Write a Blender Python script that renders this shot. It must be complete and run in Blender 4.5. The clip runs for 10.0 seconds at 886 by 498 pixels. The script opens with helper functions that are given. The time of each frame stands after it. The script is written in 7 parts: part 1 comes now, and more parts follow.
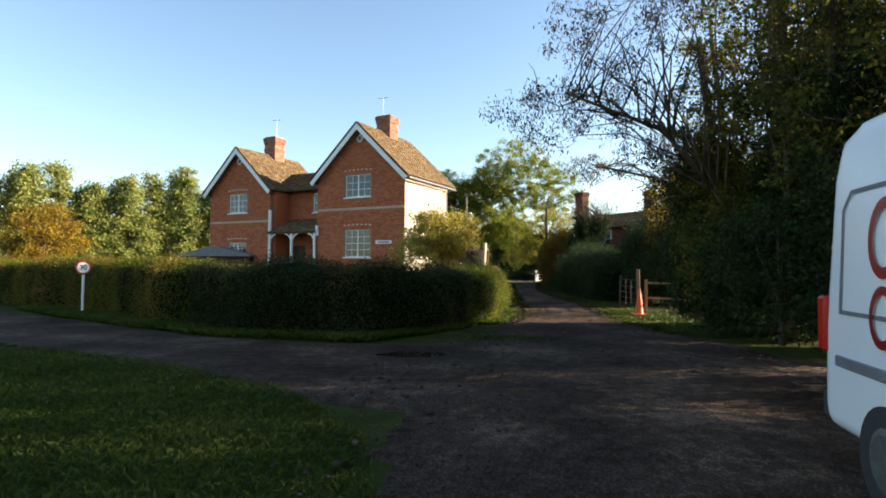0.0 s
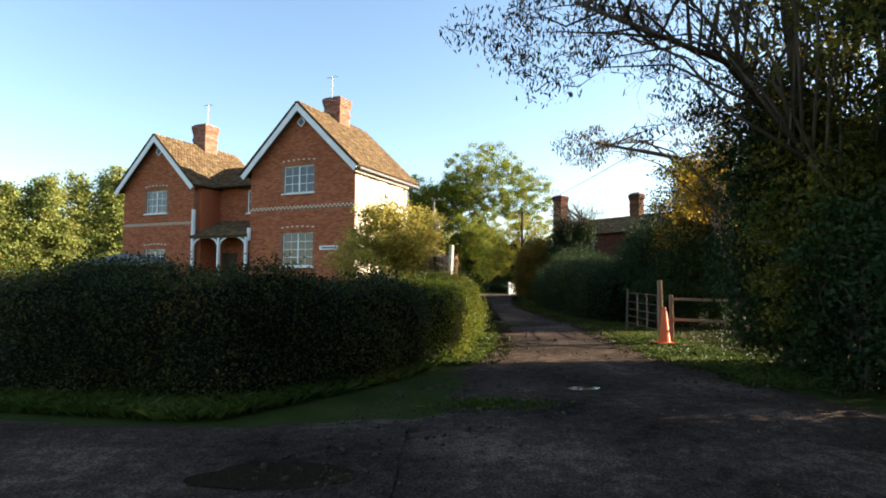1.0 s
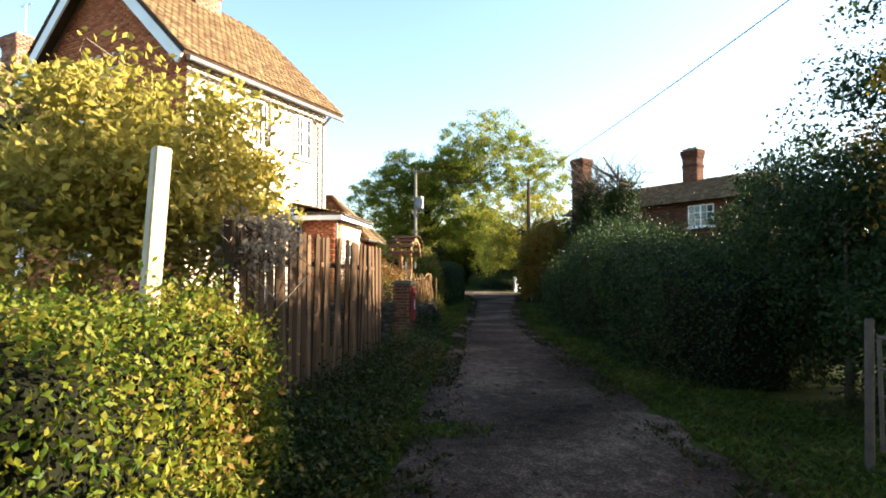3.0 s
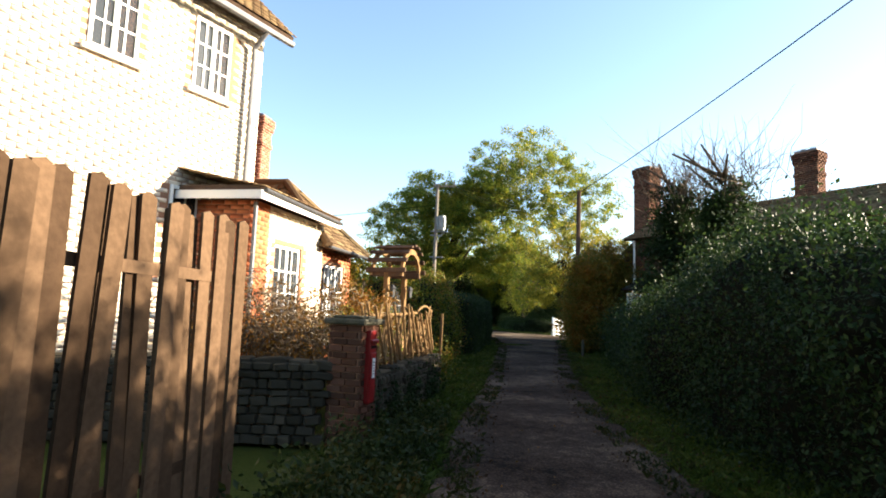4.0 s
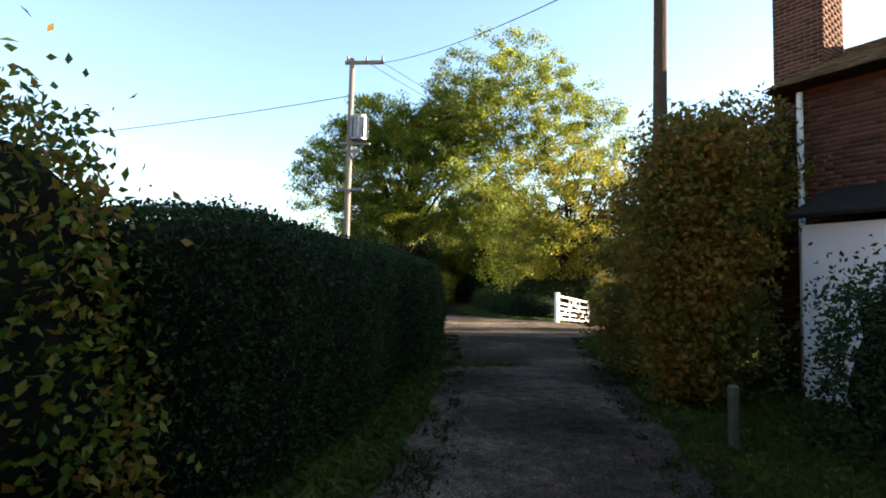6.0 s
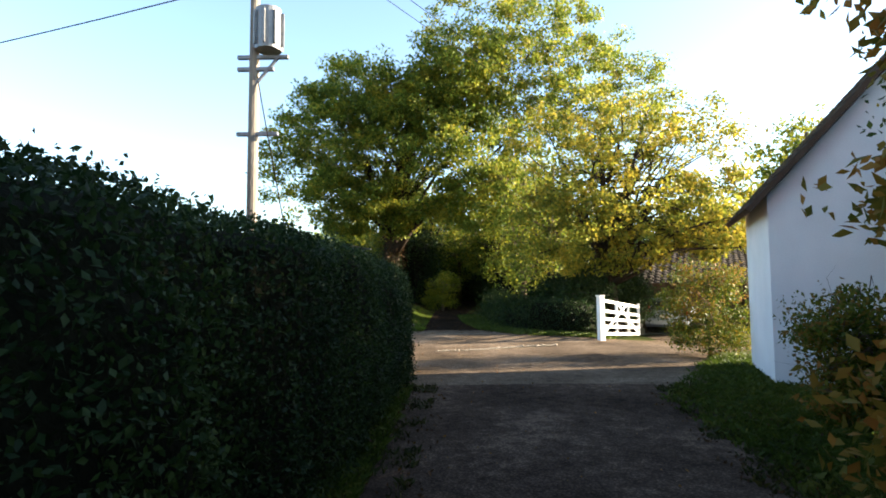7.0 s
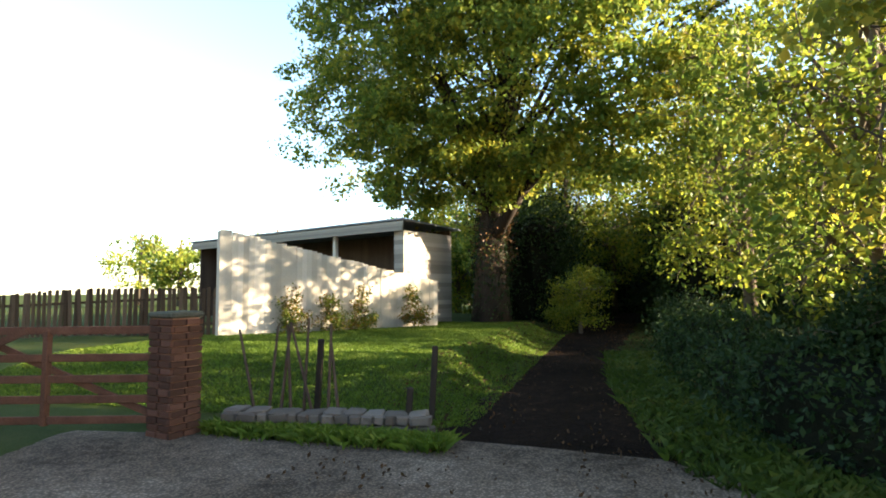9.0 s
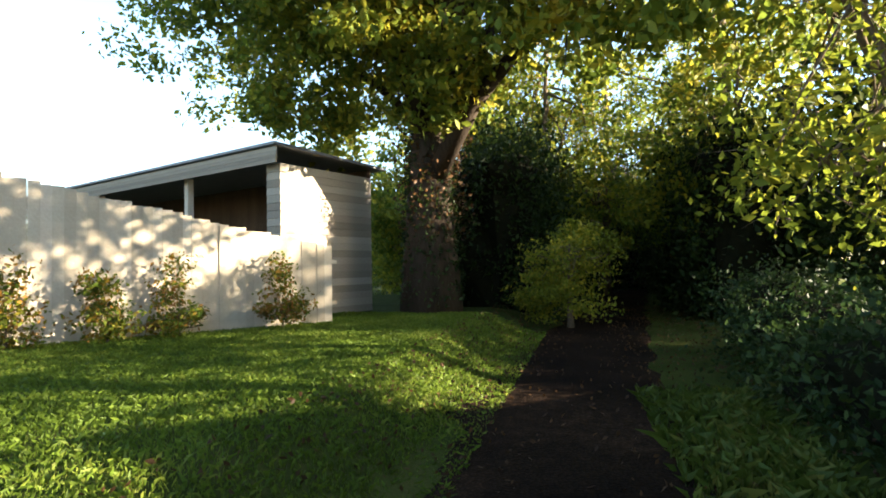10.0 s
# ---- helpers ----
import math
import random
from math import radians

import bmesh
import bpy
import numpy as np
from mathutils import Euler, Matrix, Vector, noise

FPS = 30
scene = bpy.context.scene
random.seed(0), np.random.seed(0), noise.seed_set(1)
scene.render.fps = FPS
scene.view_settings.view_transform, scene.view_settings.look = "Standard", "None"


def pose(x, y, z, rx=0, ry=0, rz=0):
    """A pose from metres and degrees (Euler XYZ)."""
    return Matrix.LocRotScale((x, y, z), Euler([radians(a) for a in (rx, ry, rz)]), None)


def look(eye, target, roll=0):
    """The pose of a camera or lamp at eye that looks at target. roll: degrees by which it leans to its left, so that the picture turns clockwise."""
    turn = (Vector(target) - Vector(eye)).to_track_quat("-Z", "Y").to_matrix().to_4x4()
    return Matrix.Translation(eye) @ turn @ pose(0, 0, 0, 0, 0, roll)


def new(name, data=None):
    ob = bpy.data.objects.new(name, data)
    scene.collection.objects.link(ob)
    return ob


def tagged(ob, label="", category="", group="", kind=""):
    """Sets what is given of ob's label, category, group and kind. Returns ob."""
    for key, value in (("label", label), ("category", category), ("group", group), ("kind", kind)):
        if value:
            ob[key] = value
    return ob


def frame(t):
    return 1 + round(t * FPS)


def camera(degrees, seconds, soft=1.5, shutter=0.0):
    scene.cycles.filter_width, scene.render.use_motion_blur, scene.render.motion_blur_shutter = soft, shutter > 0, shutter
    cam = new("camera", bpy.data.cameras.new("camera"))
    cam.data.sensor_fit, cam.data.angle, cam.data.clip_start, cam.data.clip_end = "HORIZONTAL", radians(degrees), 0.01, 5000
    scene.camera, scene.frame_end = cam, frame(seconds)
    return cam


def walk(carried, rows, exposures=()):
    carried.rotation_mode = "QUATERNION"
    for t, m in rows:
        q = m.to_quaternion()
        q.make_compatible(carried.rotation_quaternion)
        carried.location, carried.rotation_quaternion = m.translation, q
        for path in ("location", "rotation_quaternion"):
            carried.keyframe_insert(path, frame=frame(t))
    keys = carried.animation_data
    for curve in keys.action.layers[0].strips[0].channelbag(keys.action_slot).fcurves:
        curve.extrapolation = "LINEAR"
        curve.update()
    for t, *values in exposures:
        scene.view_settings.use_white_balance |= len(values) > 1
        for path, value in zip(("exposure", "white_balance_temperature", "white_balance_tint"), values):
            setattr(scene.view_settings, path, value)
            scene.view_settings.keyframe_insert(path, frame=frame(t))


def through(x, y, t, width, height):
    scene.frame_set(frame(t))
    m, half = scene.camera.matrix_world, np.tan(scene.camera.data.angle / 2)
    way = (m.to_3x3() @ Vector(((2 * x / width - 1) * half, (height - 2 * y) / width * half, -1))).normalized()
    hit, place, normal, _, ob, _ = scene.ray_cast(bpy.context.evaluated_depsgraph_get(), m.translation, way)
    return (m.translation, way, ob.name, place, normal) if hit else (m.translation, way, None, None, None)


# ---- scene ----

# ------------------------------------------------------------------ camera
cam = camera(76.75, 10.0, soft=1.8)
ROWS = [
    (0.0, -0.008, 0.002, 1.514, -0.55, 1.88, -0.45),
    (0.5, 0.174, 2.727, 1.434, -1.68, 4.19, -0.38),
    (0.7, 0.327, 3.775, 1.453, -2.84, 1.37, -0.37),
    (1.0, 0.551, 5.404, 1.476, -3.60, 3.15, -0.40),
    (1.5, 1.157, 8.075, 1.537, -4.90, 5.40, -1.59),
    (2.0, 2.008, 11.040, 1.596, -4.90, -0.03, 0.98),
    (2.5, 3.015, 14.351, 1.440, -2.90, 5.93, -2.14),
    (3.0, 3.444, 17.479, 1.652, -2.19, 2.38, 0.08),
    (3.2, 3.581, 18.875, 1.605, -0.68, 4.70, -0.30),
    (4.3, 4.346, 27.005, 1.569, 0.90, 6.11, -2.19),
    (4.5, 4.487, 28.542, 1.593, 0.33, 5.21, -0.86),
    (5.0, 4.929, 32.234, 1.538, -1.81, 2.78, 0.71),
    (5.2, 5.167, 33.780, 1.552, -1.30, 3.06, 0.37),
    (6.3, 6.389, 42.530, 1.556, -0.75, 4.07, -1.18),
    (6.5, 6.584, 44.162, 1.578, -0.70, 4.49, 0.23),
    (7.0, 6.964, 47.966, 1.614, 0.71, 3.68, 0.58),
    (7.5, 7.251, 51.968, 1.615, 3.21, 4.35, -1.75),
    (7.6, 7.310, 52.689, 1.607, 4.59, 5.48, -1.54),
    (8.0, 7.483, 55.529, 1.592, 4.97, 2.68, 0.73),
    (8.5, 7.584, 59.021, 1.603, 10.81, 3.10, -0.94),
    (9.0, 7.561, 62.412, 1.550, 16.60, 4.33, 0.41),
    (9.5, 7.312, 65.997, 1.495, 9.34, 5.56, 2.93),
    (10.0, 6.883, 70.188, 1.456, 14.37, 1.80, 1.04),
]
walk(cam, [(t, pose(x, y, z, 90 + pitch, roll, yaw)) for t, x, y, z, yaw, pitch, roll in ROWS],
     [(0.0, 2.0), (2.0, 2.35), (2.6, 2.45), (3.1, 2.7), (4.5, 2.3), (6.5, 2.7), (8.0, 2.95), (9.0, 3.2), (10.0, 3.2)])

# ------------------------------------------------------------------ world and sun
SUN_WAY = Vector((0.975, 0.14, 0.265)).normalized()
world = bpy.data.worlds.new("world")
scene.world = world
world.use_nodes = True
wn, wl = world.node_tree.nodes, world.node_tree.links
sky = wn.new("ShaderNodeTexSky")
sky.sky_type = "NISHITA"
sky.sun_disc = False
sky.sun_elevation = math.asin(SUN_WAY.z)
sky.sun_rotation = math.atan2(SUN_WAY.x, SUN_WAY.y)
sky.air_density, sky.dust_density, sky.ozone_density = 1.0, 0.7, 1.5
wn["Background"].inputs["Strength"].default_value = 0.085
wl.new(sky.outputs[0], wn["Background"].inputs["Color"])
lamp = bpy.data.lights.new("sun", "SUN")
lamp.energy, lamp.angle, lamp.color = 5.0, radians(0.6), (1.0, 0.86, 0.66)
new("sun", lamp).matrix_world = look(SUN_WAY * 60, (0, 0, 0))


# ------------------------------------------------------------------ materials
def material(name, rough=0.8, metal=0.0):
    m = bpy.data.materials.new(name)
    m.use_nodes = True
    b = m.node_tree.nodes["Principled BSDF"]
    b.inputs["Roughness"].default_value = rough
    b.inputs["Metallic"].default_value = metal
    b.inputs["Specular IOR Level"].default_value = 0.03 if rough > 0.7 else 0.5
    return m, m.node_tree.nodes, m.node_tree.links, b


def ramp(nodes, stops):
    r = nodes.new("ShaderNodeValToRGB")
    el = r.color_ramp.elements
    el[0].position, el[0].color = stops[0][0], (*stops[0][1], 1)
    el[1].position, el[1].color = stops[-1][0], (*stops[-1][1], 1)
    for p, c in stops[1:-1]:
        el.new(p).color = (*c, 1)
    return r


def surface(name, stops, scale=6.0, rough=0.85, bump=0.3, fine=60.0, metal=0.0, stretch=(1, 1, 1)):
    """Two scales of noise: a broad one for stains, a fine one for grain and relief."""
    m, n, l, b = material(name, rough, metal)
    co = n.new("ShaderNodeTexCoord")
    mp = n.new("ShaderNodeMapping")
    mp.inputs["Scale"].default_value = stretch
    l.new(co.outputs["Object"], mp.inputs[0])
    broad, grain = n.new("ShaderNodeTexNoise"), n.new("ShaderNodeTexNoise")
    broad.inputs["Scale"].default_value, broad.inputs["Detail"].default_value = scale, 5
    grain.inputs["Scale"].default_value, grain.inputs["Detail"].default_value = fine, 3
    for t in (broad, grain):
        l.new(mp.outputs[0], t.inputs["Vector"])
    mix = n.new("ShaderNodeMath")
    mix.operation = "MULTIPLY_ADD"
    mix.inputs[1].default_value, mix.inputs[2].default_value = 0.45, 0.0
    l.new(grain.outputs["Fac"], mix.inputs[0])
    add = n.new("ShaderNodeMath")
    add.operation = "MULTIPLY_ADD"
    add.inputs[1].default_value = 0.55
    l.new(broad.outputs["Fac"], add.inputs[0])
    l.new(mix.outputs[0], add.inputs[2])
    r = ramp(n, stops)
    l.new(add.outputs[0], r.inputs[0])
    l.new(r.outputs[0], b.inputs["Base Color"])
    if bump:
        bp = n.new("ShaderNodeBump")
        bp.inputs["Strength"].default_value, bp.inputs["Distance"].default_value = bump, 0.02
        l.new(grain.outputs["Fac"], bp.inputs["Height"])
        l.new(bp.outputs[0], b.inputs["Normal"])
    return m


def leaf_material(name, stops, rough=0.5, through=0.35):
    """Leaves: colour varies leaf by leaf, and light comes through them."""
    m, n, l, b = material(name, rough)
    b.inputs["Specular IOR Level"].default_value = 0.12
    geo = n.new("ShaderNodeNewGeometry")
    co, no = n.new("ShaderNodeTexCoord"), n.new("ShaderNodeTexNoise")
    no.inputs["Scale"].default_value = 0.7
    l.new(co.outputs["Object"], no.inputs["Vector"])
    mx = n.new("ShaderNodeMath")
    mx.operation = "MULTIPLY_ADD"
    mx.inputs[1].default_value = 0.5
    l.new(geo.outputs["Random Per Island"], mx.inputs[0])
    sc = n.new("ShaderNodeMath")
    sc.operation = "MULTIPLY_ADD"
    sc.inputs[1].default_value, sc.inputs[2].default_value = 1.0, -0.25
    l.new(no.outputs["Fac"], sc.inputs[0])
    l.new(sc.outputs[0], mx.inputs[2])
    r = ramp(n, stops)
    l.new(mx.outputs[0], r.inputs[0])
    l.new(r.outputs[0], b.inputs["Base Color"])
    tr = n.new("ShaderNodeBsdfTranslucent")
    l.new(r.outputs[0], tr.inputs["Color"])
    ms = n.new("ShaderNodeMixShader")
    ms.inputs[0].default_value = through
    l.new(b.outputs[0], ms.inputs[1])
    l.new(tr.outputs[0], ms.inputs[2])
    l.new(ms.outputs[0], n["Material Output"].inputs["Surface"])
    return m


def random_tint(name, stops, rough=0.85, bump=0.3, fine=70.0):
    """For pieces: each object or each loose island takes its own shade."""
    m, n, l, b = material(name, rough)
    info, geo = n.new("ShaderNodeObjectInfo"), n.new("ShaderNodeNewGeometry")
    co, no = n.new("ShaderNodeTexCoord"), n.new("ShaderNodeTexNoise")
    no.inputs["Scale"].default_value = fine
    l.new(co.outputs["Object"], no.inputs["Vector"])
    s1 = n.new("ShaderNodeMath")
    s1.operation = "ADD"
    l.new(info.outputs["Random"], s1.inputs[0])
    l.new(geo.outputs["Random Per Island"], s1.inputs[1])
    s2 = n.new("ShaderNodeMath")
    s2.operation = "FRACT"
    l.new(s1.outputs[0], s2.inputs[0])
    s3 = n.new("ShaderNodeMath")
    s3.operation = "MULTIPLY_ADD"
    s3.inputs[1].default_value = 0.6
    l.new(s2.outputs[0], s3.inputs[0])
    s4 = n.new("ShaderNodeMath")
    s4.operation = "MULTIPLY"
    s4.inputs[1].default_value = 0.4
    l.new(no.outputs["Fac"], s4.inputs[0])
    l.new(s4.outputs[0], s3.inputs[2])
    r = ramp(n, stops)
    l.new(s3.outputs[0], r.inputs[0])
    l.new(r.outputs[0], b.inputs["Base Color"])
    if bump:
        bp = n.new("ShaderNodeBump")
        bp.inputs["Strength"].default_value, bp.inputs["Distance"].default_value = bump, 0.01
        l.new(no.outputs["Fac"], bp.inputs["Height"])
        l.new(bp.outputs[0], b.inputs["Normal"])
    return m


MORTAR = surface("mortar", [(0.3, (0.24, 0.12, 0.075)), (0.7, (0.34, 0.19, 0.12))], 3.0, 0.95, 0.4)
BRICK = random_tint("brick", [(0.0, (0.25, 0.066, 0.034)), (0.5, (0.44, 0.132, 0.06)), (1.0, (0.58, 0.215, 0.105))])
BRICK_WORN = random_tint("worn_pink_brick", [(0.0, (0.16, 0.07, 0.05)), (0.5, (0.3, 0.145, 0.1)), (1.0, (0.42, 0.24, 0.17))])
BRICK_OLD = random_tint("old_brick", [(0.0, (0.035, 0.02, 0.015)), (0.5, (0.085, 0.04, 0.026)), (1.0, (0.15, 0.07, 0.046))])
PAINTED_BRICK = random_tint("cream_painted_brick", [(0.0, (0.55, 0.47, 0.36)), (0.5, (0.66, 0.58, 0.46)), (1.0, (0.74, 0.67, 0.56))])
SLATE = random_tint("grey_brown_tile", [(0.0, (0.045, 0.038, 0.034)), (0.5, (0.09, 0.075, 0.062)), (1.0, (0.14, 0.115, 0.09))], 0.85)
SLATE_DARK = random_tint("dark_slate", [(0.0, (0.018, 0.015, 0.013)), (1.0, (0.05, 0.042, 0.035))], 0.8)
CREAM = random_tint("cream_brick", [(0.0, (0.66, 0.55, 0.4)), (1.0, (0.8, 0.72, 0.56))])
TILE = random_tint("clay_tile", [(0.0, (0.06, 0.036, 0.022)), (0.5, (0.13, 0.085, 0.048)), (1.0, (0.24, 0.18, 0.095))], 0.9)
PAINT = surface("white_paint", [(0.3, (0.7, 0.69, 0.66)), (0.7, (0.84, 0.83, 0.8))], 2.0, 0.5, 0.1)
RENDER_WHITE = surface("white_render", [(0.3, (0.66, 0.66, 0.66)), (0.7, (0.82, 0.82, 0.82))], 1.2, 0.9, 0.3)
WOOD = surface("weathered_wood", [(0.25, (0.13, 0.085, 0.05)), (0.75, (0.3, 0.21, 0.13))], 5.0, 0.85, 0.4, 60, 0, (1, 1, 0.12))
WOOD_PALE = surface("pale_wood", [(0.25, (0.1, 0.056, 0.026)), (0.75, (0.26, 0.165, 0.078))], 5.0, 0.8, 0.35, 60, 0, (1, 1, 0.12))
WOOD_DARK = surface("dark_boards", [(0.25, (0.045, 0.03, 0.022)), (0.75, (0.12, 0.08, 0.055))], 4.0, 0.85, 0.4, 60, 0, (1, 1, 0.12))
BARK = surface("bark", [(0.25, (0.05, 0.038, 0.028)), (0.75, (0.17, 0.13, 0.09))], 4.0, 0.95, 0.9, 30, 0, (1, 1, 0.3))
BARK_DARK = surface("dark_oak_bark", [(0.25, (0.016, 0.012, 0.009)), (0.75, (0.06, 0.046, 0.034))], 3.0, 0.95, 1.0, 18, 0, (1, 1, 0.25))
BARK_PALE = surface("pale_bark", [(0.25, (0.12, 0.095, 0.06)), (0.75, (0.3, 0.24, 0.16))], 4.0, 0.95, 0.7, 30, 0, (1, 1, 0.3))
GLASS = material("window_glass", 0.05)[0]
GLASS.node_tree.nodes["Principled BSDF"].inputs["Base Color"].default_value = (0.03, 0.035, 0.04, 1)
METAL = surface("galvanised_steel", [(0.3, (0.14, 0.14, 0.14)), (0.7, (0.26, 0.26, 0.26))], 8.0, 0.5, 0.1, 80, 0.8)
DARK = surface("dark_interior", [(0.3, (0.008, 0.007, 0.006)), (0.7, (0.02, 0.018, 0.016))], 3.0, 0.95, 0.0)
GRASS_GROUND = surface("grass_ground", [(0.25, (0.014, 0.02, 0.005)), (0.5, (0.035, 0.048, 0.01)), (0.75, (0.07, 0.06, 0.02))], 1.3, 0.95, 0.8, 45)
LEAF_HEDGE = leaf_material("hedge_leaf", [(0.0, (0.02, 0.035, 0.006)), (0.35, (0.06, 0.09, 0.01)), (0.55, (0.14, 0.14, 0.014)), (0.72, (0.2, 0.1, 0.018)), (0.9, (0.3, 0.17, 0.05))])
# Leaf tone lowered for hedges and trees that stand in shade.
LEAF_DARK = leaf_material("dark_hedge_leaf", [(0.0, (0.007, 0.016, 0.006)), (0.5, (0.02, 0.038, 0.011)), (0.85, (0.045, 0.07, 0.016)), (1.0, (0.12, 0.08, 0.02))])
# Darkened copy of the hedge leaf; shade is put into its colour.
LEAF_SHADE = leaf_material("shaded_leaf", [(0.0, (0.01, 0.018, 0.005)), (0.45, (0.026, 0.04, 0.009)), (0.7, (0.06, 0.06, 0.013)), (0.9, (0.17, 0.09, 0.022))], 0.5, 0.25)
LEAF_RUSSET = leaf_material("russet_hedge_leaf", [(0.0, (0.015, 0.03, 0.006)), (0.35, (0.055, 0.09, 0.01)), (0.55, (0.14, 0.16, 0.016)), (0.75, (0.2, 0.17, 0.025)), (0.88, (0.2, 0.1, 0.03)), (1.0, (0.3, 0.22, 0.07))], 0.5, 0.4)
LEAF_OAK = leaf_material("oak_leaf", [(0.0, (0.05, 0.085, 0.014)), (0.45, (0.13, 0.175, 0.024)), (0.7, (0.28, 0.27, 0.03)), (1.0, (0.46, 0.33, 0.035))], 0.5, 0.5)
LEAF_GOLD = leaf_material("gold_leaf", [(0.0, (0.06, 0.085, 0.014)), (0.45, (0.19, 0.2, 0.025)), (0.75, (0.42, 0.32, 0.035)), (1.0, (0.48, 0.29, 0.03))], 0.5, 0.5)
LEAF_BROWN = leaf_material("brown_leaf", [(0.0, (0.05, 0.045, 0.01)), (0.45, (0.13, 0.07, 0.015)), (1.0, (0.3, 0.12, 0.02))])
# Brown leaf darkened in its colour, as for litter lying in shade.
LEAF_LITTER = leaf_material("litter_leaf", [(0.0, (0.02, 0.012, 0.006)), (0.6, (0.06, 0.032, 0.014)), (1.0, (0.14, 0.07, 0.025))])
LEAF_PINE = leaf_material("pine_needle", [(0.0, (0.13, 0.17, 0.04)), (0.6, (0.27, 0.29, 0.08)), (1.0, (0.44, 0.4, 0.12))], 0.6, 0.45)
LEAF_LIME = leaf_material("lime_leaf", [(0.0, (0.05, 0.08, 0.012)), (0.5, (0.15, 0.18, 0.02)), (1.0, (0.38, 0.33, 0.035))], 0.5, 0.55)
LEAF_STRAW = leaf_material("straw_leaf", [(0.0, (0.17, 0.16, 0.03)), (0.5, (0.38, 0.31, 0.06)), (1.0, (0.58, 0.45, 0.14))], 0.5, 0.5)
LEAF_STRAW_GREEN = leaf_material("pale_green_leaf", [(0.0, (0.06, 0.08, 0.02)), (0.5, (0.16, 0.17, 0.045)), (1.0, (0.32, 0.29, 0.11))], 0.5, 0.4)
LAWN_BLADE = leaf_material("lawn_blade", [(0.0, (0.035, 0.06, 0.008)), (0.6, (0.1, 0.15, 0.016)), (1.0, (0.22, 0.23, 0.04))], 0.5, 0.45)
FIELD_BLADE = leaf_material("field_blade", [(0.0, (0.012, 0.018, 0.005)), (0.6, (0.035, 0.042, 0.01)), (1.0, (0.1, 0.075, 0.025))], 0.5, 0.3)
GRASS_BLADE = leaf_material("grass_blade", [(0.0, (0.02, 0.036, 0.006)), (0.6, (0.058, 0.085, 0.012)), (1.0, (0.16, 0.15, 0.035))], 0.5, 0.4)


def gravel_material(name, dark, mid, light, bump=0.5):
    m, n, l, b = material(name, 0.9)
    co = n.new("ShaderNodeTexCoord")
    big, fine = n.new("ShaderNodeTexNoise"), n.new("ShaderNodeTexNoise")
    vor = n.new("ShaderNodeTexVoronoi")
    big.inputs["Scale"].default_value, big.inputs["Detail"].default_value = 0.55, 6
    fine.inputs["Scale"].default_value, fine.inputs["Detail"].default_value = 5.5, 9
    fine.inputs["Roughness"].default_value = 0.72
    vor.inputs["Scale"].default_value = 38
    vor.inputs["Randomness"].default_value = 1.0
    for t in (big, fine, vor):
        l.new(co.outputs["Object"], t.inputs["Vector"])
    a = n.new("ShaderNodeMath")
    a.operation = "MULTIPLY_ADD"
    a.inputs[1].default_value = 0.45
    l.new(fine.outputs["Fac"], a.inputs[0])
    h = n.new("ShaderNodeMath")
    h.operation = "MULTIPLY"
    h.inputs[1].default_value = 0.55
    l.new(big.outputs["Fac"], h.inputs[0])
    l.new(h.outputs[0], a.inputs[2])
    r = ramp(n, [(0.36, dark), (0.52, mid), (0.66, light)])
    l.new(a.outputs[0], r.inputs[0])
    st = ramp(n, [(0.0, (1.75, 1.65, 1.55)), (0.3, (1.0, 0.98, 0.96)), (0.6, (0.5, 0.5, 0.5))])
    l.new(vor.outputs["Distance"], st.inputs[0])
    mu = n.new("ShaderNodeMix")
    mu.data_type, mu.blend_type = "RGBA", "MULTIPLY"
    mu.inputs[0].default_value = 0.9
    l.new(r.outputs[0], mu.inputs[6])
    l.new(st.outputs[0], mu.inputs[7])
    l.new(mu.outputs[2], b.inputs["Base Color"])
    bp = n.new("ShaderNodeBump")
    bp.inputs["Strength"].default_value, bp.inputs["Distance"].default_value = bump, 0.018
    hm = n.new("ShaderNodeMath")
    hm.operation = "MULTIPLY_ADD"
    hm.inputs[1].default_value = -0.45
    l.new(vor.outputs["Distance"], hm.inputs[0])
    l.new(fine.outputs["Fac"], hm.inputs[2])
    l.new(hm.outputs[0], bp.inputs["Height"])
    l.new(bp.outputs[0], b.inputs["Normal"])
    return m


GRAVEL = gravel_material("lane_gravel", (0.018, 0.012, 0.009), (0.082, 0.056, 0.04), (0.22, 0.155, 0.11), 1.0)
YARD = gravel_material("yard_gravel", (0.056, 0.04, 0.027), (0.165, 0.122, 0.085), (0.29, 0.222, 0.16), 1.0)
# Gravel copy darkened in its colour for the shade under the trees.
TRACK = gravel_material("shaded_track_gravel", (0.006, 0.004, 0.003), (0.018, 0.011, 0.007), (0.05, 0.028, 0.016), 1.0)


# ------------------------------------------------------------------ mesh helpers
def mesh_object(name, verts, faces, mat, parent=None, smooth=False):
    me = bpy.data.meshes.new(name)
    me.from_pydata(verts, [], faces)
    me.materials.append(mat)
    if smooth:
        me.polygons.foreach_set("use_smooth", [True] * len(me.polygons))
    me.update()
    ob = new(name, me)
    ob.parent = parent
    return ob


def part(name, bm, mat, parent, label="", smooth=False):
    me = bpy.data.meshes.new(name)
    bmesh.ops.recalc_face_normals(bm, faces=bm.faces)
    bm.to_mesh(me)
    bm.free()
    me.materials.append(mat)
    if smooth:
        me.polygons.foreach_set("use_smooth", [True] * len(me.polygons))
    ob = new(name, me)
    ob.parent = parent
    return tagged(ob, label)


def base(name, m, label, category, group="", kind=""):
    ob = new(name)
    ob.matrix_basis = m
    return tagged(ob, label, category, group, kind)


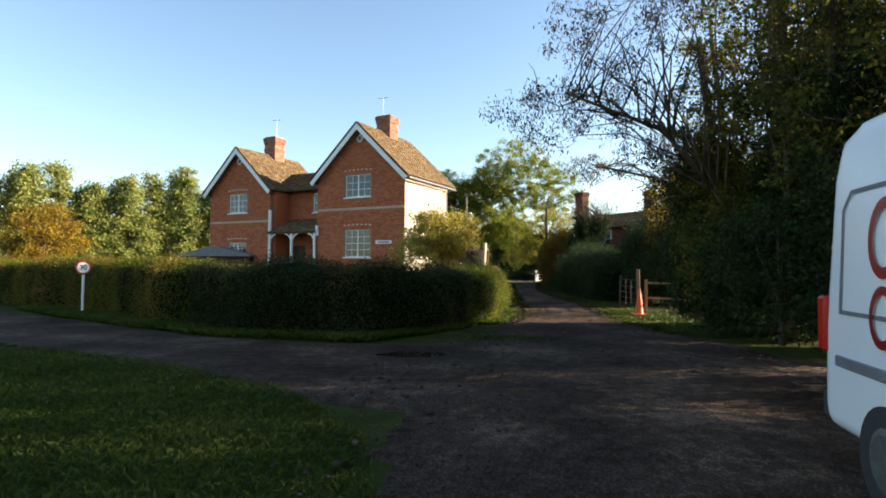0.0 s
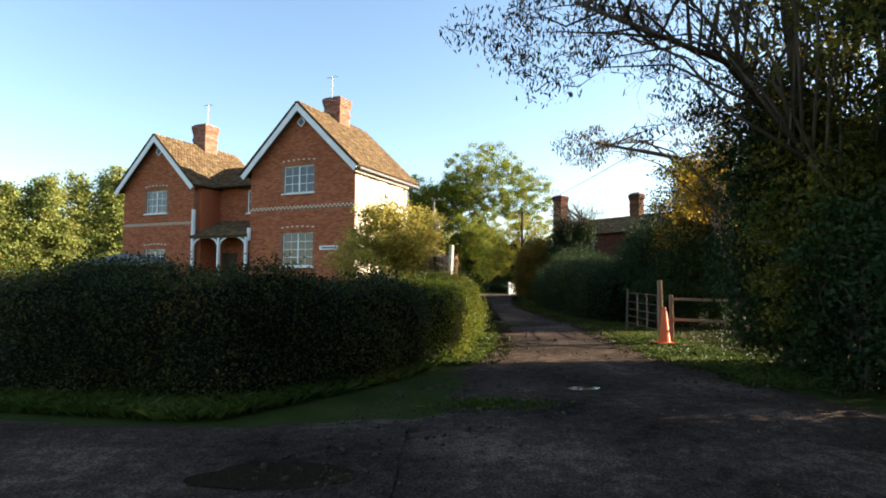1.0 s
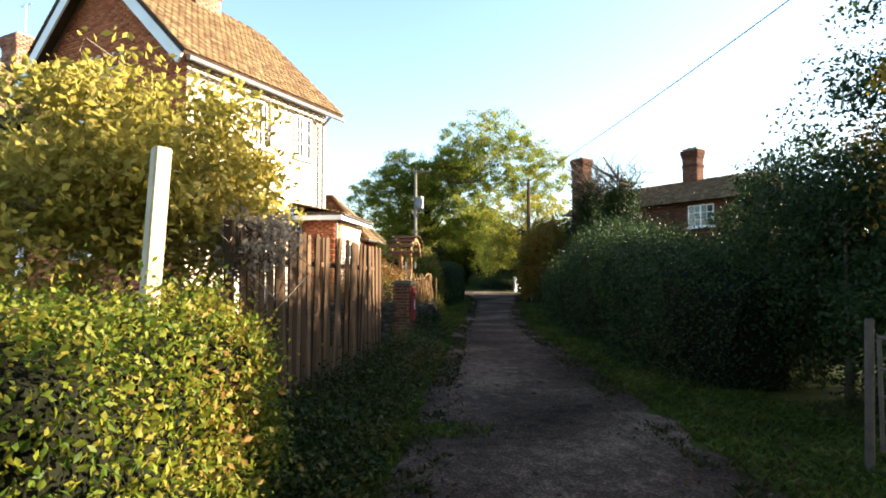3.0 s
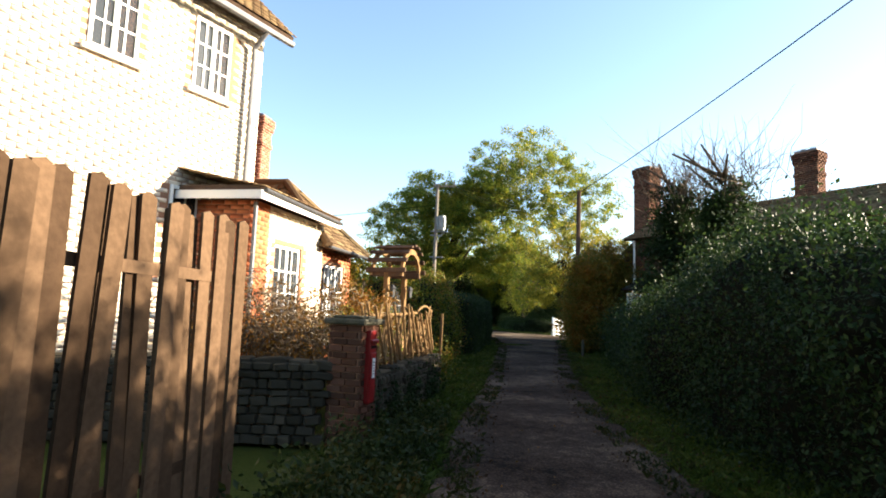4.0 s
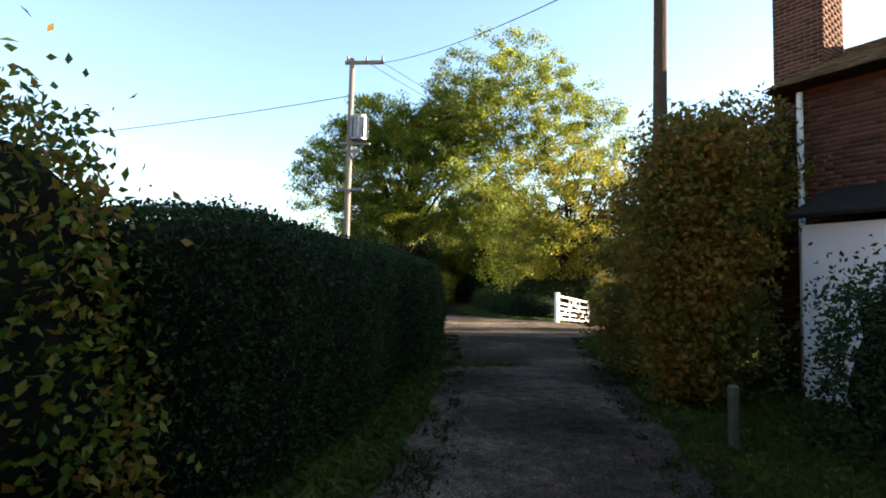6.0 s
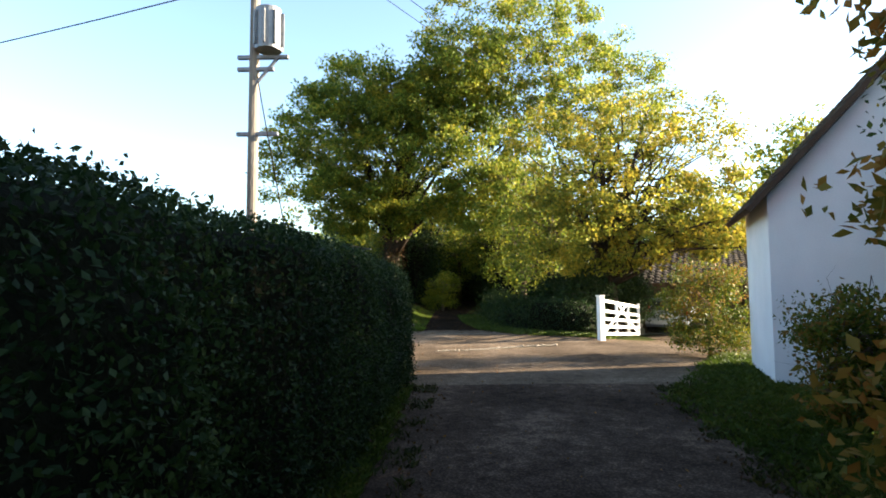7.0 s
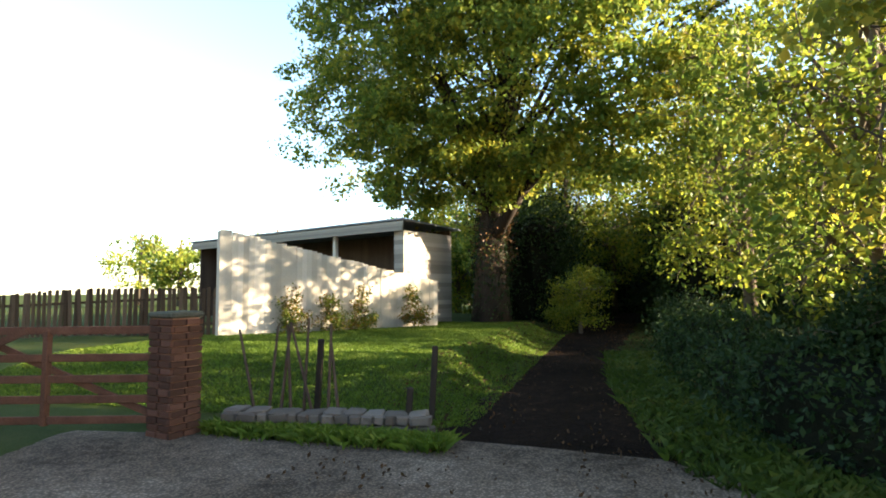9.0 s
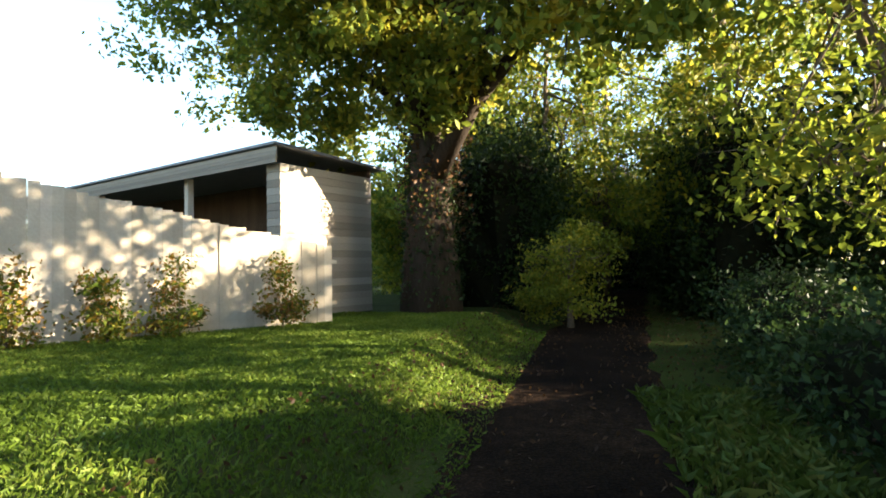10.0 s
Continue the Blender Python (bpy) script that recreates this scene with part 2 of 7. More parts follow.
def box(bm, lo, hi, m=None, bevel=0.0):
    c = [(a + b) / 2 for a, b in zip(lo, hi)]
    s = [abs(b - a) for a, b in zip(lo, hi)]
    made = bmesh.ops.create_cube(bm, size=1.0, matrix=(m or Matrix()) @ Matrix.LocRotScale(c, None, s))["verts"]
    if bevel:
        edges = list({e for v in made for e in v.link_edges})
        bmesh.ops.bevel(bm, geom=edges, offset=bevel, segments=1, affect="EDGES", profile=0.5)
    return bm


def boxes(*pairs, bevel=0.0):
    bm = bmesh.new()
    for lo, hi in pairs:
        box(bm, lo, hi, None, bevel)
    return bm


def beam(bm, a, b, w, d=None, bevel=0.0):
    """A square bar from a to b."""
    a, b = Vector(a), Vector(b)
    m = Matrix.Translation((a + b) / 2) @ (b - a).to_track_quat("Z", "Y").to_matrix().to_4x4()
    h = (b - a).length / 2
    return box(bm, (-w / 2, -(d or w) / 2, -h), (w / 2, (d or w) / 2, h), m, bevel)


def rod(bm, a, b, r0, r1=None, sides=8):
    a, b = Vector(a), Vector(b)
    m = Matrix.Translation((a + b) / 2) @ (b - a).to_track_quat("Z", "Y").to_matrix().to_4x4()
    bmesh.ops.create_cone(bm, cap_ends=True, segments=sides, radius1=r0, radius2=r0 if r1 is None else r1, depth=(b - a).length, matrix=m)
    return bm


def prism(bm, outline, y0, y1):
    """An outline in x, z pushed through from y0 to y1."""
    f = [bm.verts.new((x, y0, z)) for x, z in outline]
    g = [bm.verts.new((x, y1, z)) for x, z in outline]
    bm.faces.new(f)
    bm.faces.new(g[::-1])
    k = len(f)
    for i in range(k):
        bm.faces.new((f[i], g[i], g[(i + 1) % k], f[(i + 1) % k]))
    return bm


def tube(points, radii, sides=6):
    """Vertices and faces of a tapered tube along points."""
    pts = [Vector(p) for p in points]
    verts, faces = [], []
    for i, p in enumerate(pts):
        d = (pts[min(i + 1, len(pts) - 1)] - pts[max(i - 1, 0)]).normalized()
        side = d.orthogonal().normalized()
        up = d.cross(side)
        for k in range(sides):
            a = 2 * math.pi * k / sides
            verts.append(p + (side * math.cos(a) + up * math.sin(a)) * radii[i])
    for i in range(len(pts) - 1):
        for k in range(sides):
            q = (k + 1) % sides
            faces.append((i * sides + k, i * sides + q, (i + 1) * sides + q, (i + 1) * sides + k))
    faces.append(tuple(range(sides))[::-1])
    faces.append(tuple((len(pts) - 1) * sides + k for k in range(sides)))
    return [tuple(v) for v in verts], faces


def joined(parts):
    verts, faces = [], []
    for v, f in parts:
        o = len(verts)
        verts += v
        faces += [tuple(i + o for i in q) for q in f]
    return verts, faces


def leaves(name, pts, size, mat, parent, rng, droop=0.3, shape=0.55, label=""):
    """Many small folded leaves, one at each point, turned at random: one mesh."""
    n = len(pts)
    pts = np.asarray(pts, dtype=np.float32)
    d = rng.normal(size=(n, 3))
    d[:, 2] -= droop
    d /= np.linalg.norm(d, axis=1)[:, None]
    e = np.cross(d, rng.normal(size=(n, 3)))
    e /= np.linalg.norm(e, axis=1)[:, None] + 1e-9
    f = np.cross(d, e)
    s = (size * rng.uniform(0.6, 1.35, n))[:, None]
    w = s * shape
    v = np.stack([pts - d * s * 0.5, pts + e * w * 0.5 + f * w * 0.18, pts + d * s * 0.5, pts - e * w * 0.5 + f * w * 0.18], 1).reshape(-1, 3)
    me = bpy.data.meshes.new(name)
    me.vertices.add(4 * n)
    me.vertices.foreach_set("co", v.astype(np.float32).ravel())
    me.loops.add(6 * n)
    k = np.arange(n, dtype=np.int32)[:, None] * 4
    me.loops.foreach_set("vertex_index", (k + np.array([[0, 1, 2, 0, 2, 3]], dtype=np.int32)).ravel())
    me.polygons.add(2 * n)
    me.polygons.foreach_set("loop_start", np.arange(2 * n, dtype=np.int32) * 3)
    me.materials.append(mat)
    me.update(calc_edges=True)
    me.validate()
    ob = new(name, me)
    ob.parent = parent
    return tagged(ob, label, kind="stuff")


def hedge(name, line, width, height, mat, label, seed, density=1250, leaf=0.047, rough=0.32, shag=0.13, category="hedge"):
    """A clipped hedge along a line of (x, y): a solid core, near-black for the shade among leaves, and a coat of
    leaves.
    """
    rng = np.random.default_rng(seed)
    P = [Vector((x, y, 0)) for x, y in line]
    dense = []
    for a, b in zip(P, P[1:]):
        k = max(1, int((b - a).length / 0.35))
        dense += [a.lerp(b, i / k) for i in range(k)]
    dense.append(P[-1])
    hs = height if isinstance(height, (list, tuple)) else [height] * len(P)
    lens = [0.0]
    for a, b in zip(P, P[1:]):
        lens.append(lens[-1] + (b - a).length)
    prof = [(-0.5, 0.0), (-0.52, 0.35), (-0.5, 0.7), (-0.44, 0.92), (-0.25, 1.0), (0.0, 1.02), (0.25, 1.0), (0.44, 0.92), (0.5, 0.7), (0.52, 0.35), (0.5, 0.0)]
    verts, faces, run, ring = [], [], 0.0, []
    for i, p in enumerate(dense):
        if i:
            run += (p - dense[i - 1]).length
        d = (dense[min(i + 1, len(dense) - 1)] - dense[max(i - 1, 0)]).normalized()
        side = Vector((d.y, -d.x, 0))
        h = float(np.interp(run, lens, hs))
        from_end = min(i, len(dense) - 1 - i) * 0.35
        taper = min(1.0, 0.45 + 0.55 * math.sqrt(from_end / 0.9))
        low = 0.8 + 0.2 * taper
        for u, z in prof:
            q = p + side * (u * width * taper) + Vector((0, 0, z * h * low))
            nz = noise.noise_vector(q * 0.9 + Vector((seed, 0, 0))) * rough + noise.noise_vector(q * 2.7) * rough * 0.45
            nz.z *= 0.8 if z > 0.1 else 0.0
            verts.append(tuple(q + nz))
    k = len(prof)
    for i in range(len(dense) - 1):
        for j in range(k - 1):
            faces.append((i * k + j, i * k + j + 1, (i + 1) * k + j + 1, (i + 1) * k + j))
    faces.append(tuple(range(k)))
    faces.append(tuple((len(dense) - 1) * k + j for j in range(k))[::-1])
    thing = base(name, Matrix(), label, category)
    core = [tuple(v) for v in verts]
    V = np.array(core)
    quads = np.array([f for f in faces if len(f) == 4])
    tri = np.concatenate([quads[:, [0, 1, 2]], quads[:, [0, 2, 3]]])
    for end in (faces[-2], faces[-1]):
        tri = np.concatenate([tri, [[end[0], end[j], end[j + 1]] for j in range(1, k - 1)]])
    a, b, c = V[tri[:, 0]], V[tri[:, 1]], V[tri[:, 2]]
    cr = np.cross(b - a, c - a)
    area = np.linalg.norm(cr, axis=1) / 2
    nrm = cr / (2 * area[:, None] + 1e-9)
    n = int(area.sum() * density)
    pick = rng.choice(len(tri), n, p=area / area.sum())
    r1, r2 = np.sqrt(rng.random(n)), rng.random(n)
    pts = a[pick] * (1 - r1)[:, None] + b[pick] * (r1 * (1 - r2))[:, None] + c[pick] * (r1 * r2)[:, None]
    cl = np.array([(p.x, p.y) for p in dense])
    gap = pts[:, None, :2] - cl[None] if n * len(cl) < 2e7 else None
    if gap is None:
        near = np.concatenate([np.argmin(((q[:, None, :2] - cl[None]) ** 2).sum(2), 1) for q in np.array_split(pts, 1 + n * len(cl) // 20000000)])
    else:
        near = np.argmin((gap ** 2).sum(2), 1)
    out = pts - np.column_stack([cl[near], np.full(n, float(np.mean(hs)) * 0.45)])
    out[:, 2] *= 0.6
    out /= np.linalg.norm(out, axis=1)[:, None] + 1e-9
    pts = pts + out * (rng.gamma(2.0, shag * 0.33, n) - 0.05)[:, None] + rng.normal(0, 0.02, (n, 3))
    pts[:, 2] = np.abs(pts[:, 2])
    # the core is drawn in so that leaves stand clear of it
    cen = []
    for i, p in enumerate(dense):
        inner = dense[min(max(i, 1), len(dense) - 2)] if len(dense) > 2 else p
        cen += [inner] * k
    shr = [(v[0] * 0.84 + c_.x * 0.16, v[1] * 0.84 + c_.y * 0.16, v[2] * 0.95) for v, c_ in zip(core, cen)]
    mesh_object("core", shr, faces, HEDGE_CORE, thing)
    leaves("foliage", pts, leaf, mat, thing, rng)
    return thing


# Near-black tone puts the shade between the leaves into the core.
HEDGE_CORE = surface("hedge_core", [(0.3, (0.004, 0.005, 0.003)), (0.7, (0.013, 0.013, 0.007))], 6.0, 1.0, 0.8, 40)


def tree(name, trunk, radius, blobs, mat, label, seed, leaf=0.2, clumps=0.8, per=60, spread=0.6, bark=None, limbs=26, lean=0.4, twigs=0, category="tree", droop=0.3, shape=0.55, thick=1.0):
    """A tapered trunk along points, limbs to the clumps of leaves, and a crown made of many clumps inside the blobs
    ((x, y, z), (rx, ry, rz), number of clumps)."""
    rng = np.random.default_rng(seed)
    thing = base(name, Matrix(), label, category)
    bark = bark or BARK
    pts = [Vector(p) for p in trunk]
    radii = [radius * (1.25 if i == 0 else 1.0 - 0.6 * i / (len(pts) - 1)) for i in range(len(pts))]
    mesh_object("trunk", *tube(pts, radii, 10), bark, thing, True)
    cents = []
    for c, r, n in blobs:
        v = rng.normal(size=(n, 3))
        v /= np.linalg.norm(v, axis=1)[:, None]
        v *= (rng.random(n) ** 0.38)[:, None]
        cents.append(np.array(c) + v * np.array(r))
    cents = np.concatenate(cents)
    wood = []
    for i in rng.choice(len(cents), min(limbs, len(cents)), replace=False):
        end = Vector(cents[i])
        s = rng.uniform(0.35, 1.0)
        j = min(int(s * (len(pts) - 1)), len(pts) - 2)
        f = s * (len(pts) - 1) - j
        start = pts[j].lerp(pts[j + 1], f)
        r = radius * (0.55 - 0.3 * s) * thick
        mid = start.lerp(end, 0.5) + Vector((rng.normal(0, 0.3), rng.normal(0, 0.3), lean * (end - start).length * 0.25))
        q1, q2 = start.lerp(mid, 0.5) + Vector(rng.normal(0, 0.12, 3)), mid.lerp(end, 0.55) + Vector(rng.normal(0, 0.15, 3))
        wood.append(tube([start, q1, mid, q2, end], [r, r * 0.75, r * 0.52, r * 0.3, r * 0.1], 6))
        for _ in range(4):
            o = mid.lerp(end, rng.uniform(0.1, 0.8))
            e = o + Vector(rng.normal(0, 0.9, 3)) * spread
            wood.append(tube([o, o.lerp(e, 0.5) + Vector(rng.normal(0, 0.1, 3)), e], [r * 0.22, r * 0.14, r * 0.05], 4))
    for _ in range(twigs):
        c = Vector(cents[rng.integers(len(cents))])
        o = c + Vector(rng.normal(0, 0.5, 3)) * spread
        e = o + Vector((rng.normal(0, 0.7), rng.normal(0, 0.7), rng.uniform(-0.2, 0.8))) * spread
        wood.append(tube([o, o.lerp(e, 0.35) + Vector(rng.normal(0, 0.05, 3)), o.lerp(e, 0.7) + Vector(rng.normal(0, 0.07, 3)), e], [0.012, 0.009, 0.007, 0.003], 3))
    if wood:
        tagged(mesh_object("branchwork", *joined(wood), bark, thing, True), kind="stuff")
    n = int(len(cents) * per)
    who = rng.integers(0, len(cents), n)
    off = rng.normal(size=(n, 3))
    off /= np.linalg.norm(off, axis=1)[:, None]
    off *= (rng.random(n) ** 0.5)[:, None] * (spread * clumps)
    big = rng.uniform(0.55, 1.3, len(cents))
    P = cents[who] + off * big[who][:, None] * np.array([1.15, 1.15, 0.75])
    P = P[P[:, 2] > 0.05]
    leaves("crown", P, leaf, mat, thing, rng, droop, shape)
    return thing


def blades(name, pts, height, mat, label, seed, width=0.006):
    rng = np.random.default_rng(seed)
    n = len(pts)
    h = (height * rng.uniform(0.5, 1.4, n))[:, None]
    lean_ = rng.normal(0, 0.35, (n, 3))
    lean_[:, 2] = 1
    side = rng.normal(size=(n, 3))
    side[:, 2] = 0
    side /= np.linalg.norm(side, axis=1)[:, None]
    w = width * rng.uniform(0.7, 1.6, n)[:, None]
    bend = rng.normal(0, 0.4, (n, 3)) * h
    bend[:, 2] = -np.abs(bend[:, 2]) * 0.4
    v = np.stack([pts - side * w, pts + side * w, pts + lean_ * h * 0.6 + side * w * 0.7, pts + lean_ * h + bend], 1).reshape(-1, 3).astype(np.float32)
    me = bpy.data.meshes.new(name)
    me.vertices.add(4 * n)
    me.vertices.foreach_set("co", v.ravel())
    me.loops.add(6 * n)
    k = np.arange(n, dtype=np.int32)[:, None] * 4
    me.loops.foreach_set("vertex_index", (k + np.array([[0, 1, 2, 0, 2, 3]], dtype=np.int32)).ravel())
    me.polygons.add(2 * n)
    me.polygons.foreach_set("loop_start", np.arange(2 * n, dtype=np.int32) * 3)
    me.materials.append(mat)
    me.update(calc_edges=True)
    return tagged(new(name, me), label, "grass", kind="stuff")


# ------------------------------------------------------------------ ground and lane
def land(x, y):
    """Height of the ground: flat, with a dip at the carport and a bank behind the yard's stone edging."""
    def soft(a, b, v):
        s = min(1.0, max(0.0, (v - a) / (b - a)))
        return s * s * (3 - 2 * s)
    dip = -0.55 * soft(10.5, 15.5, x) * soft(61.0, 67.0, y) * (1 - soft(95, 110, y))
    bank = 0.42 * soft(68.6, 71.5, y) * (1 - soft(4.6, 5.9, x)) * soft(-14, -6, x) * (1 - soft(90, 98, y))
    return dip + bank


def ground_sheet():
    xs = np.unique(np.concatenate([np.linspace(-1200, -40, 10), np.linspace(-40, 50, 181), np.linspace(50, 1200, 10)]))
    ys = np.unique(np.concatenate([np.linspace(-600, -10, 8), np.linspace(-10, 120, 241), np.linspace(120, 2500, 12)]))
    verts = [(x, y, land(x, y) - 0.035 + 0.03 * noise.noise(Vector((x * 0.4, y * 0.4, 0)))) for y in ys for x in xs]
    k = len(xs)
    faces = [(j * k + i, j * k + i + 1, (j + 1) * k + i + 1, (j + 1) * k + i) for j in range(len(ys) - 1) for i in range(k - 1)]
    tagged(mesh_object("ground", verts, faces, GRASS_GROUND, None, True), "rough green grass with fallen leaves", "grass", kind="structure")


ground_sheet()


def ribbon(name, rows, z, mat, label, category, wobble=0.12, crown=0.0, step=0.4):
    """A strip from rows of (x_left, y_left, x_right, y_right), with ragged edges."""
    dense = []
    for a, b in zip(rows, rows[1:]):
        k = max(1, int(max(math.dist(a[:2], b[:2]), math.dist(a[2:], b[2:])) / step))
        dense += [[a[j] + (b[j] - a[j]) * i / k for j in range(4)] for i in range(k)]
    dense.append(rows[-1])
    cols, verts, faces = 12, [], []
    for n_, (x0, y0, x1, y1) in enumerate(dense):
        w0 = wobble * (noise.noise(Vector((x0 * 1.3, y0 * 1.3, 3.0))) + 0.6 * noise.noise(Vector((x0 * 4.1, y0 * 4.1, 5.0))))
        w1 = wobble * (noise.noise(Vector((x1 * 1.3, y1 * 1.3, 7.0))) + 0.6 * noise.noise(Vector((x1 * 4.1, y1 * 4.1, 9.0))))
        d = Vector((x1 - x0, y1 - y0, 0)).normalized()
        a, b = Vector((x0, y0, 0)) + d * w0, Vector((x1, y1, 0)) + d * w1
        for c in range(cols + 1):
            s = c / cols
            p = a.lerp(b, s)
            h = land(p.x, p.y) + z + crown * (4 * s * (1 - s)) + 0.012 * noise.noise(Vector((p.x * 1.1, p.y * 1.1, 0)))
            if c in (0, cols):
                h -= 0.05
            verts.append((p.x, p.y, h))
    k = cols + 1
    for i in range(len(dense) - 1):
        for c in range(cols):
            faces.append((i * k + c, i * k + c + 1, (i + 1) * k + c + 1, (i + 1) * k + c))
    return tagged(mesh_object(name, verts, faces, mat, None, True), label, category, kind="structure")


LANE = [(-2.4, -6, 9.0, -6), (-1.6, 1, 8.2, 1), (-0.7, 4.7, 7.6, 5), (-0.1, 8.0, 6.6, 9), (0.6, 11.5, 5.9, 13), (1.55, 15.3, 5.5, 16.5), (2.25, 17.4, 5.75, 18), (3.0, 21.6, 6.3, 22),
        (3.3, 25, 6.45, 25.5), (3.8, 29.3, 6.6, 29.3), (4.15, 33.2, 6.75, 33.2), (4.75, 37.1, 7.2, 37.1), (5.1, 40.7, 7.8, 41), (6.0, 48.9, 9.5, 50), (6.2, 57, 10.7, 57)]
ribbon("road", LANE, 0.0, GRAVEL, "potholed gravel lane of dark compacted stone", "road", 0.42, 0.03, 0.2)
ribbon("road_side", [(-30, 27, -32, 21), (-20, 21.5, -20, 16.6), (-12.4, 17.2, -12, 12.6), (-4.8, 12.2, -4.4, 8.5), (-2.0, 11.3, -1.9, 6.6), (0.6, 11.6, 0.2, 5.5)], 0.004, GRAVEL, "worn tarmac side road joining the lane", "road", 0.2)
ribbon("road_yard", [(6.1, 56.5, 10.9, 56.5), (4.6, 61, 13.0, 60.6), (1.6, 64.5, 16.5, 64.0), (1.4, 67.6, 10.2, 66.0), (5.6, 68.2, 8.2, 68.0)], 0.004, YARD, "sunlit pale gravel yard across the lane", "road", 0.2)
ribbon("road_drive", [(10.4, 64.6, 12.4, 60.8), (11.6, 65.2, 15.5, 62.0), (14.6, 69.5, 18.5, 64.5), (15.0, 71.4, 24.0, 71.8)], 0.006, YARD, "pale gravel drive to the carport", "road", 0.15)
ribbon("road_tunnel", [(5.6, 67.9, 8.3, 67.6), (5.5, 77, 7.7, 77), (6.4, 88, 8.6, 88), (8.5, 110, 11, 110)], 0.002, TRACK, "dirt track under overhanging trees, its colour darkened for their shade", "road", 0.2)

# ------------------------------------------------------------------ hedges
# One hedge in three leaf tones: lighter where sunlit, darker where shaded.
hedge("hedge", [(-21, 25.5), (-12.2, 19.8), (-8.0, 16.4), (-6.0, 14.8)], 1.5, 1.55, LEAF_HEDGE, "clipped mixed hedge with russet leaves beside the road", 9)
hedge("hedge", [(-6.2, 14.95), (-4.2, 13.4), (-1.8, 13.0), (-0.75, 13.7), (0.1, 14.9), (0.45, 15.7)], 1.5, [1.52, 1.5, 1.48, 1.46, 1.45, 1.45], LEAF_SHADE, "shaded stretch of the roadside hedge in a darkened leaf colour", 11)
hedge("hedge", [(0.35, 15.3), (0.95, 17.0), (1.5, 20.0), (1.85, 21.9)], 1.6, [1.36, 1.36, 1.4, 1.4], LEAF_RUSSET, "clipped mixed hedge turning brown beside the lane", 10, density=2100, leaf=0.042, shag=0.13)
hedge("hedge", [(1.2, 39.2), (2.1, 39.5), (2.9, 41.0), (3.7, 44.0)], 1.5, [2.0, 2.25, 2.5, 2.4], LEAF_HEDGE, "tall ivy-grown hedge beside the garden steps", 15, leaf=0.07, density=600, rough=0.3, shag=0.25)
hedge("hedge", [(3.9, 43.6), (4.55, 47), (5.15, 52), (5.5, 58.8)], 1.7, [2.12, 2.12, 2.1, 2.03], LEAF_DARK, "tall dark clipped evergreen hedge along the lane", 12, leaf=0.042, density=1500, rough=0.22, shag=0.055)
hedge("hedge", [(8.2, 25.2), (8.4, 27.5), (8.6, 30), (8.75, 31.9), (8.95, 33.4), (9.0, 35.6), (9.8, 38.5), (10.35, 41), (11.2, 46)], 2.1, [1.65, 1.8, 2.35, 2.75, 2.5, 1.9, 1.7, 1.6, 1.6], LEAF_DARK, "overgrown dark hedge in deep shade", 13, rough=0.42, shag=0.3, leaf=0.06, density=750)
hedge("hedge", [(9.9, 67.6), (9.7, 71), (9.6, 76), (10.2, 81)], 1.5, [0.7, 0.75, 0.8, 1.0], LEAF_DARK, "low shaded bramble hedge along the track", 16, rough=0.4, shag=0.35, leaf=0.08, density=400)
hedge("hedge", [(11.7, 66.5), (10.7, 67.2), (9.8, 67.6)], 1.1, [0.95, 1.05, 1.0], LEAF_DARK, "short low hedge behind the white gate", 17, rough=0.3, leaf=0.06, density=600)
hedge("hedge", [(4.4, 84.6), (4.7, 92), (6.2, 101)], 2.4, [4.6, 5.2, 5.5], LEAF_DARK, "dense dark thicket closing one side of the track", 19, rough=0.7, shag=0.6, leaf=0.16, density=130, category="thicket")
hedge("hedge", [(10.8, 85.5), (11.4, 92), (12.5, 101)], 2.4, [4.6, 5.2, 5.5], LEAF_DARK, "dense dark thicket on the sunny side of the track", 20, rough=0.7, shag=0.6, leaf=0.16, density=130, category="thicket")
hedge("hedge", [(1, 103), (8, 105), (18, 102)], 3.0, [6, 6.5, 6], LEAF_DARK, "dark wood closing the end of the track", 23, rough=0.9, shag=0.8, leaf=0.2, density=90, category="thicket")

# ------------------------------------------------------------------ pieces
def slabs(name, P, U, V, W, mat, parent, label="", kind="stuff"):
    """Many small boxes in one mesh: corner P and three edges U, V, W, each an array of n rows."""
    P, U, V, W = (np.asarray(a, dtype=np.float32).reshape(-1, 3) for a in (P, U, V, W))
    n = len(P)
    U, V, W = (np.broadcast_to(a, (n, 3)) for a in (U, V, W))
    v = np.stack([P, P + U, P + U + V, P + V, P + W, P + U + W, P + U + V + W, P + V + W], 1).reshape(-1, 3)
    q = np.array([[0, 3, 2, 1], [4, 5, 6, 7], [0, 1, 5, 4], [1, 2, 6, 5], [2, 3, 7, 6], [3, 0, 4, 7]], dtype=np.int32)
    me = bpy.data.meshes.new(name)
    me.vertices.add(8 * n)
    me.vertices.foreach_set("co", v.ravel())
    me.loops.add(24 * n)
    me.loops.foreach_set("vertex_index", (np.arange(n, dtype=np.int32)[:, None, None] * 8 + q[None]).ravel())
    me.polygons.add(6 * n)
    me.polygons.foreach_set("loop_start", np.arange(6 * n, dtype=np.int32) * 4)
    me.materials.append(mat)
    me.update(calc_edges=True)
    ob = new(name, me)
    ob.parent = parent
    return tagged(ob, label, kind=kind)


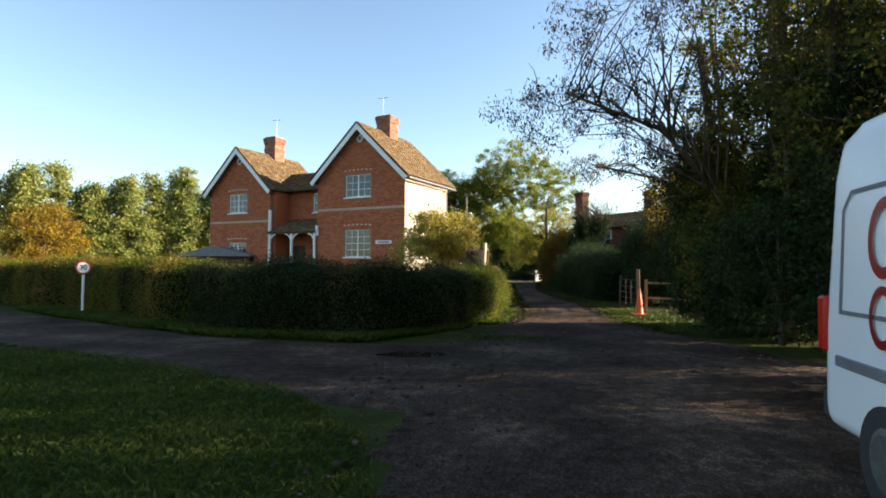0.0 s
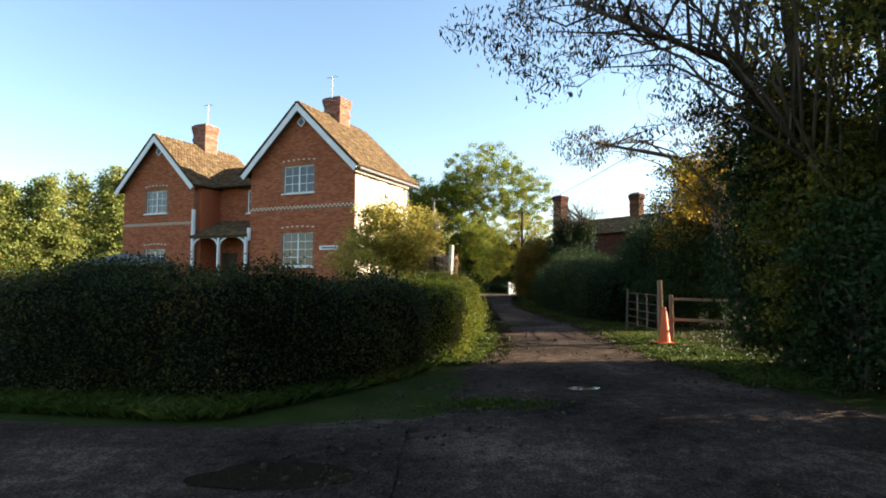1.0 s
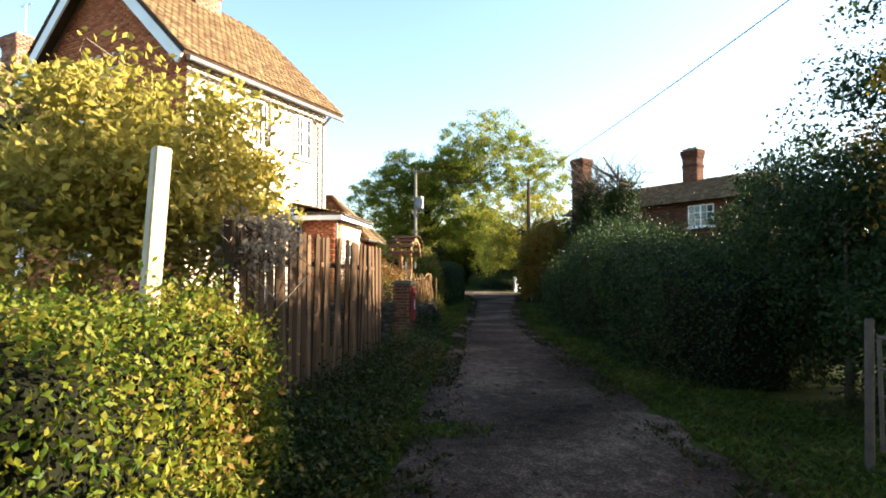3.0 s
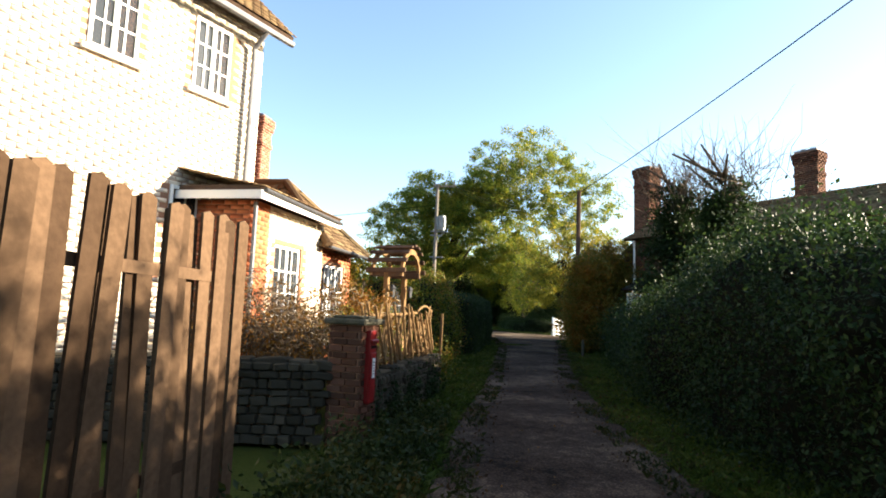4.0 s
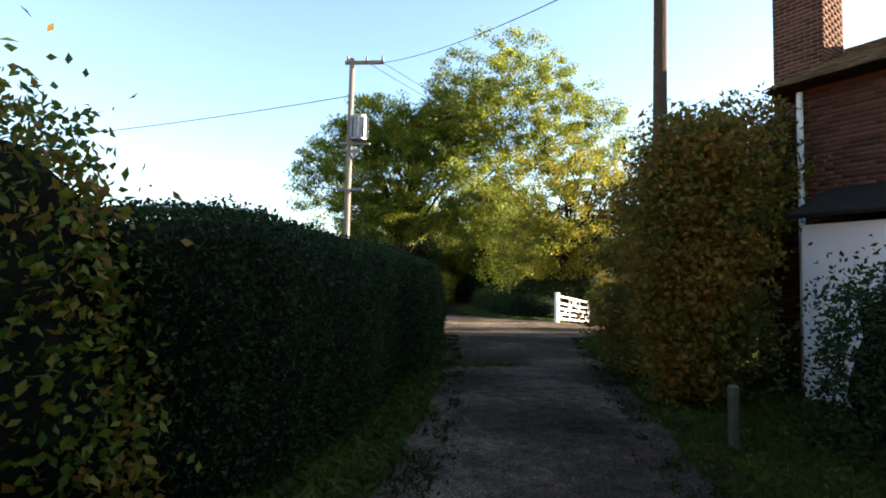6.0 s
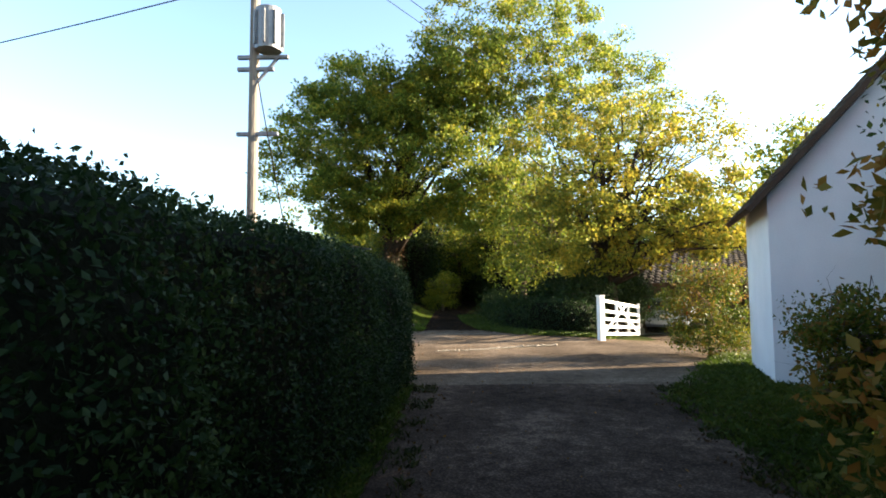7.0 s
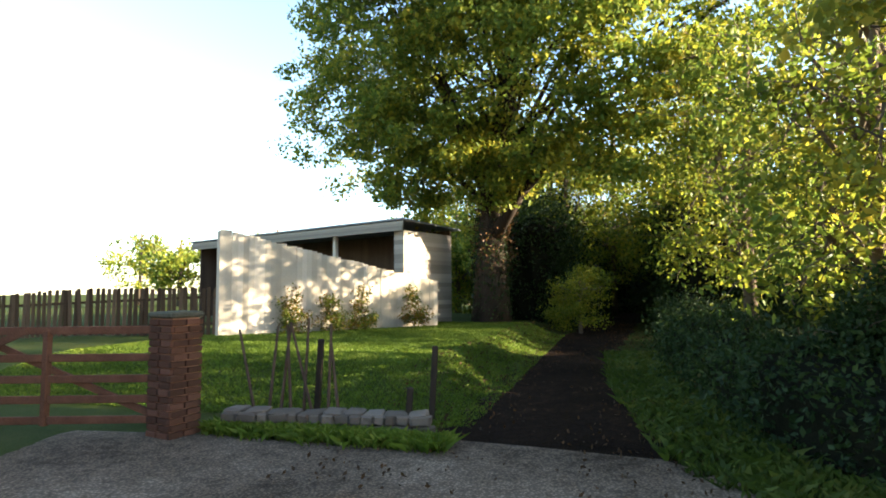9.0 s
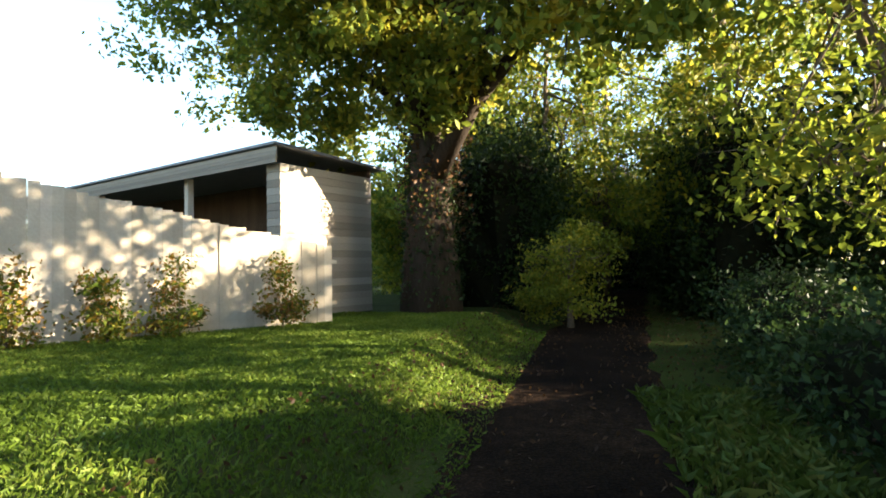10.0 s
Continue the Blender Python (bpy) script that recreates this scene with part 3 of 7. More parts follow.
def brick_coat(parent, u0, u1, z0, z1, inside, place, along, outward, mat, rng, length=0.225, course=0.075, proud=0.003):
    """Running-bond brick faces over a wall: inside(u, z) says where; place(u, z) gives the wall's face."""
    P, U, V, W = [], [], [], []
    al, ow = Vector(along), Vector(outward)
    for r in range(int((z1 - z0) / course)):
        z = z0 + r * course
        u = u0 - (length / 2 if r % 2 else 0)
        while u < u1:
            a, b = max(u, u0), min(u + length - 0.011, u1)
            u += length
            if b - a < 0.05 or not (inside(a + 0.02, z + 0.04) and inside(b - 0.02, z + 0.04)):
                continue
            d = proud + float(rng.uniform(-0.001, 0.001))
            P.append(Vector(place(a, z)) - ow * 0.01)
            U.append(al * (b - a))
            V.append(Vector((0, 0, course - 0.011)))
            W.append(ow * (d + 0.01))
    return slabs("brickwork", P, U, V, W, mat, parent)


def tile_coat(parent, corner, along, up, mat, rng, length=0.19, gauge=0.16, keep=None, name="tiles"):
    """Overlapping roof tiles over a slope: along the eaves and up the slope are full-size edges."""
    c, a, u = Vector(corner), Vector(along), Vector(up)
    n = a.cross(u).normalized()
    if n.z < 0:
        n = -n
    la, lu = a.length, u.length
    ah, uh = a / la, u / lu
    P, U, V, W = [], [], [], []
    for r in range(int(lu / gauge) + 1):
        for k in range(int(la / length) + 2):
            s = k * length - (length / 2 if r % 2 else 0)
            s0, s1 = max(0, s), min(la, s + length - 0.008)
            if s1 - s0 < 0.04 or (keep and not keep((s0 + s1) / 2 / la, r * gauge / lu)):
                continue
            j = float(rng.uniform(0, 0.012))
            o = c + ah * s0 + uh * (r * gauge - 0.02 + j)
            P.append(o + n * 0.028)
            U.append(ah * (s1 - s0))
            V.append(uh * min(gauge * 1.25, lu - r * gauge + 0.04) - n * 0.022)
            W.append(n * (0.016 + j * 0.6))
    return slabs(name, P, U, V, W, mat, parent)


def casement(parent, u0, u1, z0, z1, y, cols, rows, lights=2, sill=True, deep=0.14, recess=0.06, m=None, open_light=False):
    """A painted casement in an opening of a wall whose face is at y (looking towards -y)."""
    m = m or Matrix()
    w = new("window")
    w.parent = parent
    w.matrix_basis = m
    y += recess
    f = bmesh.new()
    t = 0.055
    for lo, hi in (((u0, y, z0), (u0 + t, y + 0.07, z1)), ((u1 - t, y, z0), (u1, y + 0.07, z1)), ((u0 + t, y, z1 - t), (u1 - t, y + 0.07, z1)), ((u0 + t, y, z0), (u1 - t, y + 0.07, z0 + t))):
        box(f, lo, hi, None, 0.006)
    for i in range(1, lights):
        c = u0 + (u1 - u0) * i / lights
        box(f, (c - 0.04, y - 0.004, z0 + t), (c + 0.04, y + 0.066, z1 - t), None, 0.006)
    part("frame", f, PAINT, w)
    b = bmesh.new()
    for i in range(1, cols * lights):
        if i % cols:
            c = u0 + t + (u1 - u0 - 2 * t) * i / (cols * lights)
            box(b, (c - 0.013, y + 0.012, z0 + t), (c + 0.013, y + 0.05, z1 - t))
    for i in range(1, rows):
        c = z0 + t + (z1 - z0 - 2 * t) * i / rows
        box(b, (u0 + t, y + 0.016, c - 0.013), (u1 - t, y + 0.046, c + 0.013))
    part("glazing_grid", b, PAINT, w)
    part("pane", boxes(((u0 + t, y + 0.03, z0 + t), (u1 - t, y + 0.036, z1 - t))), GLASS, w)
    for ca, cb in ((u0 + 0.02, u0 + (u1 - u0) * 0.2), (u1 - (u1 - u0) * 0.2, u1 - 0.02)):
        part("curtain", boxes(((ca, y + 0.12, z0 + 0.02), (cb, y + 0.15, z1 - 0.02))), CURTAIN, w)
    # Near-black panel behind the curtains paints in the unlit room.
    part("room_shadow", boxes(((u0 + 0.003, y + 0.2, z0 + 0.003), (u1 - 0.003, y + 0.22, z1 - 0.003))), DARK, w)
    if open_light:
        o = bmesh.new()
        c = u0 + (u1 - u0) / lights
        h = z1 - 0.3
        for lo, hi in (((u0, 0, 0), (c - u0 + u0, 0.03, 0.04)), ((u0, 0, 0.24), (c, 0.03, 0.28)), ((u0, 0, 0), (u0 + 0.04, 0.03, 0.28)), ((c - 0.04, 0, 0), (c, 0.03, 0.28))):
            box(o, lo, hi)
        bmesh.ops.transform(o, matrix=pose(0, y - 0.01, z1 - 0.02, 28, 0, 0) @ pose(0, 0, -0.28), verts=o.verts)
        part("opened_fanlight", o, PAINT, w, "small top light standing open")
    if sill:
        part("sill", boxes(((u0 - 0.09, y - recess - 0.09, z0 - 0.075), (u1 + 0.09, y - 0.002, z0 - 0.003)), bevel=0.01), PAINT, w, "painted stone sill")
    return w


CURTAIN = surface("curtain_cloth", [(0.3, (0.45, 0.43, 0.4)), (0.7, (0.6, 0.58, 0.54))], 4, 0.9, 0.1)
BLACK_IRON = surface("black_iron", [(0.3, (0.015, 0.015, 0.016)), (0.7, (0.04, 0.04, 0.042))], 5, 0.6, 0.1)
LEAD = surface("lead_grey", [(0.3, (0.1, 0.1, 0.105)), (0.7, (0.18, 0.18, 0.19))], 5, 0.6, 0.1)
STONE_PALE = random_tint("pale_rubble", [(0.0, (0.06, 0.048, 0.036)), (0.5, (0.12, 0.095, 0.073)), (1.0, (0.21, 0.17, 0.135))], 0.95, 0.6, 30)
STONE_WHITE = random_tint("chalky_stone", [(0.0, (0.16, 0.13, 0.1)), (1.0, (0.42, 0.37, 0.3))], 0.95, 0.4, 30)
STONE = random_tint("rubble_stone", [(0.0, (0.025, 0.022, 0.015)), (0.5, (0.05, 0.042, 0.03)), (1.0, (0.095, 0.078, 0.055))], 0.95, 0.6, 30)
ORANGE = surface("orange_plastic", [(0.3, (0.75, 0.1, 0.02)), (0.7, (0.9, 0.15, 0.03))], 3, 0.5, 0.05)
RED = surface("red_gloss_paint", [(0.3, (0.2, 0.007, 0.007)), (0.7, (0.28, 0.01, 0.01))], 3, 0.35, 0.05)
LICHEN = surface("mossy_stone", [(0.3, (0.04, 0.042, 0.026)), (0.6, (0.1, 0.09, 0.065)), (0.8, (0.2, 0.185, 0.14))], 6, 0.95, 0.6, 40)


def chimney(parent, x, y, z0, z1, w, d, mat, rng, pots=1, name="chimney"):
    """A corbelled brick stack."""
    c = part(name, boxes(((x - w / 2, y - d / 2, z0), (x + w / 2, y + d / 2, z1 - 0.02))), MORTAR, parent)
    P, U, V, W = [], [], [], []
    courses = int((z1 - z0) / 0.075)
    for r in range(courses):
        top = courses - r
        out = 0.003 + (0.07 if top <= 3 else 0.045 if top <= 5 else 0.02 if top <= 6 else 0.03 if 11 <= top <= 12 else 0.0)
        hw, hd = w / 2 + out, d / 2 + out
        for ax, lim, hl in ((0, hw, hd), (1, hd, hw)):
            for side in (-1, 1):
                s = -hl + (0.11 if r % 2 else 0)
                cuts = [-hl] if r % 2 else []
                while s < hl:
                    cuts.append(s)
                    s += 0.225
                for i, s in enumerate(cuts):
                    e = min((cuts[i + 1] if i + 1 < len(cuts) else hl) - 0.01, hl)
                    if e - s < 0.03:
                        continue
                    z = z0 + r * 0.075
                    lo = (x + side * lim, y + s, z) if ax == 0 else (x + s, y + side * lim, z)
                    P.append(lo)
                    U.append((0, e - s, 0) if ax == 0 else (e - s, 0, 0))
                    V.append((0, 0, 0.064))
                    W.append((-side * (out + 0.01), 0, 0) if ax == 0 else (0, -side * (out + 0.01), 0))
    slabs("brickwork", P, U, V, W, mat, c)
    for i in range(pots):
        b = bmesh.new()
        px = x + (i - (pots - 1) / 2) * 0.34
        rod(b, (px, y, z1 - 0.02), (px, y, z1 + 0.1), 0.12, 0.11, 12)
        rod(b, (px, y, z1 + 0.08), (px, y, z1 + 0.12), 0.13, 0.13, 12)
        part("chimney_pot", b, TILE, c)
    part("flaunching", boxes(((x - w / 2, y - d / 2, z1 - 0.02), (x + w / 2, y + d / 2, z1 + 0.05)), bevel=0.02), LEAD, c)
    return c


# ------------------------------------------------------------------ the pair of brick cottages
def gable_front(parent, u0, u1, eave, apex, holes, y, thick, mat, rng, quoin=None):
    """A gabled wall with a column of window holes (a, b, z0, z1) that share a and b."""
    mid = (u0 + u1) / 2
    top = lambda u: eave + (apex - eave) * (1 - abs(u - mid) / (mid - u0))
    a, b = holes[0][0], holes[0][1]
    w = bmesh.new()
    left = [(u0, 0), (a, 0), (a, top(a)), (u0, eave)] if a < mid else None
    prism(w, left, y, y + thick)
    prism(w, [(b, 0), (u1, 0), (u1, eave), (b, top(b))], y, y + thick)
    zs = [0.0] + [z for h_ in sorted(holes, key=lambda h_: h_[2]) for z in (h_[2], h_[3])]
    for i in range(0, len(zs) - 1, 2):
        prism(w, [(a, zs[i]), (b, zs[i]), (b, zs[i + 1]), (a, zs[i + 1])], y, y + thick)
    prism(w, [(a, zs[-1]), (b, zs[-1]), (b, top(b)), (mid, apex), (a, top(a))], y, y + thick)
    wall = part("wall", w, MORTAR, parent)

    def inside(u, z):
        if z + 0.04 > top(u) or (abs(z - BAND) < 0.1):
            return False
        return not any(h_[0] - 0.01 < u < h_[1] + 0.01 and h_[2] - 0.05 < z < h_[3] + 0.03 for h_ in holes)

    BAND = quoin if quoin else -9
    brick_coat(wall, u0, u1, 0.0, apex, inside, lambda u, z: (u, y, z), (1, 0, 0), (0, -1, 0), mat, rng)
    if quoin:
        P, C = [], []
        for r in range(2):
            u, k = u0, 0
            while u < u1 - 0.05:
                (P if (k + r) % 2 else C).append((u, y + 0.01, quoin - 0.075 + r * 0.075))
                u += 0.112
                k += 1
        slabs("dark_band_brick", P, [(0.1, 0, 0)], [(0, 0, 0.066)], [(0, -0.026, 0)], mat, wall)
        slabs("cream_band_brick", C, [(0.1, 0, 0)], [(0, 0, 0.066)], [(0, -0.03, 0)], CREAM, wall)
    return wall


def house_pair():
    rng = np.random.default_rng(5)
    h = base("house", pose(-1.8, 30.01, 0, 0, 0, -27.9), "red brick cottage pair with two white-bargeboarded gables", "house")
    LONG = 5.0
    gables = ((-5.94, 0.0, 6.67, 9.49, (-3.97, -2.23), (5.44, 6.72), (2.05, 3.61), 4.78), (-14.98, -9.71, 6.41, 8.94, (-13.25, -11.7), (4.88, 6.09), (1.55, 2.98), 4.3))
    for u0, u1, e, a, (wa, wb), up, low, band in gables:
        mid = (u0 + u1) / 2
        gable_front(h, u0, u1, e, a, [(wa, wb, *up), (wa, wb, *low)], 0.0, 0.25, BRICK, rng, band)
        casement(h, wa, wb, *up, 0.0, 2, 3, 2, True, open_light=True)
        casement(h, wa, wb, *low, 0.0, 2, 4, 2, True)
        for z in (up[1] + 0.2, low[1] + 0.2):
            slabs("arch_brick", [(wa - 0.06 + i * (wb - wa) / 6, 0.0, z + 0.04 * math.sin(math.pi * i / 6)) for i in range(7)], [(0.12, 0, 0)], [(0, 0, 0.07)], [(0, -0.03, 0)], CREAM, h)
        # bargeboards, roof slopes and tiles
        over, pitch = 0.32, math.atan2(a - e, mid - u0)
        for s, edge in ((-1, u0), (1, u1)):
            lo = Vector((edge + s * over, -0.4, e - over * math.tan(pitch)))
            hi = Vector((mid, -0.4, a))
            up_ = hi - lo
            nrm = Vector((-s * -math.sin(pitch), 0, math.cos(pitch)))
            nrm = Vector((s * math.sin(pitch), 0, math.cos(pitch)))
            b = bmesh.new()
            vs = [lo, hi + Vector((0, 0, 0.05)), hi - nrm * 0.0 + Vector((0, 0, -0.3)), lo - nrm * 0.24]
            f0 = [b.verts.new(v) for v in vs]
            f1 = [b.verts.new(v + Vector((0, 0.05, 0))) for v in vs]
            b.faces.new(f0), b.faces.new(f1[::-1])
            for i in range(4):
                b.faces.new((f0[i], f1[i], f1[(i + 1) % 4], f0[(i + 1) % 4]))
            part("bargeboard", b, PAINT, h, "white painted bargeboard")
            r = bmesh.new()
            t = nrm * 0.1
            q = [lo + t * 0.1, hi + t * 0.1, hi + t, lo + t]
            back = Vector((0, LONG + 0.75, 0))
            g0 = [r.verts.new(v + Vector((0, 0.02, 0))) for v in q]
            g1 = [r.verts.new(v + back) for v in q]
            r.faces.new(g0), r.faces.new(g1[::-1])
            for i in range(4):
                r.faces.new((g0[i], g1[i], g1[(i + 1) % 4], g0[(i + 1) % 4]))
            roof = part("roof", r, WOOD_DARK, h)
            tile_coat(roof, lo + t - Vector((0, 0.02, 0)), (0, LONG + 0.8, 0), up_, TILE, rng)
        slabs("ridge_tile", [(mid - 0.1, -0.42 + i * 0.36, a + 0.06) for i in range(int((LONG + 0.7) / 0.36))], [(0.2, 0, 0)], [(0, 0.34, 0)], [(0, 0, 0.07)], TILE, h)
        ven = bmesh.new()
        bmesh.ops.create_cone(ven, cap_ends=True, segments=4, radius1=0.2, radius2=0.2, depth=0.05, matrix=pose(mid, -0.02, a - 0.75, 90, 0, 0))
        part("gable_vent", ven, LEAD, h, "small diamond vent")
        fr = bmesh.new()
        for k in range(4):
            p = [Vector((mid + 0.22 * math.cos(j * math.pi / 2), -0.05, a - 0.75 + 0.22 * math.sin(j * math.pi / 2))) for j in (k, k + 1)]
            beam(fr, p[0], p[1], 0.05)
        part("vent_frame", fr, PAINT, h)
    # side wall towards the lane, with windows
    sw = part("wall", boxes(((-0.25, 0.25, 0), (0.0, LONG, 6.6)), ((-5.94, LONG - 0.25, 0), (-0.25, LONG, 6.6))), MORTAR, h)
    side_holes = [(2.0, 2.7, 4.9, 6.1), (3.6, 4.3, 4.9, 6.1), (3.4, 4.4, 1.9, 3.3)]
    brick_coat(sw, 0.0, LONG, 0.0, 6.6, lambda u, z: not any(a < u < b and c < z < d for a, b, c, d in side_holes), lambda u, z: (0.0, u, z), (0, 1, 0), (1, 0, 0), PAINTED_BRICK, rng)
    for a, b, c, d in side_holes:
        casement(h, a, b, c, d, 0.0, 2, 3, 2, True, recess=-0.03, m=Matrix(((0, -1, 0, 0), (1, 0, 0, 0), (0, 0, 1, 0), (0, 0, 0, 1))))
    ga = bmesh.new()
    rod(ga, (0.42, -0.3, 6.3), (0.42, LONG + 0.3, 6.28), 0.06, None, 8)
    rod(ga, (0.12, 4.7, 0), (0.12, 4.7, 6.0), 0.04, None, 8)
    rod(ga, (0.12, 4.7, 6.0), (0.42, 4.7, 6.26), 0.04, None, 8)
    part("gutter", ga, LEAD, h, "dark gutter and downpipe")
    # recessed middle with tiled porch roof on white posts
    u0, u1, top = -9.71, -5.94, 6.25
    mw = part("wall", boxes(((u0, 1.5, 0), (u1, 1.75, top))), MORTAR, h)
    brick_coat(mw, u0, u1, 0, top, lambda u, z: not (-7.52 < u < -6.23 and 4.85 < z < 6.1), lambda u, z: (u, 1.5, z), (1, 0, 0), (0, -1, 0), BRICK, rng)
    casement(h, -7.5, -6.25, 4.87, 6.05, 1.46, 1, 2, 2, True, recess=0.0)
    for u in (u0, u1):
        part("wall", boxes(((u - (0.25 if u > -7 else 0.0), 0.25, 0), (u + (0.25 if u < -7 else 0.0), 1.5, top))), BRICK, h)
    part("fascia", boxes(((u0 - 1.6, 0.9, top - 0.04), (u1 + 1.9, 1.0, top))), WOOD_DARK, h)
    tile_coat(h, (u0 - 2.3, 0.95, top - 0.02), (8.7, 0, 0), (0, 2.2, 1.45), TILE, rng)
    part("roof_deck", prism(bmesh.new(), [(u0 - 2.3, 0.0), (u1 + 2.6, 0.0), (u1 + 2.6, 0.06), (u0 - 2.3, 0.06)], 0, 2.62), WOOD_DARK, h).matrix_basis = pose(0, 0.95, top - 0.08, 33.4, 0, 0)
    tile_coat(h, (u0 - 2.3, 5.3, top - 0.02), (8.7, 0, 0), (0, -2.2, 1.45), TILE, rng)
    tile_coat(h, (u0, -0.25, 3.55), (u1 - u0, 0, 0), (0, 1.75, 0.9), TILE, rng, name="porch_tiles")
    part("porch_roof", boxes(((u0 + 0.01, 0, 0), (u1 - 0.01, 1.95, 0.05))), WOOD_DARK, h).matrix_basis = pose(0, -0.25, 3.52, 27.2, 0, 0)
    for u in (u0 + 0.12, (u0 + u1) / 2, u1 - 0.13):
        p = bmesh.new()
        beam(p, (u, -0.12, 0), (u, -0.12, 3.52), 0.13, None, 0.01)
        for s in (-1, 1):
            if u0 < u + s * 0.5 < u1:
                knee = [Vector((u + s * 0.5 * (1 - math.cos(k * math.pi / 8)), -0.12, 2.85 + 0.6 * math.sin(k * math.pi / 8))) for k in range(5)]
                for q0, q1 in zip(knee, knee[1:]):
                    beam(p, q0, q1, 0.07)
        part("porch_post", p, PAINT, h, "white porch post with curved braces")
    part("porch_beam", boxes(((u0 + 0.02, -0.2, 3.46), (u1 - 0.02, -0.06, 3.58)), bevel=0.01), WOOD_PALE, h)
    for u in (u0 + 0.07, u1 - 0.0):
        part("downpipe", rod(bmesh.new(), (u, -0.07, 3.4 if u < -7 else 3.3), (u, -0.07, 4.95 if u < -7 else 3.9), 0.1, None, 8), PAINT, h, "white painted downpipe")
    part("door", boxes(((-9.2, 1.44, 0.5), (-8.2, 1.5, 2.8)), ((-7.6, 1.44, 0.5), (-6.6, 1.5, 2.8))), WOOD_DARK, h)
    part("name_plaque", boxes(((-1.85, -0.035, 2.78), (-0.8, -0.005, 2.97)), bevel=0.01), PAINT, h, "cream name plaque with unreadable lettering")
    part("plaque_lettering", boxes(((-1.7, -0.039, 2.84), (-0.95, -0.036, 2.91))), LEAD, h)
    chimney(h, -2.97, 2.75, 7.6, 10.6, 0.95, 0.9, BRICK_WORN, rng, 2)
    chimney(h, -12.35, 3.0, 7.2, 10.3, 0.95, 0.9, BRICK_WORN, rng, 2)
    for x, y, z in ((-3.3, 2.75, 10.6), (-12.2, 3.0, 10.3)):
        an = bmesh.new()
        rod(an, (x, y, z), (x, y, z + 1.3), 0.016, None, 6)
        rod(an, (x - 0.35, y, z + 1.25), (x + 0.35, y, z + 1.25), 0.01, None, 6)
        for k in range(5):
            rod(an, (x - 0.3 + k * 0.15, y - 0.16, z + 1.25), (x - 0.3 + k * 0.15, y + 0.16, z + 1.25), 0.006, None, 4)
        part("aerial", an, METAL, h, "thin roof aerial")
    part("wall", boxes(((-14.98, 0.25, 0), (-14.73, LONG, 6.4)), ((-14.73, LONG - 0.25, 0), (-5.94, LONG, 6.2))), BRICK, h)
    return h


house_pair()


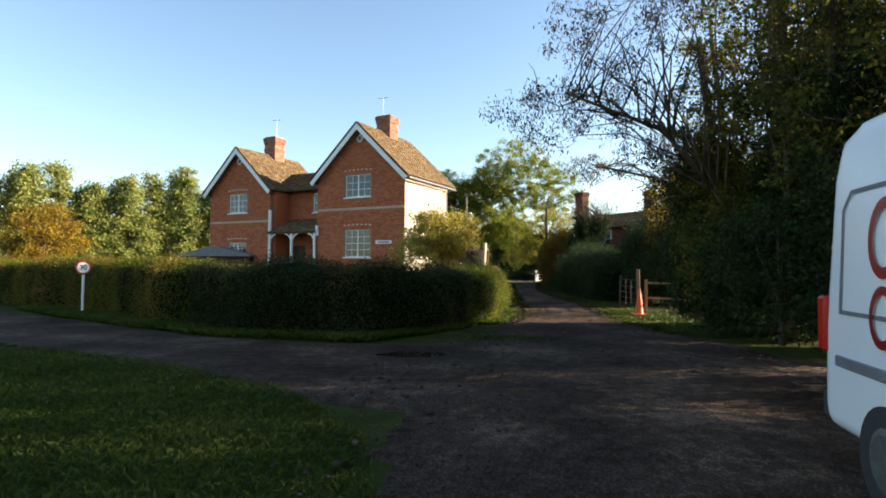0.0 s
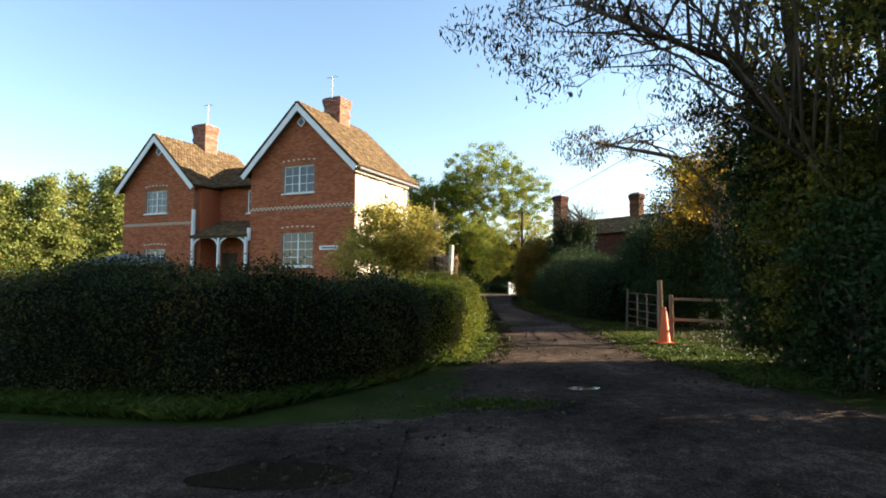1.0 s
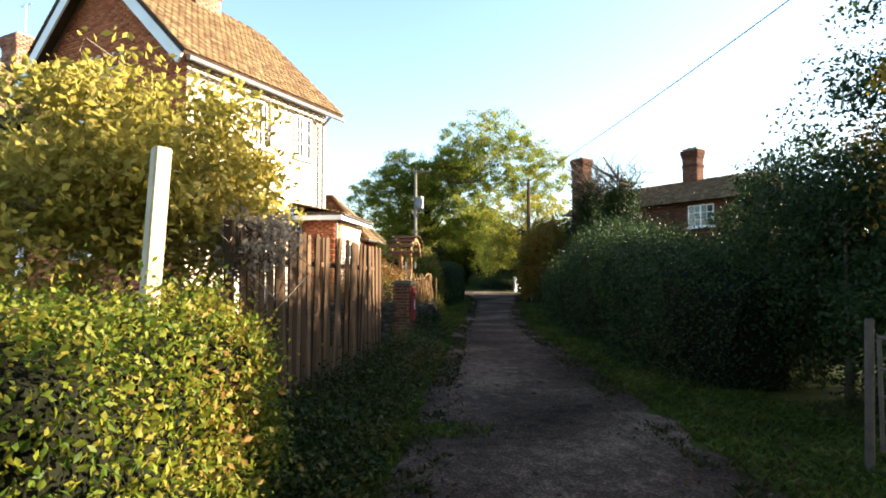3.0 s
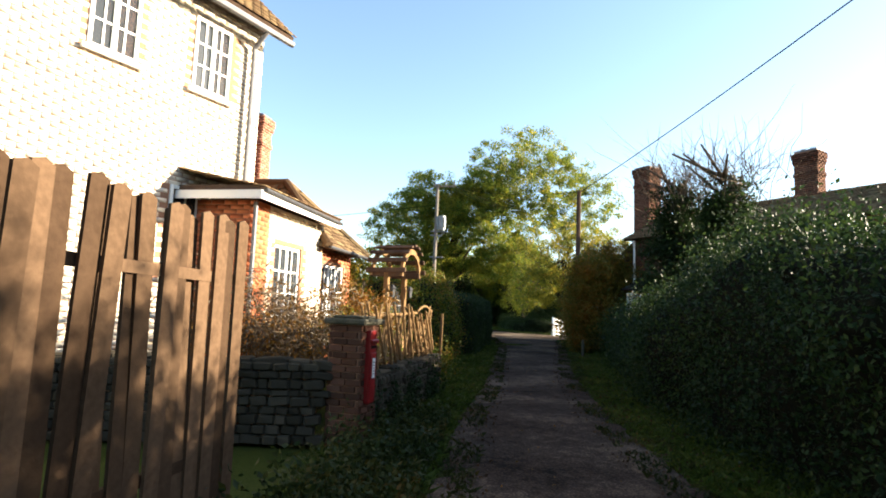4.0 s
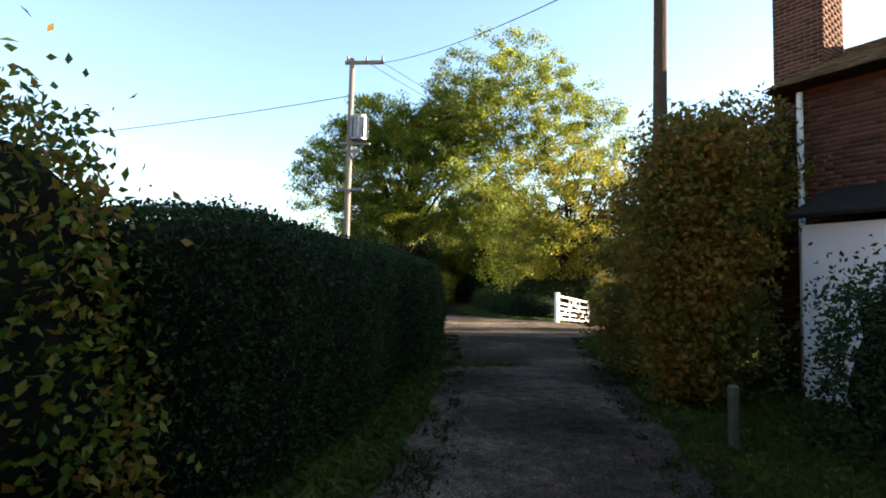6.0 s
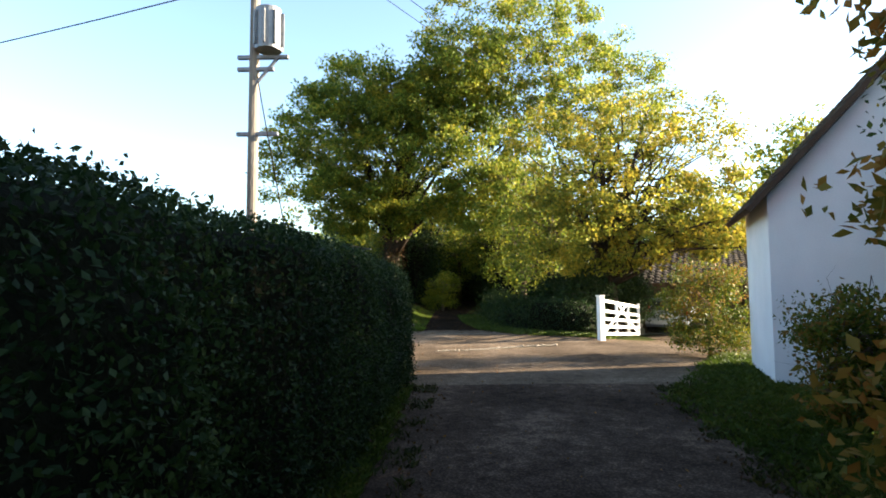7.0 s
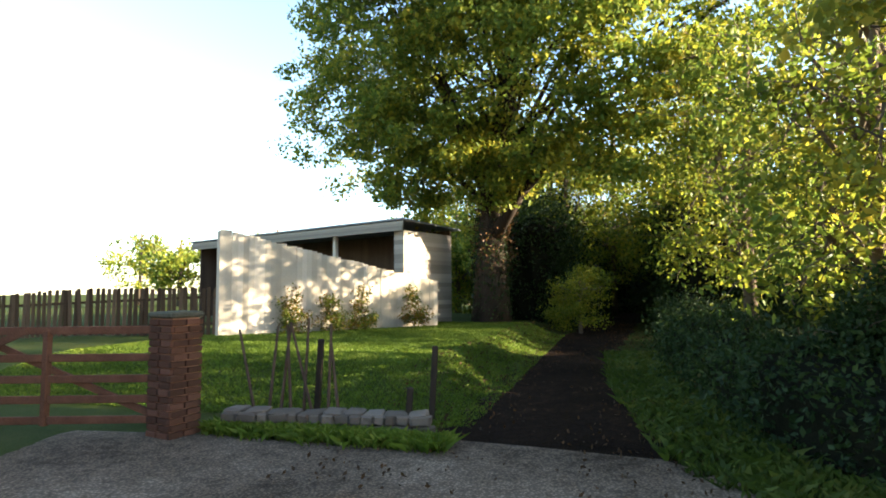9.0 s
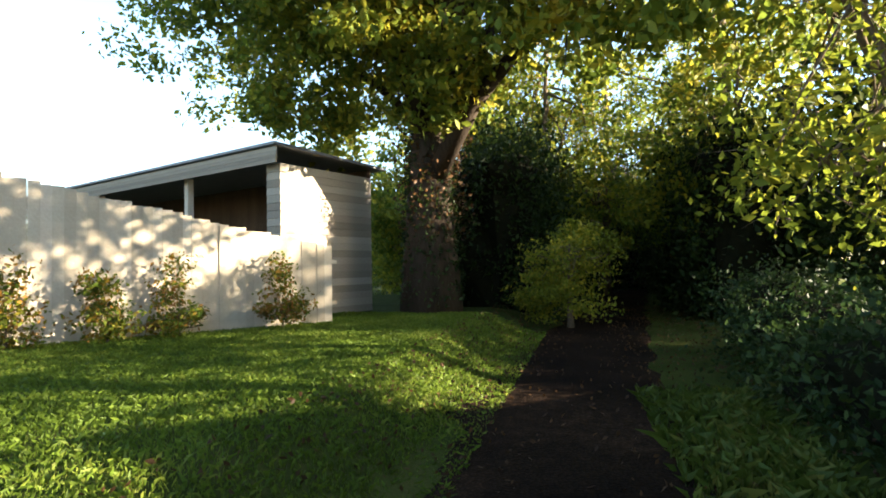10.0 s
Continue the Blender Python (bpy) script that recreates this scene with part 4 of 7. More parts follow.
# ------------------------------------------------------------------ garden extension and low cottage
def low_cottage():
    rng = np.random.default_rng(6)
    c = base("cottage", pose(1.02, 33.25, 0, 0, 0, -10), "low brick cottage wing with white windows", "house")
    w = bmesh.new()
    box(w, (-1.75, 0, 0), (-0.0, 0.22, 3.15))
    box(w, (-0.22, 0.22, 0), (0, 0.75, 3.15))
    box(w, (-0.22, 0.75, 0), (0, 1.75, 0.9))
    box(w, (-0.22, 0.75, 2.55), (0, 1.75, 3.15))
    box(w, (-0.22, 1.75, 0), (0, 2.7, 3.15))
    wall = part("wall", w, MORTAR, c)
    brick_coat(wall, -1.75, 0, 0, 3.15, lambda u, z: True, lambda u, z: (u, 0, z), (1, 0, 0), (0, -1, 0), BRICK, rng)
    hole = lambda u, z: not (0.73 < u < 1.77 and 0.85 < z < 2.6)
    brick_coat(wall, 0, 0.5, 0, 3.15, hole, lambda u, z: (0, u, z), (0, 1, 0), (1, 0, 0), BRICK, rng)
    brick_coat(wall, 0.5, 2.7, 0, 3.15, hole, lambda u, z: (0, u, z), (0, 1, 0), (1, 0, 0), PAINTED_BRICK, rng)
    turn = Matrix(((0, -1, 0, 0), (1, 0, 0, 0), (0, 0, 1, 0), (0, 0, 0, 1)))
    casement(c, 0.75, 1.75, 0.9, 2.55, 0.0, 2, 4, 2, True, recess=0.03, m=turn)
    part("roof", boxes(((-1.9, -0.32, 3.22), (0.3, 2.85, 3.32)), bevel=0.02), WOOD_DARK, c, "shallow felted roof")
    tile_coat(c, (0.32, -0.34, 3.26), (0, 3.2, 0), (-2.2, 0, 0.45), TILE, rng)
    part("fascia", boxes(((0.28, -0.32, 3.1), (0.31, 2.85, 3.23))), PAINT, c, "white painted fascia board")
    part("end_fascia", boxes(((-1.9, -0.35, 3.1), (0.31, -0.322, 3.23))), PAINT, c)
    g = bmesh.new()
    rod(g, (0.34, -0.3, 3.24), (0.34, 2.8, 3.2), 0.035, None, 8)
    part("gutter", g, BLACK_IRON, c, "dark gutter")
    part("downpipe", rod(bmesh.new(), (0.06, -0.06, 0), (0.06, -0.06, 3.1), 0.035, None, 8), LEAD, c)
    # second, hipped wing
    w2 = bmesh.new()
    box(w2, (-5.5, 2.72, 0), (-0.1, 2.92, 2.75))
    box(w2, (-0.32, 2.92, 0), (-0.1, 3.0, 2.75))
    box(w2, (-0.32, 3.0, 0), (-0.1, 4.2, 0.8))
    box(w2, (-0.32, 3.0, 2.4), (-0.1, 4.2, 2.75))
    box(w2, (-0.32, 4.2, 0), (-0.1, 4.6, 2.75))
    box(w2, (-5.5, 4.4, 0), (-0.32, 4.6, 2.75))
    wall2 = part("wall", w2, MORTAR, c)
    brick_coat(wall2, 2.72, 4.6, 0, 2.75, lambda u, z: not (2.98 < u < 4.22 and 0.75 < z < 2.45), lambda u, z: (-0.1, u, z), (0, 1, 0), (1, 0, 0), BRICK, rng)
    casement(c, 3.0, 4.2, 0.8, 2.4, 0.1, 2, 3, 3, True, recess=0.03, m=turn)
    corner, ridge = [(0.22, 2.5, 2.7), (0.22, 4.9, 2.7), (-6.0, 4.9, 2.7), (-6.0, 2.5, 2.7)], [(-1.4, 3.7, 4.25), (-4.4, 3.7, 4.25)]
    r = bmesh.new()
    v = [r.verts.new(p) for p in corner + ridge]
    for f in ((0, 1, 4), (1, 2, 5, 4), (2, 3, 5), (3, 0, 4, 5), (3, 2, 1, 0)):
        r.faces.new([v[k] for k in f])
    roof = part("roof", r, WOOD_DARK, c, "hipped clay tile roof")
    tile_coat(roof, corner[0], (0, 2.4, 0), (-1.62, 0, 1.55), TILE, rng, keep=lambda s, t: t * 0.5 + 0.02 < s < 0.98 - t * 0.5)
    tile_coat(roof, corner[3], (6.22, 0, 0), (0, 1.2, 1.55), TILE, rng, keep=lambda s, t: t * 0.257 + 0.008 < s < 0.992 - t * 0.26)
    tile_coat(roof, corner[2], (6.22, 0, 0), (0, -1.2, 1.55), TILE, rng, keep=lambda s, t: t * 0.257 + 0.008 < s < 0.992 - t * 0.26)
    part("gutter", rod(bmesh.new(), (0.25, 2.5, 2.7), (0.25, 4.9, 2.68), 0.035, None, 8), BLACK_IRON, c)
    for a, b in ((corner[0], ridge[0]), (corner[1], ridge[0]), (ridge[0], ridge[1])):
        part("ridge_tile", rod(bmesh.new(), Vector(a) + Vector((0, 0, 0.03)), Vector(b) + Vector((0, 0, 0.05)), 0.09, None, 8), TILE, roof)
    chimney(c, -4.2, 7.2, 2.2, 7.1, 0.54, 0.54, BRICK_WORN, rng, 1)
    part("back_wall", boxes(((-5.2, 4.6, 0), (-2.6, 8.2, 3.4))), BRICK, c)
    return c


low_cottage()


# ------------------------------------------------------------------ old farmhouse behind the hedge
def farmhouse():
    rng = np.random.default_rng(7)
    f = base("farmhouse", pose(12.0, 49.2, 0, 0, 0, -59), "old brick farmhouse with tall chimneys behind the hedge", "house")
    # local x runs along the front, which looks towards the road; y goes back
    for lo, hi in (((0, 0, 0), (11.0, 0.3, 5.0)), ((0, 0.3, 0), (0.3, 5.2, 5.0)), ((10.7, 0.3, 0), (11, 5.2, 5.0)), ((0.3, 4.9, 0), (10.7, 5.2, 5.0))):
        part("wall", boxes((lo, hi)), BRICK_OLD, f)
    front = next(c for c in f.children if c.name.startswith("wall"))
    clear = lambda u, z: not any(q - 0.06 < u < q + 1.31 and (3.62 < z < 4.76 or 0.82 < z < 2.26) for q in (3.0, 7.4))
    brick_coat(front, 0.0, 11.0, 0.9, 4.85, clear, lambda u, z: (u, 0, z), (1, 0, 0), (0, -1, 0), BRICK_OLD, rng)
    brick_coat(front, 2.35, 5.2, 0.9, 4.85, lambda u, z: True, lambda u, z: (0, u, z), (0, 1, 0), (-1, 0, 0), BRICK_OLD, rng)
    for u in (3.0, 7.4):
        casement(f, u, u + 1.25, 3.7, 4.7, -0.06, 2, 3, 2, True, recess=0.0)
        casement(f, u, u + 1.25, 0.9, 2.2, -0.06, 2, 3, 2, True, recess=0.0)
    r = bmesh.new()
    pts = [(-0.3, -0.4, 4.85), (11.3, -0.4, 4.85), (11.3, 5.6, 4.85), (-0.3, 5.6, 4.85), (-0.3, 2.6, 6.3), (9.6, 2.6, 6.3)]
    v = [r.verts.new(p) for p in pts]
    for q in ((0, 1, 5, 4), (2, 3, 4, 5), (0, 4, 3), (1, 2, 5), (3, 2, 1, 0)):
        r.faces.new([v[k] for k in q])
    body = part("roof_body", r, WOOD_DARK, f)
    tile_coat(body, pts[0], (11.6, 0, 0), (0, 3.0, 1.45), TILE, rng, keep=lambda s, t: s < 1 - 0.146 * t)
    tile_coat(body, pts[3], (11.6, 0, 0), (0, -3.0, 1.45), TILE, rng, keep=lambda s, t: s < 1 - 0.146 * t)
    part("lean_to_wall", boxes(((0.6, -1.1, 0), (6.2, -0.02, 2.5))), RENDER_WHITE, f, "white rendered lean-to wall")
    part("lean_to_roof", boxes(((0.5, -1.4, 0), (6.3, 0, 0.07)), bevel=0.01), SLATE_DARK, f, "dark slate lean-to roof").matrix_basis = pose(0, -0.02, 3.1, 22, 0, 0)
    d = bmesh.new()
    rod(d, (0.12, -0.08, 0), (0.12, -0.08, 4.8), 0.05, None, 8)
    part("downpipe", d, PAINT, f, "white painted downpipe")
    chimney(f, -0.42, 1.4, 4.2, 8.35, 0.85, 0.8, BRICK_OLD, rng, 0)
    breast = part("chimney_breast", boxes(((-0.95, 0.5, 0), (-0.003, 2.3, 4.6)), bevel=0.02), BRICK_OLD, f)
    brick_coat(breast, 0.5, 2.3, 0.9, 4.55, lambda u, z: True, lambda u, z: (-0.95, u, z), (0, 1, 0), (-1, 0, 0), BRICK_OLD, rng)
    brick_coat(breast, -0.95, -0.01, 0.9, 4.55, lambda u, z: True, lambda u, z: (u, 0.5, z), (1, 0, 0), (0, -1, 0), BRICK_OLD, rng)
    chimney(f, 6.0, 2.6, 5.6, 7.9, 0.8, 0.6, BRICK_OLD, rng, 2)
    return f


farmhouse()


def white_cottage():
    rng = np.random.default_rng(8)
    c = base("white_cottage", pose(12.1, 57.0, 0, 0, 0, -20), "white rendered cottage with a steep tiled gable", "house")
    part("wall", prism(bmesh.new(), [(0, 0), (5.2, 0), (5.2, 3.0), (2.6, 5.85), (0, 3.0)], 0, 2.3), RENDER_WHITE, c)
    for s in (0, 1):
        lo = Vector((-0.28, -0.25, 2.72)) if s == 0 else Vector((5.48, -0.25, 2.72))
        up = Vector((2.6, -0.25, 5.9)) - lo
        n = Vector((-up.z, 0, up.x)).normalized() if s == 0 else Vector((up.z, 0, -up.x)).normalized()
        r = bmesh.new()
        q = [lo, lo + up, lo + up + n * 0.08, lo + n * 0.08]
        a = [r.verts.new(p) for p in q]
        b = [r.verts.new(p + Vector((0, 2.8, 0))) for p in q]
        r.faces.new(a), r.faces.new(b[::-1])
        for i in range(4):
            r.faces.new((a[i], b[i], b[(i + 1) % 4], a[(i + 1) % 4]))
        roof = part("roof", r, WOOD_DARK, c, "steep dark tiled roof")
        tile_coat(roof, lo + n * 0.06, (0, 2.8, 0), up, SLATE, rng)
    return c


white_cottage()


# ------------------------------------------------------------------ boarded garden fence by the lane
def board_fence(name, a, b, height, mat, label, rng, lean=0.03, gap=0.006, wide=0.125, posts=2.4):
    f = base(name, Matrix(), label, "fence")
    a, b = Vector((*a, 0)), Vector((*b, 0))
    d = (b - a).normalized()
    side = Vector((d.y, -d.x, 0))
    L = (b - a).length
    n = int(L / wide)
    proto = {}
    for i in range(n):
        p = a + d * (i * wide)
        z = land(p.x, p.y) - 0.02
        hgt = height(i / n) if callable(height) else height
        key = round(hgt + float(rng.choice([-0.02, 0, 0.02])), 2)
        if key not in proto:
            bm = bmesh.new()
            prism(bm, [(0, 0), (wide - gap, 0), (wide - gap, key - (0.03 if gap > 0 else 0.0)), (wide * 0.5, key), (0, key - (0.02 if gap > 0 else 0.0))], -0.011, 0.011)
            me = bpy.data.meshes.new("board")
            bmesh.ops.recalc_face_normals(bm, faces=bm.faces)
            bm.to_mesh(me)
            bm.free()
            me.materials.append(mat)
            proto[key] = me
        ob = new("board", proto[key])
        ob.parent = f
        ob.matrix_basis = Matrix.Translation(p + Vector((0, 0, z)) + side * float(rng.uniform(-0.012, 0.012))) @ pose(0, 0, 0, float(rng.normal(0, 40 * lean)), float(rng.normal(0, 33 * lean)), math.degrees(math.atan2(d.y, d.x)))
    for k in range(int(L / posts) + 1):
        p = a + d * min(L, k * posts) - side * 0.07
        h_ = height(k * posts / L) if callable(height) else height
        part("post", beam(bmesh.new(), p + Vector((0, 0, land(p.x, p.y) - 0.03)), p + Vector((0, 0, land(p.x, p.y) + h_ * 0.98)), 0.09, None, 0.008), mat, f)
    for s in (0.25, 0.8):
        h0 = (height(0) if callable(height) else height) * s
        h1 = (height(1) if callable(height) else height) * s
        part("rail", beam(bmesh.new(), a - side * 0.035 + Vector((0, 0, land(a.x, a.y) + h0)), b - side * 0.035 + Vector((0, 0, land(b.x, b.y) + h1)), 0.04, 0.07), mat, f)
    return f


rngf = np.random.default_rng(31)
BOARD = random_tint("fence_board", [(0.0, (0.03, 0.018, 0.011)), (0.5, (0.075, 0.046, 0.027)), (1.0, (0.16, 0.1, 0.06))], 0.85, 0.4, 25)
BOARD_GREY = random_tint("grey_weatherboard", [(0.0, (0.16, 0.13, 0.1)), (0.5, (0.27, 0.23, 0.18)), (1.0, (0.42, 0.37, 0.3))], 0.85, 0.4, 25)
BOARD_PALE = random_tint("pale_board", [(0.0, (0.3, 0.25, 0.18)), (0.5, (0.42, 0.36, 0.27)), (1.0, (0.55, 0.48, 0.38))], 0.85, 0.4, 25)
board_fence("fence", (1.0, 21.6), (1.5, 23.4), 1.5, BOARD, "low brown close-boarded garden fence", rngf)
board_fence("fence", (1.5, 23.4), (2.62, 28.8), lambda s: 2.25 - 0.1 * s, BOARD, "weathered brown close-boarded garden fence", rngf)
CREAM_WOOD = surface("cream_painted_wood", [(0.3, (0.3, 0.235, 0.14)), (0.7, (0.46, 0.38, 0.25))], 4.0, 0.7, 0.2)
lp = base("clothes_post", pose(1.68, 21.0, 0), "tall cream-painted timber post by the fence", "post")
part("shaft", beam(bmesh.new(), (0, 0, 0), (0.1, 0.1, 2.45), 0.1, None, 0.01), CREAM_WOOD, lp)

tree("shrub", [(0.2, 24.2, 0), (0.2, 24.2, 0.6), (0.25, 24.2, 1.5), (0.3, 24.2, 2.6)], 0.07, [((0.05, 24.1, 3.0), (1.5, 1.3, 1.1), 105), ((0.5, 24.5, 2.4), (1.2, 1.2, 1.0), 60), ((-0.6, 23.4, 2.2), (1.2, 1.0, 0.9), 40)], LEAF_STRAW, "straw-yellow garden willow spilling over the fence", 41, 0.1, 1.0, 130, 0.45, BARK_PALE, 30, 0.4, 60, "shrub")
tree("shrub", [(1.35, 23.9, 0), (1.35, 23.9, 0.7), (1.45, 23.9, 1.4)], 0.05, [((1.5, 23.9, 1.95), (0.45, 0.5, 0.45), 26)], leaf_material("dried_flower", [(0.0, (0.22, 0.16, 0.11)), (1.0, (0.45, 0.36, 0.27))]), "dry pale flower heads above the fence", 42, 0.06, 1.0, 90, 0.25, BARK_PALE, 12, 0.4, 20, "shrub")


# ------------------------------------------------------------------ brick pier with the letter box, garden wall, arch
def brick_pier():
    rng = np.random.default_rng(9)
    p = base("gate_pier", pose(3.02, 31.28, 0, 0, 0, -18) @ Matrix.Diagonal((0.8, 0.8, 1, 1)), "old brick gate pier with a mossy stone cap", "pier")
    part("core", boxes(((-0.235, -0.235, 0), (0.235, 0.235, 1.35))), MORTAR, p)
    me = bpy.data.meshes.new("brick")
    b = bmesh.new()
    box(b, (0, -0.02, 0), (0.214, 0.03, 0.064), None, 0.006)
    b.to_mesh(me)
    b.free()
    me.materials.append(BRICK_OLD)
    for r in range(18):
        for side in range(4):
            for k in range(2):
                ob = new("brick", me)
                ob.parent = p
                ob.matrix_basis = pose(0, 0, 0, 0, 0, 90 * side) @ Matrix.Translation((-0.262 + k * 0.228 + (0.07 if r % 2 else 0.0), -0.244 + float(rng.uniform(-0.004, 0.004)), r * 0.075))
    part("capstone", boxes(((-0.33, -0.33, 1.35), (0.33, 0.33, 1.42)), ((-0.24, -0.24, 1.42), (0.24, 0.24, 1.45)), bevel=0.02), LICHEN, p, "thick mossy capstone")
    return p


brick_pier()


def letter_box():
    b = base("post_box", pose(3.09, 31.23, 0.16, 0, 0, 72) @ Matrix.Diagonal((0.76, 1, 1, 1)), "small red letter box built into the brick pier", "post box")
    body = bmesh.new()
    prism(body, [(-0.11, 0.32), (0.11, 0.32), (0.11, 1.08), (0.09, 1.13), (-0.09, 1.13), (-0.11, 1.08)], -0.18, 0.0)
    bmesh.ops.bevel(body, geom=body.edges[:], offset=0.01, segments=2, affect="EDGES", profile=0.5)
    part("body", body, RED, b, "glossy red cast-iron body")
    part("hood", boxes(((-0.115, -0.21, 0.99), (0.115, -0.17, 1.03)), bevel=0.008), RED, b)
    # Near-black strip on the front paints in the dark of the opening.
    part("slot", boxes(((-0.08, -0.186, 0.93), (0.08, -0.1825, 0.96))), DARK, b, "letter slot painted on as a near-black strip")
    part("door", boxes(((-0.09, -0.19, 0.37), (0.09, -0.1825, 0.88)), bevel=0.003), RED, b)
    pl = part("collection_plate", boxes(((-0.04, -0.198, 0.6), (0.04, -0.192, 0.82))), PAINT, b, "white collection plate")
    for i in range(5):
        part("lettering", boxes(((-0.03, -0.2005, 0.64 + i * 0.032), (0.026, -0.199, 0.65 + i * 0.032))), LEAD, pl)
    return b


letter_box()


def stone_wall(name, line, height, thick, label, seed, mat=None):
    rng = np.random.default_rng(seed)
    w = base(name, Matrix(), label, "wall")
    P = [Vector((x, y, 0)) for x, y in line]
    core = []
    shared = []
    for k in range(6):
        b = bmesh.new()
        bmesh.ops.create_cube(b, size=1.0)
        bmesh.ops.bevel(b, geom=b.edges[:], offset=0.14, segments=1, affect="EDGES", profile=0.5)
        for v in b.verts:
            v.co += Vector(rng.normal(0, 0.035, 3))
        me = bpy.data.meshes.new("stone")
        b.to_mesh(me)
        b.free()
        me.materials.append(mat or STONE)
        shared.append(me)
    for a, b in zip(P, P[1:]):
        d = (b - a).normalized()
        s = Vector((d.y, -d.x, 0))
        yaw = math.degrees(math.atan2(d.y, d.x))
        L = (b - a).length
        bm = bmesh.new()
        za = land(a.x, a.y)
        box(bm, (0, -thick / 2 + 0.05, 0), (L, thick / 2 - 0.05, height - 0.08), pose(a.x, a.y, za, 0, 0, yaw))
        core.append(part("core", bm, MORTAR, w))
        z = 0.0
        while z < height - 0.06:
            hh = float(rng.uniform(0.07, 0.12))
            u = float(rng.uniform(-0.1, 0))
            while u < L:
                ww = float(rng.uniform(0.1, 0.26))
                for side in (1,):
                    ob = new("stone", shared[int(rng.integers(6))])
                    ob.parent = w
                    c = a + d * (u + ww / 2) + s * (thick / 2 - 0.06)
                    ob.matrix_basis = Matrix.Translation((c.x, c.y, za + z + hh / 2)) @ pose(0, 0, 0, 0, float(rng.normal(0, 3)), yaw + float(rng.normal(0, 3))) @ Matrix.Diagonal((ww * 0.96, float(rng.uniform(0.14, 0.2)), hh * 0.96, 1))
                u += ww
            z += hh
        u = 0.0
        while u < L:
            ww = float(rng.uniform(0.2, 0.45))
            ob = new("coping_stone", shared[int(rng.integers(6))])
            ob.parent = w
            c = a + d * (u + ww / 2)
            ob.matrix_basis = Matrix.Translation((c.x, c.y, za + height - 0.03)) @ pose(0, 0, 0, 0, float(rng.normal(0, 4)), yaw + float(rng.normal(0, 5))) @ Matrix.Diagonal((ww * 0.95, thick * 0.95, float(rng.uniform(0.09, 0.16)), 1))
            u += ww
    return w


stone_wall("garden_wall", [(3.0, 31.6), (3.4, 33.5), (3.78, 35.3)], 0.7, 0.3, "low rough stone garden wall under the fence", 51)
stone_wall("garden_wall", [(-0.6, 31.0), (2.62, 31.25)], 0.9, 0.3, "low rendered stone wall beside the pier", 52)


def rustic_fence():
    """Poles set criss-cross between uprights on the garden wall."""
    rng = np.random.default_rng(53)
    f = base("rustic_fence", Matrix(), "rustic fence of crossed split chestnut poles", "fence")
    a, b = Vector((2.9, 31.75, 0.7)), Vector((3.7, 35.4, 0.7))
    d = b - a
    u = d.normalized()
    for i in range(7):
        p = a + d * (i / 6)
        part("upright", rod(bmesh.new(), p - Vector((0, 0, 0.7)), p + Vector((0.02, 0, 0.78)), 0.042, 0.036, 7), WOOD_PALE, f)
    part("rail", rod(bmesh.new(), a + Vector((0.03, 0, 0.1)), b + Vector((0.03, 0, 0.12)), 0.03, 0.026, 6), WOOD_PALE, f)
    part("rail", rod(bmesh.new(), a + Vector((0.03, 0, 0.72)), b - u * 0.9 + Vector((0.03, 0, 0.78)), 0.024, 0.02, 6), WOOD_PALE, f)
    bow = [b - u * 0.95 * (1 - k / 8) + Vector((0.05, 0, 0.8 + 0.1 * math.sin(math.pi * k / 8))) for k in range(9)]
    mesh_object("bowed_rail", *tube(bow, [0.02] * 9, 7), WOOD_PALE, f, True)
    for i in range(13):
        for way, off in ((1, 0.06), (-1, 0.11)):
            s = (i + 0.5) * 0.29 + float(rng.normal(0, 0.03))
            half = 0.24 + float(rng.normal(0, 0.05))
            foot = a + u * min(max(s - way * half, 0.0), d.length) + Vector((off, 0, float(rng.uniform(0.0, 0.1))))
            head = a + u * min(max(s + way * half, 0.0), d.length) + Vector((off, 0, float(rng.uniform(0.7, 0.95))))
            part("pole", rod(bmesh.new(), foot, head, 0.023, 0.018, 6), WOOD_PALE, f)
    return f


rustic_fence()


